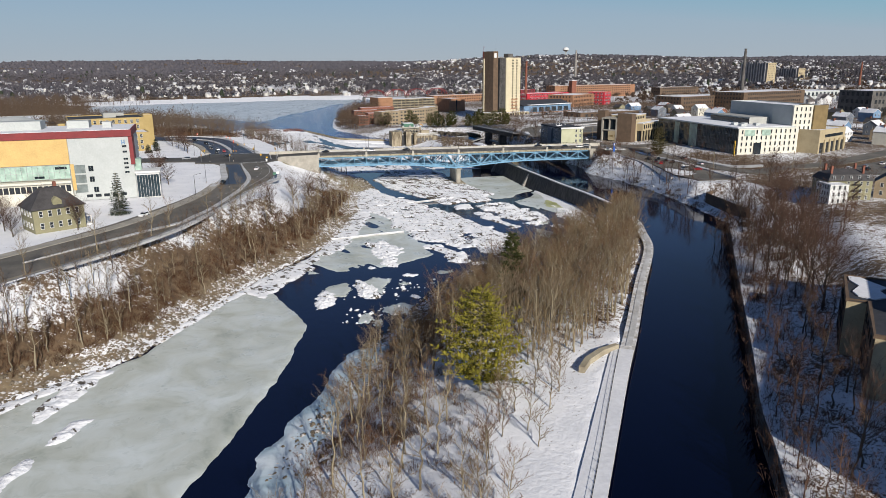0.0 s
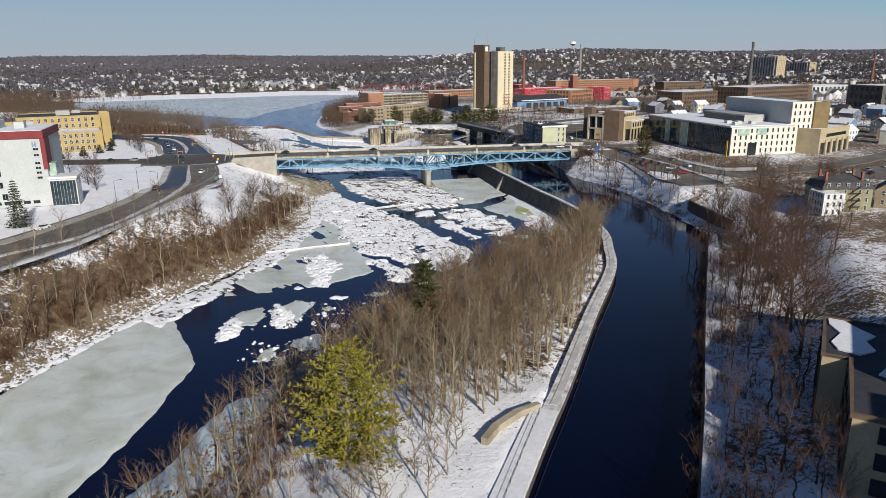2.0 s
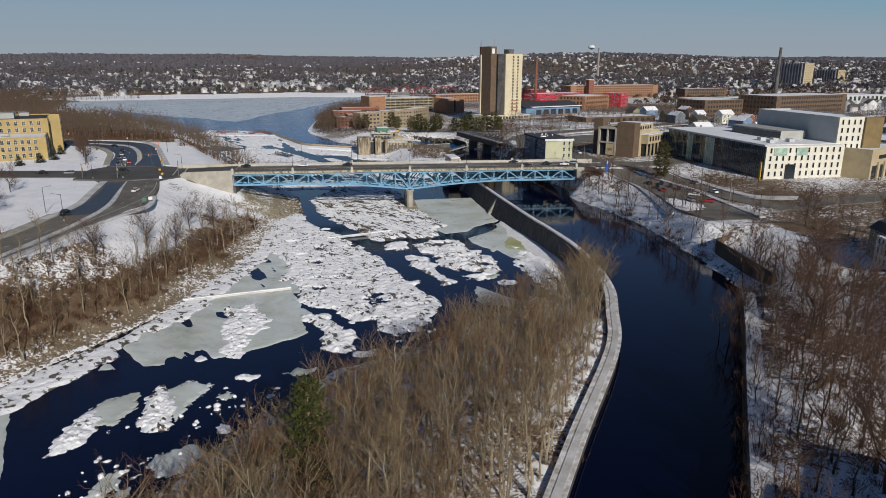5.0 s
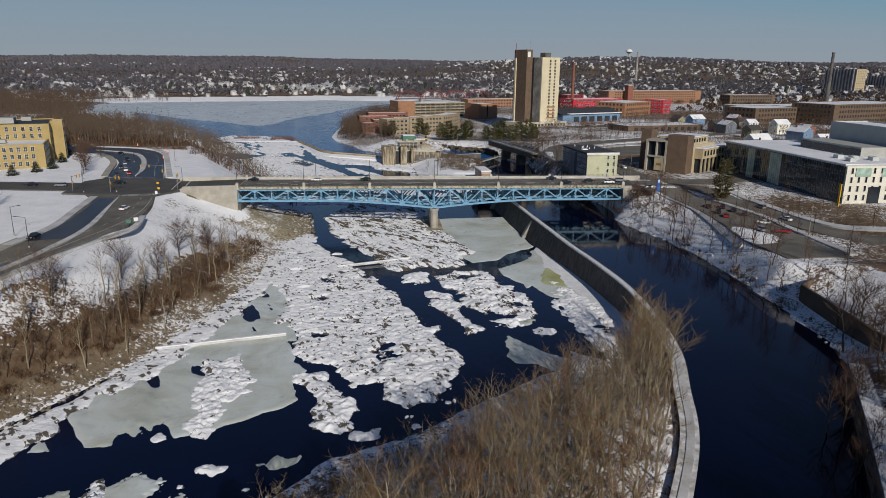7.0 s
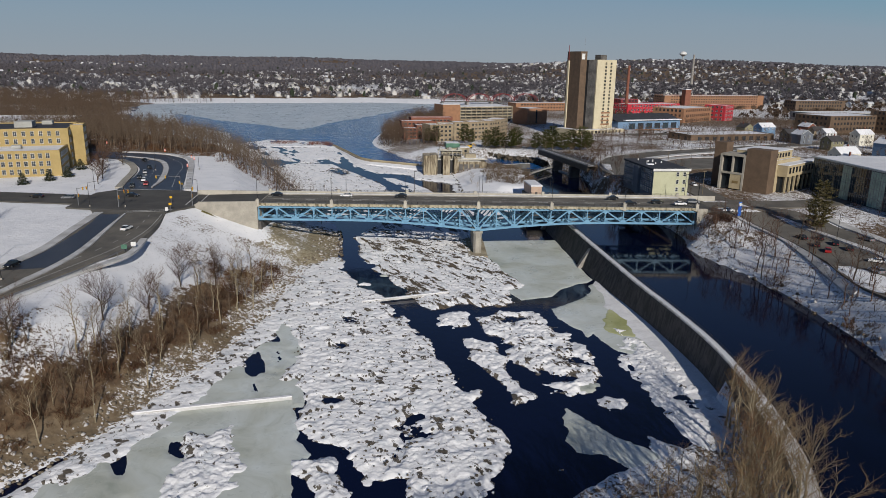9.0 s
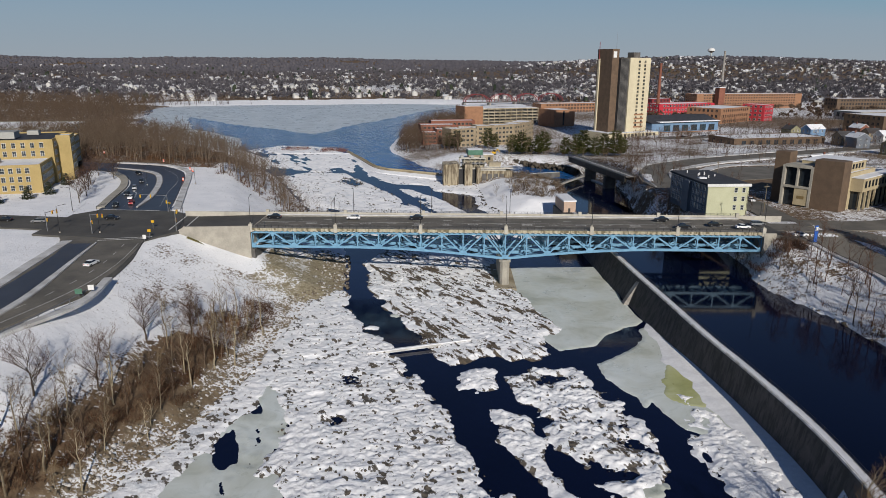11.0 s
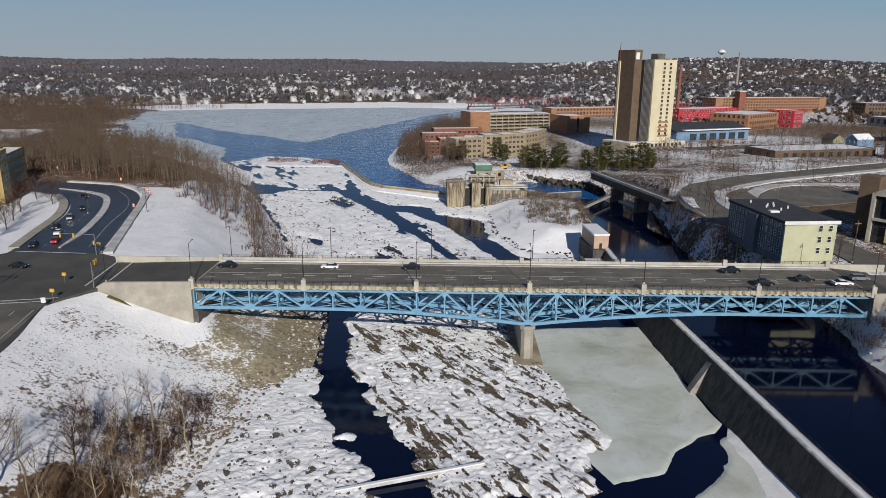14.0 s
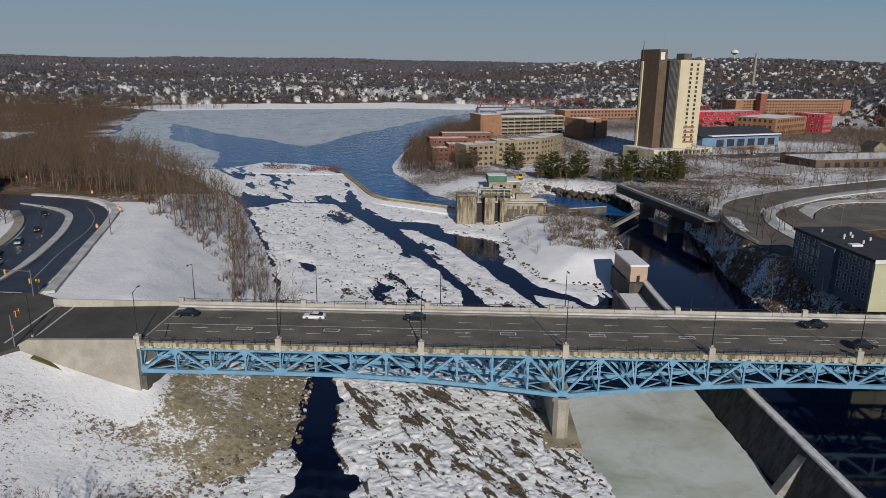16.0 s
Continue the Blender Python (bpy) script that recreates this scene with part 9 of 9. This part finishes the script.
part("snow_cover", Geo().box(12, 32, 0.4, 1.4, 5, 5.2), old_snow, side)

hut = thing("intake_hut", "pinkish concrete hut with a snowy flat roof on the wall", "hut", pose(131.2, 490, 8.4, 0, 0, 3))
part("wall", Geo().box(-2.7, 2.7, 0, 17, -4, 5.2), surface("pink_render", (0.52, 0.38, 0.29), (0.43, 0.31, 0.235), 0.3, 2.5, 0.85, 0.2, 0.01), hut)
part("roof", Geo().soft_box(-3.0, 3.0, -0.3, 17.3, 5.2, 5.8, 0.1), snow, hut)
part("door", Geo().box(-0.7, 0.3, -0.08, 0.02, 0.3, 2.3), dark_metal, hut)
part("base", Geo().soft_box(-3.4, 3.4, -2, 18, -9, 0.3, 0.1), shaded_wall_stone, hut, "masonry base in the shade-darkened wall stone")
basin = thing("intake_basin", "snow-filled concrete basin beside the wall", "basin", pose(124, 466, 0, 0, 0, 0))
part("wall", Geo().box(-1, 0, 0, 22, -1, 6.5).box(0, 8, 0, 1, -1, 6.5), dark_stone, basin)
part("snow_cover", Geo().box(0, 8, 1, 22, -1, 5.5), snow, basin)

foot = thing("boom_walkway", "light steel walkway across the canal mouth", "footbridge")
P = [(141, 566, 8.6), (163, 600, 8.6)]
part("deck", Geo().beam(P[0], P[1], 2.0, 0.3), pale_concrete, foot)
for s in (-0.9, 0.9):
    part("rail", Geo().beam((P[0][0] + s, P[0][1], 9.9), (P[1][0] + s, P[1][1], 9.9), 0.08, 0.08), grey_metal, foot)
for k in range(15):
    q = Vector(P[0]).lerp(Vector(P[1]), k / 14)
    part("post", Geo().box(q.x - 0.95, q.x - 0.85, q.y - 0.05, q.y + 0.05, 8.6, 9.95).box(q.x + 0.85, q.x + 0.95, q.y - 0.05, q.y + 0.05, 8.6, 9.95), grey_metal, foot)
boom = thing("floating_boom", "white floating debris boom in the canal", "boom")
part("float", Geo().beam((164, 600, 6.25), (170, 572, 6.25), 1.6, 0.9), house_white, boom)

rail = thing("girder_bridge", "dark steel girder bridge with rails over the canal", "bridge", pose(160, 618, 0.6, 0, 0, math.degrees(math.atan2(-72, 13))))
part("deck", Geo().box(-6, 76, -3.2, 3.2, 15.6, 16.1), dark_stone, rail)
part("snow_cover", Geo().box(-6, 76, -0.7, 0.7, 16.1, 16.2), old_snow, rail, "strip of old snow between the rails")
for y in (-3.1, 3.1):
    part("girder", Geo().box(-5, 75, y - 0.2, y + 0.2, 12.9, 15.7), dark_metal, rail)
    part("parapet", Geo().box(-6, 76, y - 0.1, y + 0.1, 16.1, 16.5), pale_concrete, rail)
    part("hand_rail", Geo().box(-6, 76, y - 0.05, y + 0.05, 17.1, 17.2).box(-6, 76, y - 0.04, y + 0.04, 16.8, 16.86), grey_metal, rail)
    for k in range(28):
        part("rail_post", Geo().box(-6 + k * 3, -5.9 + k * 3, y - 0.06, y + 0.06, 16.4, 17.2), grey_metal, rail)
for x in (23, 50):
    part("pier", Geo().soft_box(x - 1.3, x + 1.3, -3.3, 3.3, 2, 12.5, 0.2), dark_stone, rail, "dark masonry pier")
    part("pier_cap", Geo().soft_box(x - 1.6, x + 1.6, -3.6, 3.6, 12.4, 12.95, 0.1), stained, rail)
for x in range(-3, 76, 3):
    part("stiffener", Geo().box(x - 0.06, x + 0.06, -3.42, -3.3, 13.0, 15.6), dark_metal, rail)

arch = thing("arch_bridge", "rust-red steel arch bridge far up the river", "bridge", pose(120, 1330, 8, 0, 0, 20))
part("deck", Geo().box(0, 190, -5, 5, 4, 5.5), dark_stone, arch)
for k in range(4):
    for y in (-4.5, 4.5):
        g = Geo()
        for j in range(12):
            a0, a1 = math.pi * j / 12, math.pi * (j + 1) / 12
            g.beam((k * 46 + 23 - 22 * math.cos(a0), y, 5 + 13 * math.sin(a0)), (k * 46 + 23 - 22 * math.cos(a1), y, 5 + 13 * math.sin(a1)), 0.9, 0.9)
        part("arch_rib", g, maroon, arch)
    for j in range(1, 8):
        x = k * 46 + 23 - 22 * math.cos(math.pi * j / 8)
        part("hanger", Geo().box(x - 0.2, x + 0.2, -4.6, -4.3, 5, 5 + 13 * math.sin(math.pi * j / 8)), maroon, arch)
    part("pier", Geo().box(k * 46 - 1.5, k * 46 + 1.5, -5, 5, -6, 4), granite, arch)

# ---- timbers frozen in, stones on the ice ----
for a, b, w in (((10, 283.5, 0.55), (42, 290, 0.75), 0.8), ((53, 353, 0.6), (80, 361.5, 0.8), 0.7)):
    t = thing("pipe_boom", "snow-topped straight timber lying across the ice", "timber")
    part("log", Geo().beam(a, b, w * 0.8, 0.7), old_snow, t)
    part("snow_cover", Geo().beam((a[0], a[1], a[2] + 0.42), (b[0], b[1], b[2] + 0.42), w * 0.9, 0.22), snow, t)
dark_rock = foliage_material("ledge_stones", [(0.0, (0.03, 0.026, 0.022)), (0.5, (0.065, 0.055, 0.043)), (0.85, (0.11, 0.094, 0.073)), (1.0, (0.17, 0.145, 0.11))])
RUB1 = [(33, 392), (51, 370), (66, 338), (77, 308), (85, 281), (86, 267), (74, 249), (68, 256), (56, 268), (44, 282), (38, 302), (38, 318), (30, 343)]
LEDGE = [(48, 432), (66, 436), (90, 434), (95, 415), (104, 375), (98, 360), (84, 355), (72, 352), (62, 376), (50, 408)]
RUB3 = [(88, 340), (104, 344), (110, 329), (114, 303), (105, 294), (98, 303), (93, 318)]
for poly, n, lo, hi, label, seed, z in ((RUB1, 700, 0.2, 0.55, "brown stones poking through snowy ice", 21, 0.62), (LEDGE, 700, 0.25, 0.7, "brown ledge stones poking through snow", 22, 0.75),
                                  (RUB3, 150, 0.2, 0.55, "brown stones in a bar of broken ice", 23, 0.5)):
    xs_, ys_ = [p[0] for p in poly], [p[1] for p in poly]
    pts = cloud((min(xs_), max(xs_), min(ys_), max(ys_)), n, lambda x, y: inside(x, y, poly) & (vnoise(x / 4, y / 7, seed) + 0.4 * vnoise(x, y, seed) > 0.55), seed)
    stuff("ice_stones", label, "stones", *repeat(STONES, pts, [z] * len(pts), lo, hi, seed, 0.35), dark_rock)
UPS = [(24, 476), (10, 520), (-4, 560), (-26, 620), (12, 628), (34, 596), (66, 528), (76, 500), (76, 476)]
pts = cloud((-30, 80, 474, 632), 600, lambda x, y: inside(x, y, UPS) & (vnoise(x / 5, y / 9, 3) > 0.5), 24)
stuff("ice_stones", "dark stones in the snowy rapids above the bridge", "stones", *repeat(STONES, pts, [float(water_level(p[1])) + 0.5 for p in pts], 0.3, 0.8, 24, 0.35), dark_rock)

# the rocky edge of the forebay, brush and stones on the gate bank
shore_line = even([(121, 682), (128, 662), (138, 648), (156, 632), (160, 618)], 60)
r9 = random.Random(41)
pts = [(x + r9.uniform(-2.5, 2.5), y + r9.uniform(-2.5, 2.5)) for x, y in shore_line for _ in range(7)]
stuff("shore_rocks", "dark broken rock edge of the forebay", "rocks", *repeat(STONES, pts, [6.0 + r9.uniform(0, 3.0) for _ in pts], 1.2, 2.8, 41, 0.3), dark_rock)
pts = cloud((108, 146, 530, 612), 230, lambda x, y: inside(x, y, GATE_BANK) & (x > 110 + 8 * vnoise(x / 6, y / 6, 2)), 42)
stuff("brush", "grey leafless brush on the snowy gate bank", "brush", *repeat(BRUSH, pts, heights(pts), 0.6, 1.5, 42), wood_mat)
pts = scatter(46, (166, 196, 520, 585), lambda x, y: float(-signed(np.array([x]), np.array([y]), CANAL)[0]) > 1.5 and float(line_dist(np.array([x]), np.array([y]), [(180, 508), (184, 540), (196, 568), (216, 586)])[0]) > 9, 2.6, 64)
stuff("woodland", "grey leafless bushes beside the girder bridge", "woodland", *repeat(WOODY, pts, heights(pts), 0.4, 0.85, 64), wood_mat)
pts = cloud((80, 146, 496, 612), 500, lambda x, y: inside(x, y, GATE_BANK) & (line_dist(x, y, GATE_BANK, True) < 3.2), 43)
stuff("bank_stones", "dark stones along the edge of the gate bank", "stones", *repeat(STONES, pts, heights(pts), 0.4, 1.3, 43, 0.3), dark_rock)

# ---- retaining walls and yard beyond the canal ----
yard = thing("yard_wall", "rust-brown retaining wall round a snowy yard", "wall")
for a, b, top in (((184.5, 284), (180, 246), 13.0), ((184.5, 284), (199, 294), 13.2), ((199, 294), (209, 294), 15.0)):
    part("wall_panel", Geo().beam((*a, top - 2.6), (*b, top - 2.6), 0.6, 5.2), brown_brick, yard)

# ---- cars ----
def car_proto(name, label, colour, length=4.6, high=1.45, van=False):
    root = thing(name, label, "car")
    w = 0.9
    L2 = length / 2
    prof = [(-L2, 0.45), (-L2, 0.85), (-L2 * 0.95, 0.95), (-L2 * 0.45, 1.0), (L2 * 0.5, 1.0), (L2 * 0.98, 0.82), (L2, 0.5)]
    n = len(prof)
    g = Geo().add([(x, -w, z) for x, z in prof] + [(x, w, z) for x, z in prof] + [(-L2, -w, 0.3), (L2, -w, 0.3), (-L2, w, 0.3), (L2, w, 0.3)],
                  [(i, i + 1, n + i + 1, n + i) for i in range(n - 1)] + [tuple(range(n)) [::-1] + (2 * n, 2 * n + 1), tuple(range(n, 2 * n)) + (2 * n + 3, 2 * n + 2), (0, n, 2 * n + 2, 2 * n), (n - 1, 2 * n + 1, 2 * n + 3, 2 * n - 1), (2 * n, 2 * n + 2, 2 * n + 3, 2 * n + 1)])
    part("body", g, colour, root)
    x0, x1, x2, x3 = (-L2 * 0.92, -L2 * 0.85, L2 * 0.3, L2 * 0.62) if van else (-L2 * 0.8, -L2 * 0.42, L2 * 0.12, L2 * 0.48)
    cab = lambda s, z0, z1: [(x0, -w * 0.95, z0), (x3, -w * 0.95, z0), (x3, w * 0.95, z0), (x0, w * 0.95, z0), (x1, -w * s, z1), (x2, -w * s, z1), (x2, w * s, z1), (x1, w * s, z1)]
    part("glazing", Geo().add(cab(0.78, 0.98, high - 0.04), [(0, 1, 5, 4), (1, 2, 6, 5), (2, 3, 7, 6), (3, 0, 4, 7)]), dark_glass, root)
    part("roof", Geo().soft_box(x1 - 0.05, x2 + 0.05, -w * 0.8, w * 0.8, high - 0.06, high, 0.03), colour, root)
    for x in (-L2 * 0.62, L2 * 0.62):
        for y in (-w, w):
            t = part("wheel", Geo().tube((x, y - 0.1, 0.33), (x, y + 0.1, 0.33), 0.33, 0.33, 12), dark_metal, root)
            part("rim", Geo().tube((x, y * 1.115 - 0.01, 0.33), (x, y * 1.115 + 0.01, 0.33), 0.19, 0.19, 8), grey_metal, t)
    for y in (-0.6, 0.6):
        part("headlight", Geo().box(L2 - 0.06, L2 + 0.02, y - 0.18, y + 0.18, 0.58, 0.74), house_white, root)
        part("tail_light", Geo().box(-L2 - 0.02, -L2 + 0.04, y - 0.16, y + 0.16, 0.66, 0.84), red_paint, root)
    return root


white_car, black_car, grey_car = paint("white_car_paint", (0.78, 0.78, 0.78)), paint("black_car_paint", (0.015, 0.016, 0.018), 0.25), paint("silver_car_paint", (0.35, 0.36, 0.38), 0.3, 0.5)
red_car, blue_car = paint("red_car_paint", (0.35, 0.02, 0.02)), paint("blue_car_paint", (0.03, 0.06, 0.16))
PROTO = {}
CARS = [("w", 42, 425.5, 20, 178), ("b", 14, 426.6, 20, 178), ("b", 64, 425.5, 20, 178), ("b", 150, 423.5, 20, 178), ("b", 154, 412.5, 20, -2), ("b", 166, 416, 20, -2),
        ("w", 174, 412.5, 20, -2), ("g", 181, 417, 20, -2), ("w", 192, 409, 18.2, -2), ("b", -44, 429, 18.85, -4), ("b", -53, 452, 18.8, 285), ("r", -49, 457, 18.8, 285), ("w", -54, 468, 18.8, 285),
        ("b", -59, 476, 18.8, 285), ("g", -62, 491, 18.8, 290), ("b", -66, 508, 18.8, 295), ("b", -77, 532, 18.8, 315), ("g", -67, 424, 18.75, 185), ("b", -80, 426, 18.75, 185), ("w", -24, 372, 18.8, 82), ("w", -58, 262, 18.8, 248), ("b", -37, 330, 18.8, 262), ("r", 208, 331, 18.15, 150), ("w", 209, 345, 18.15, 150), ("b", 209, 366, 18.15, 60), ("b", 209.5, 359, 18.15, 60),
        ("b", 208, 373, 18.15, 60), ("r", 201, 357, 18.15, 60), ("b", 201.5, 364, 18.15, 60), ("w", 221, 350, 18.15, 95), ("b", 202, 374, 18.15, 92), ("g", 202, 335, 18.15, 95), ("w", 276, 302, 18.15, 30), ("b", 283, 297, 18.15, 30), ("g", 290, 306, 18.15, 30),
        ("u", 298, 300, 18.15, 30), ("w", 306, 312, 18.15, 30), ("b", 316, 314, 18.15, 30), ("w", 330, 306, 18.15, 30), ("b", 217, 396, 18.15, 95), ("g", 224, 372, 18.15, 95), ("b", 276, 756, 0, 17), ("w", 284, 762, 0, 107), ("g", 296, 763, 0, 107), ("b", 308, 766, 0, 107), ("r", 316, 770, 0, 107), ("w", 330, 772, 0, 107), ("b", 346, 778, 0, 107), ("w", 362, 784, 0, 107), ("b", 201, 476, 18.1, 88), ("w", 203, 470, 18.1, 268)]
for key, x, y, z, yaw in CARS:
    if 186 < x < 245 and 290 < y < 408:
        z = float(land(x, y)) + 0.34
    if y > 700:
        z = float(land(x, y)) + 0.37
    m = pose(x, y, z, 0, 0, yaw)
    if key not in PROTO:
        nm, col = {"w": ("white saloon car on the grey asphalt", white_car), "b": ("dark saloon car on the grey asphalt", black_car), "g": ("silver car on the grey asphalt road", grey_car),
                   "r": ("dark red car on the grey asphalt", red_car), "u": ("dark blue car in the car park", blue_car)}[key]
        PROTO[key] = car_proto("car", nm, col, 4.7, 1.62 if key in "gb" else 1.48, key == "g")
        tagged(PROTO[key], group="cars")
        PROTO[key].matrix_basis = m
    else:
        copy_thing(PROTO[key], m)

# ---- lamps, signals, signs ----
def lamp_proto(h=9.0, arm=2.2, mat=None):
    root = thing("street_lamp", "slim dark street lamp with a short arm", "street lamp", group="street lamps")
    part("pole", Geo().tube((0, 0, 0), (0, 0, h), 0.11, 0.07, 8), mat or dark_metal, root)
    part("arm", Geo().tube((0, 0, h - 0.1), (0, arm, h + 0.35), 0.06, 0.05, 6), mat or dark_metal, root)
    part("lamp_head", Geo().soft_box(-0.16, 0.16, arm - 0.1, arm + 0.7, h + 0.25, h + 0.42, 0.04), mat or dark_metal, root)
    part("base", Geo().soft_box(-0.22, 0.22, -0.22, 0.22, 0, 0.5, 0.04), concrete, root)
    return root


lamp = lamp_proto()
first = True
for k in range(-3, 4):
    p = BR @ Vector((k * 4 * PL, -0.2, DECK_Z + 1.7))
    m = Matrix.Translation(p) @ pose(0, 0, 0, 0, 0, -1.6)
    if first:
        lamp.matrix_basis, first = m, False
    else:
        copy_thing(lamp, m)
    q = BR @ Vector((k * 4 * PL + 3, WIDE + 0.3, DECK_Z + 1.0))
    copy_thing(lamp, Matrix.Translation(q) @ pose(0, 0, 0, 0, 0, 178.4))
for x, y, z, yaw in ((-14, 416, 19, 90), (-39, 409, 18.8, -60), (-52, 409, 18.7, -60), (-65, 443, 18.7, 120), (215.3, 344, 16, 90), (214, 324, 16, 90), (214.4, 374, 16, 90), (212, 303, 16, 90), (193, 440, 18, 0), (-45, 300, 18.7, -70), (-33, 318, 18.9, 100), (-60, 500, 18.8, 0),
                     (-40, 505, 18.6, 90), (-45, 335, 18.6, -80), (190, 545, 17, -60), (222, 594, 17, -100), (178, 515, 17, 0)):
    copy_thing(lamp, pose(x, y, z, 0, 0, yaw))


def signal(x, y, z, yaw, reach=9.0):
    root = thing("traffic_signal", "grey mast-arm traffic signal with yellow heads", "traffic light", pose(x, y, z, 0, 0, yaw), "traffic signals")
    part("pole", Geo().tube((0, 0, 0), (0, 0, 6.6), 0.16, 0.12, 8), grey_metal, root)
    part("arm", Geo().tube((0, 0, 6.2), (reach, 0, 6.6), 0.11, 0.06, 6), grey_metal, root)
    for d in (reach * 0.98, reach * 0.6, 0.35):
        hd = part("signal_head", Geo().soft_box(d - 0.2, d + 0.2, -0.2, 0.2, 5.4 if d > 1 else 3.2, 6.6 if d > 1 else 4.4, 0.04), yellow_paint, root)
        for k in range(3):
            z0 = (5.6 if d > 1 else 3.4) + k * 0.38
            part("lens", Geo().tube((d, -0.22, z0), (d, -0.26, z0), 0.14, 0.14, 8), [dark_glass, dark_glass, red_paint][k], hd)


signal(-29, 442, 18.75, 180, 10)
signal(-41, 408, 18.75, 0, 4)
signal(-15, 411.5, 18.75, 100, 4)
signal(-57, 411, 18.75, 60, 4)
for x, y, zz in ((-30, 446, 0), (-24, 415, 0.0), (-20, 402, 0)):
    root = thing("pedestrian_signal", "small yellow pedestrian signal on a post", "traffic light", pose(x, y, 18.6), "traffic signals")
    part("pole", Geo().tube((0, 0, 0), (0, 0, 3), 0.07, 0.07, 6), grey_metal, root)
    part("signal_head", Geo().soft_box(-0.5, 0.5, -0.2, 0.2, 2.3, 3.1, 0.05), yellow_paint, root)
for x, y in ((-131, 612), (-81, 575), (-48, 512), (-56, 545), (-53, 540)):
    root = thing("traffic_drum", "orange and white roadwork drum in dirty snow", "traffic drum", pose(x, y, 18.9), "roadwork drums")
    for k in range(5):
        part("band", Geo().tube((0, 0, k * 0.3), (0, 0, k * 0.3 + 0.3), 0.5 - 0.03 * k, 0.48 - 0.03 * k, 12), orange_plastic if k % 2 == 0 else house_white, root)
for x, y, c, lab, w in ((-14, 345, green_roof, "small green road sign on a post", 1.6), (-12.5, 348, house_white, "white warning board by the road", 1.4), (-20, 398, house_white, "white control box beside the crossing", 1.0)):
    root = thing("road_sign", lab, "sign", pose(x, y, 18.6, 0, 0, 10))
    part("post", Geo().tube((0, 0, 0), (0, 0, 2.2), 0.05, 0.05, 6), grey_metal, root)
    part("board", Geo().soft_box(-w / 2, w / 2, -0.05, 0.05, 1.0, 2.3, 0.03), c, root)
root = thing("banner_sign", "upright blue sign board by the crossing", "sign", pose(193, 402, 17.8, 0, 0, 15))
part("board", Geo().soft_box(-0.7, 0.7, -0.12, 0.12, 0.2, 5.6, 0.05), paint("sign_blue", (0.02, 0.12, 0.5)), root)
part("panel", Geo().box(-0.55, 0.55, -0.15, -0.13, 4.0, 5.2), house_white, root, "white plain mark")
root = thing("banner_sign", "tall yellow sign board by the cream building", "sign", pose(253, 366, 17.8, 0, 0, 80))
part("board", Geo().soft_box(-0.8, 0.8, -0.2, 0.2, 0, 9, 0.08), yellow_paint, root)
for x, y in ((214, 356), (212, 330), (212.4, 396), (241, 306), (262, 312), (196, 452), (205, 520)):
    root = thing("utility_pole", "weathered wooden utility pole with crossarm", "utility pole", pose(x + 2, y - 4, float(land(x + 2, y - 4)) - 0.2, 0, 0, x), "utility poles")
    part("pole", Geo().tube((0, 0, -0.5), (0, 0, 11.5), 0.17, 0.11, 8), bark, root)
    part("crossarm", Geo().box(-1.2, 1.2, -0.07, 0.07, 10.4, 10.6), bark, root)

# ---- houses of the town ----
HW = window_mesh(1.0, 1.6, house_white, window_glass, 0, 1)
house_cols = [house_white, blue_grey_wall, cream, olive_wall, brick, blue_wall, tan_brick]
protos = []
for k in range(7):
    root = thing("town_house", ["white clapboard house with snowy pitched roof", "blue-grey clapboard house with snowy roof", "cream clapboard house with snowy roof", "olive clapboard house with dark roof",
                                "red brick house with snowy roof", "blue clapboard house with snowy roof", "tan brick house with dark roof"][k], "house", group="houses of the town")
    gable_house(root, 11 + k % 3 * 2, 9 + k % 2, 6.5 + k % 3, 3.4, house_cols[k], slate if k in (3, 6) else snow, HW, 3, 2)
    protos.append(root)
spots = [(372, 418, 20), (392, 446, 110), (410, 470, 20), (428, 450, 25), (405, 420, 30), (440, 418, 20), (385, 392, 115), (418, 388, 25), (236, 236, 45), (252, 228, 50), (276, 246, 30), (300, 240, 120), (322, 268, 30), (346, 286, 110),
         (360, 330, 30), (396, 352, 20), (440, 360, 20), (470, 400, 100), (480, 440, 20), (455, 480, 110), (500, 470, 15), (430, 520, 20), (470, 530, 105), (510, 520, 20), (280, 480, 15), (300, 500, 100), (330, 480, 10), (350, 510, 100), (270, 540, 15), (320, 540, 15)]
hr, placed = random.Random(9), set()
for x in range(380, 640, 44):
    for y in range(560, 780, 36):
        if not (455 < x < 700 and y > 615):
            spots.append((x + hr.uniform(-12, 12), y + hr.uniform(-9, 9), hr.choice((10, 100)) + hr.uniform(-8, 8)))
for x in range(560, 700, 50):
    for y in range(420, 560, 40):
        spots.append((x + hr.uniform(-12, 12), y + hr.uniform(-9, 9), hr.choice((15, 105)) + hr.uniform(-8, 8)))
for i, (x, y, yaw) in enumerate(spots):
    k = (i * 5 + i // 7) % 7
    m = pose(x, y, float(land(x, y)) + 0.3, 0, 0, yaw)
    if k not in placed:
        placed.add(k)
        protos[k].matrix_basis = m
    else:
        copy_thing(protos[k], m)

pts = cloud((560, 1500, 380, 1300), 420, lambda x, y: (vnoise(x / 150, y / 150, 4) > 0.35) & ((x > 700) | (y < 600)) & ~((x > 640) & (x < 1100) & (y > 960) & (y < 1290)), 31)
zs = heights(pts)
stuff("far_houses", "pale houses in the streets beyond the mills", "houses", *repeat([house_points()], pts, zs, 0.9, 1.5, 33), far_walls)
stuff("far_roofs", "snowy roofs of the streets beyond the mills", "roofs", *repeat([roof_points()], pts, zs, 0.9, 1.5, 33), far_roofs)
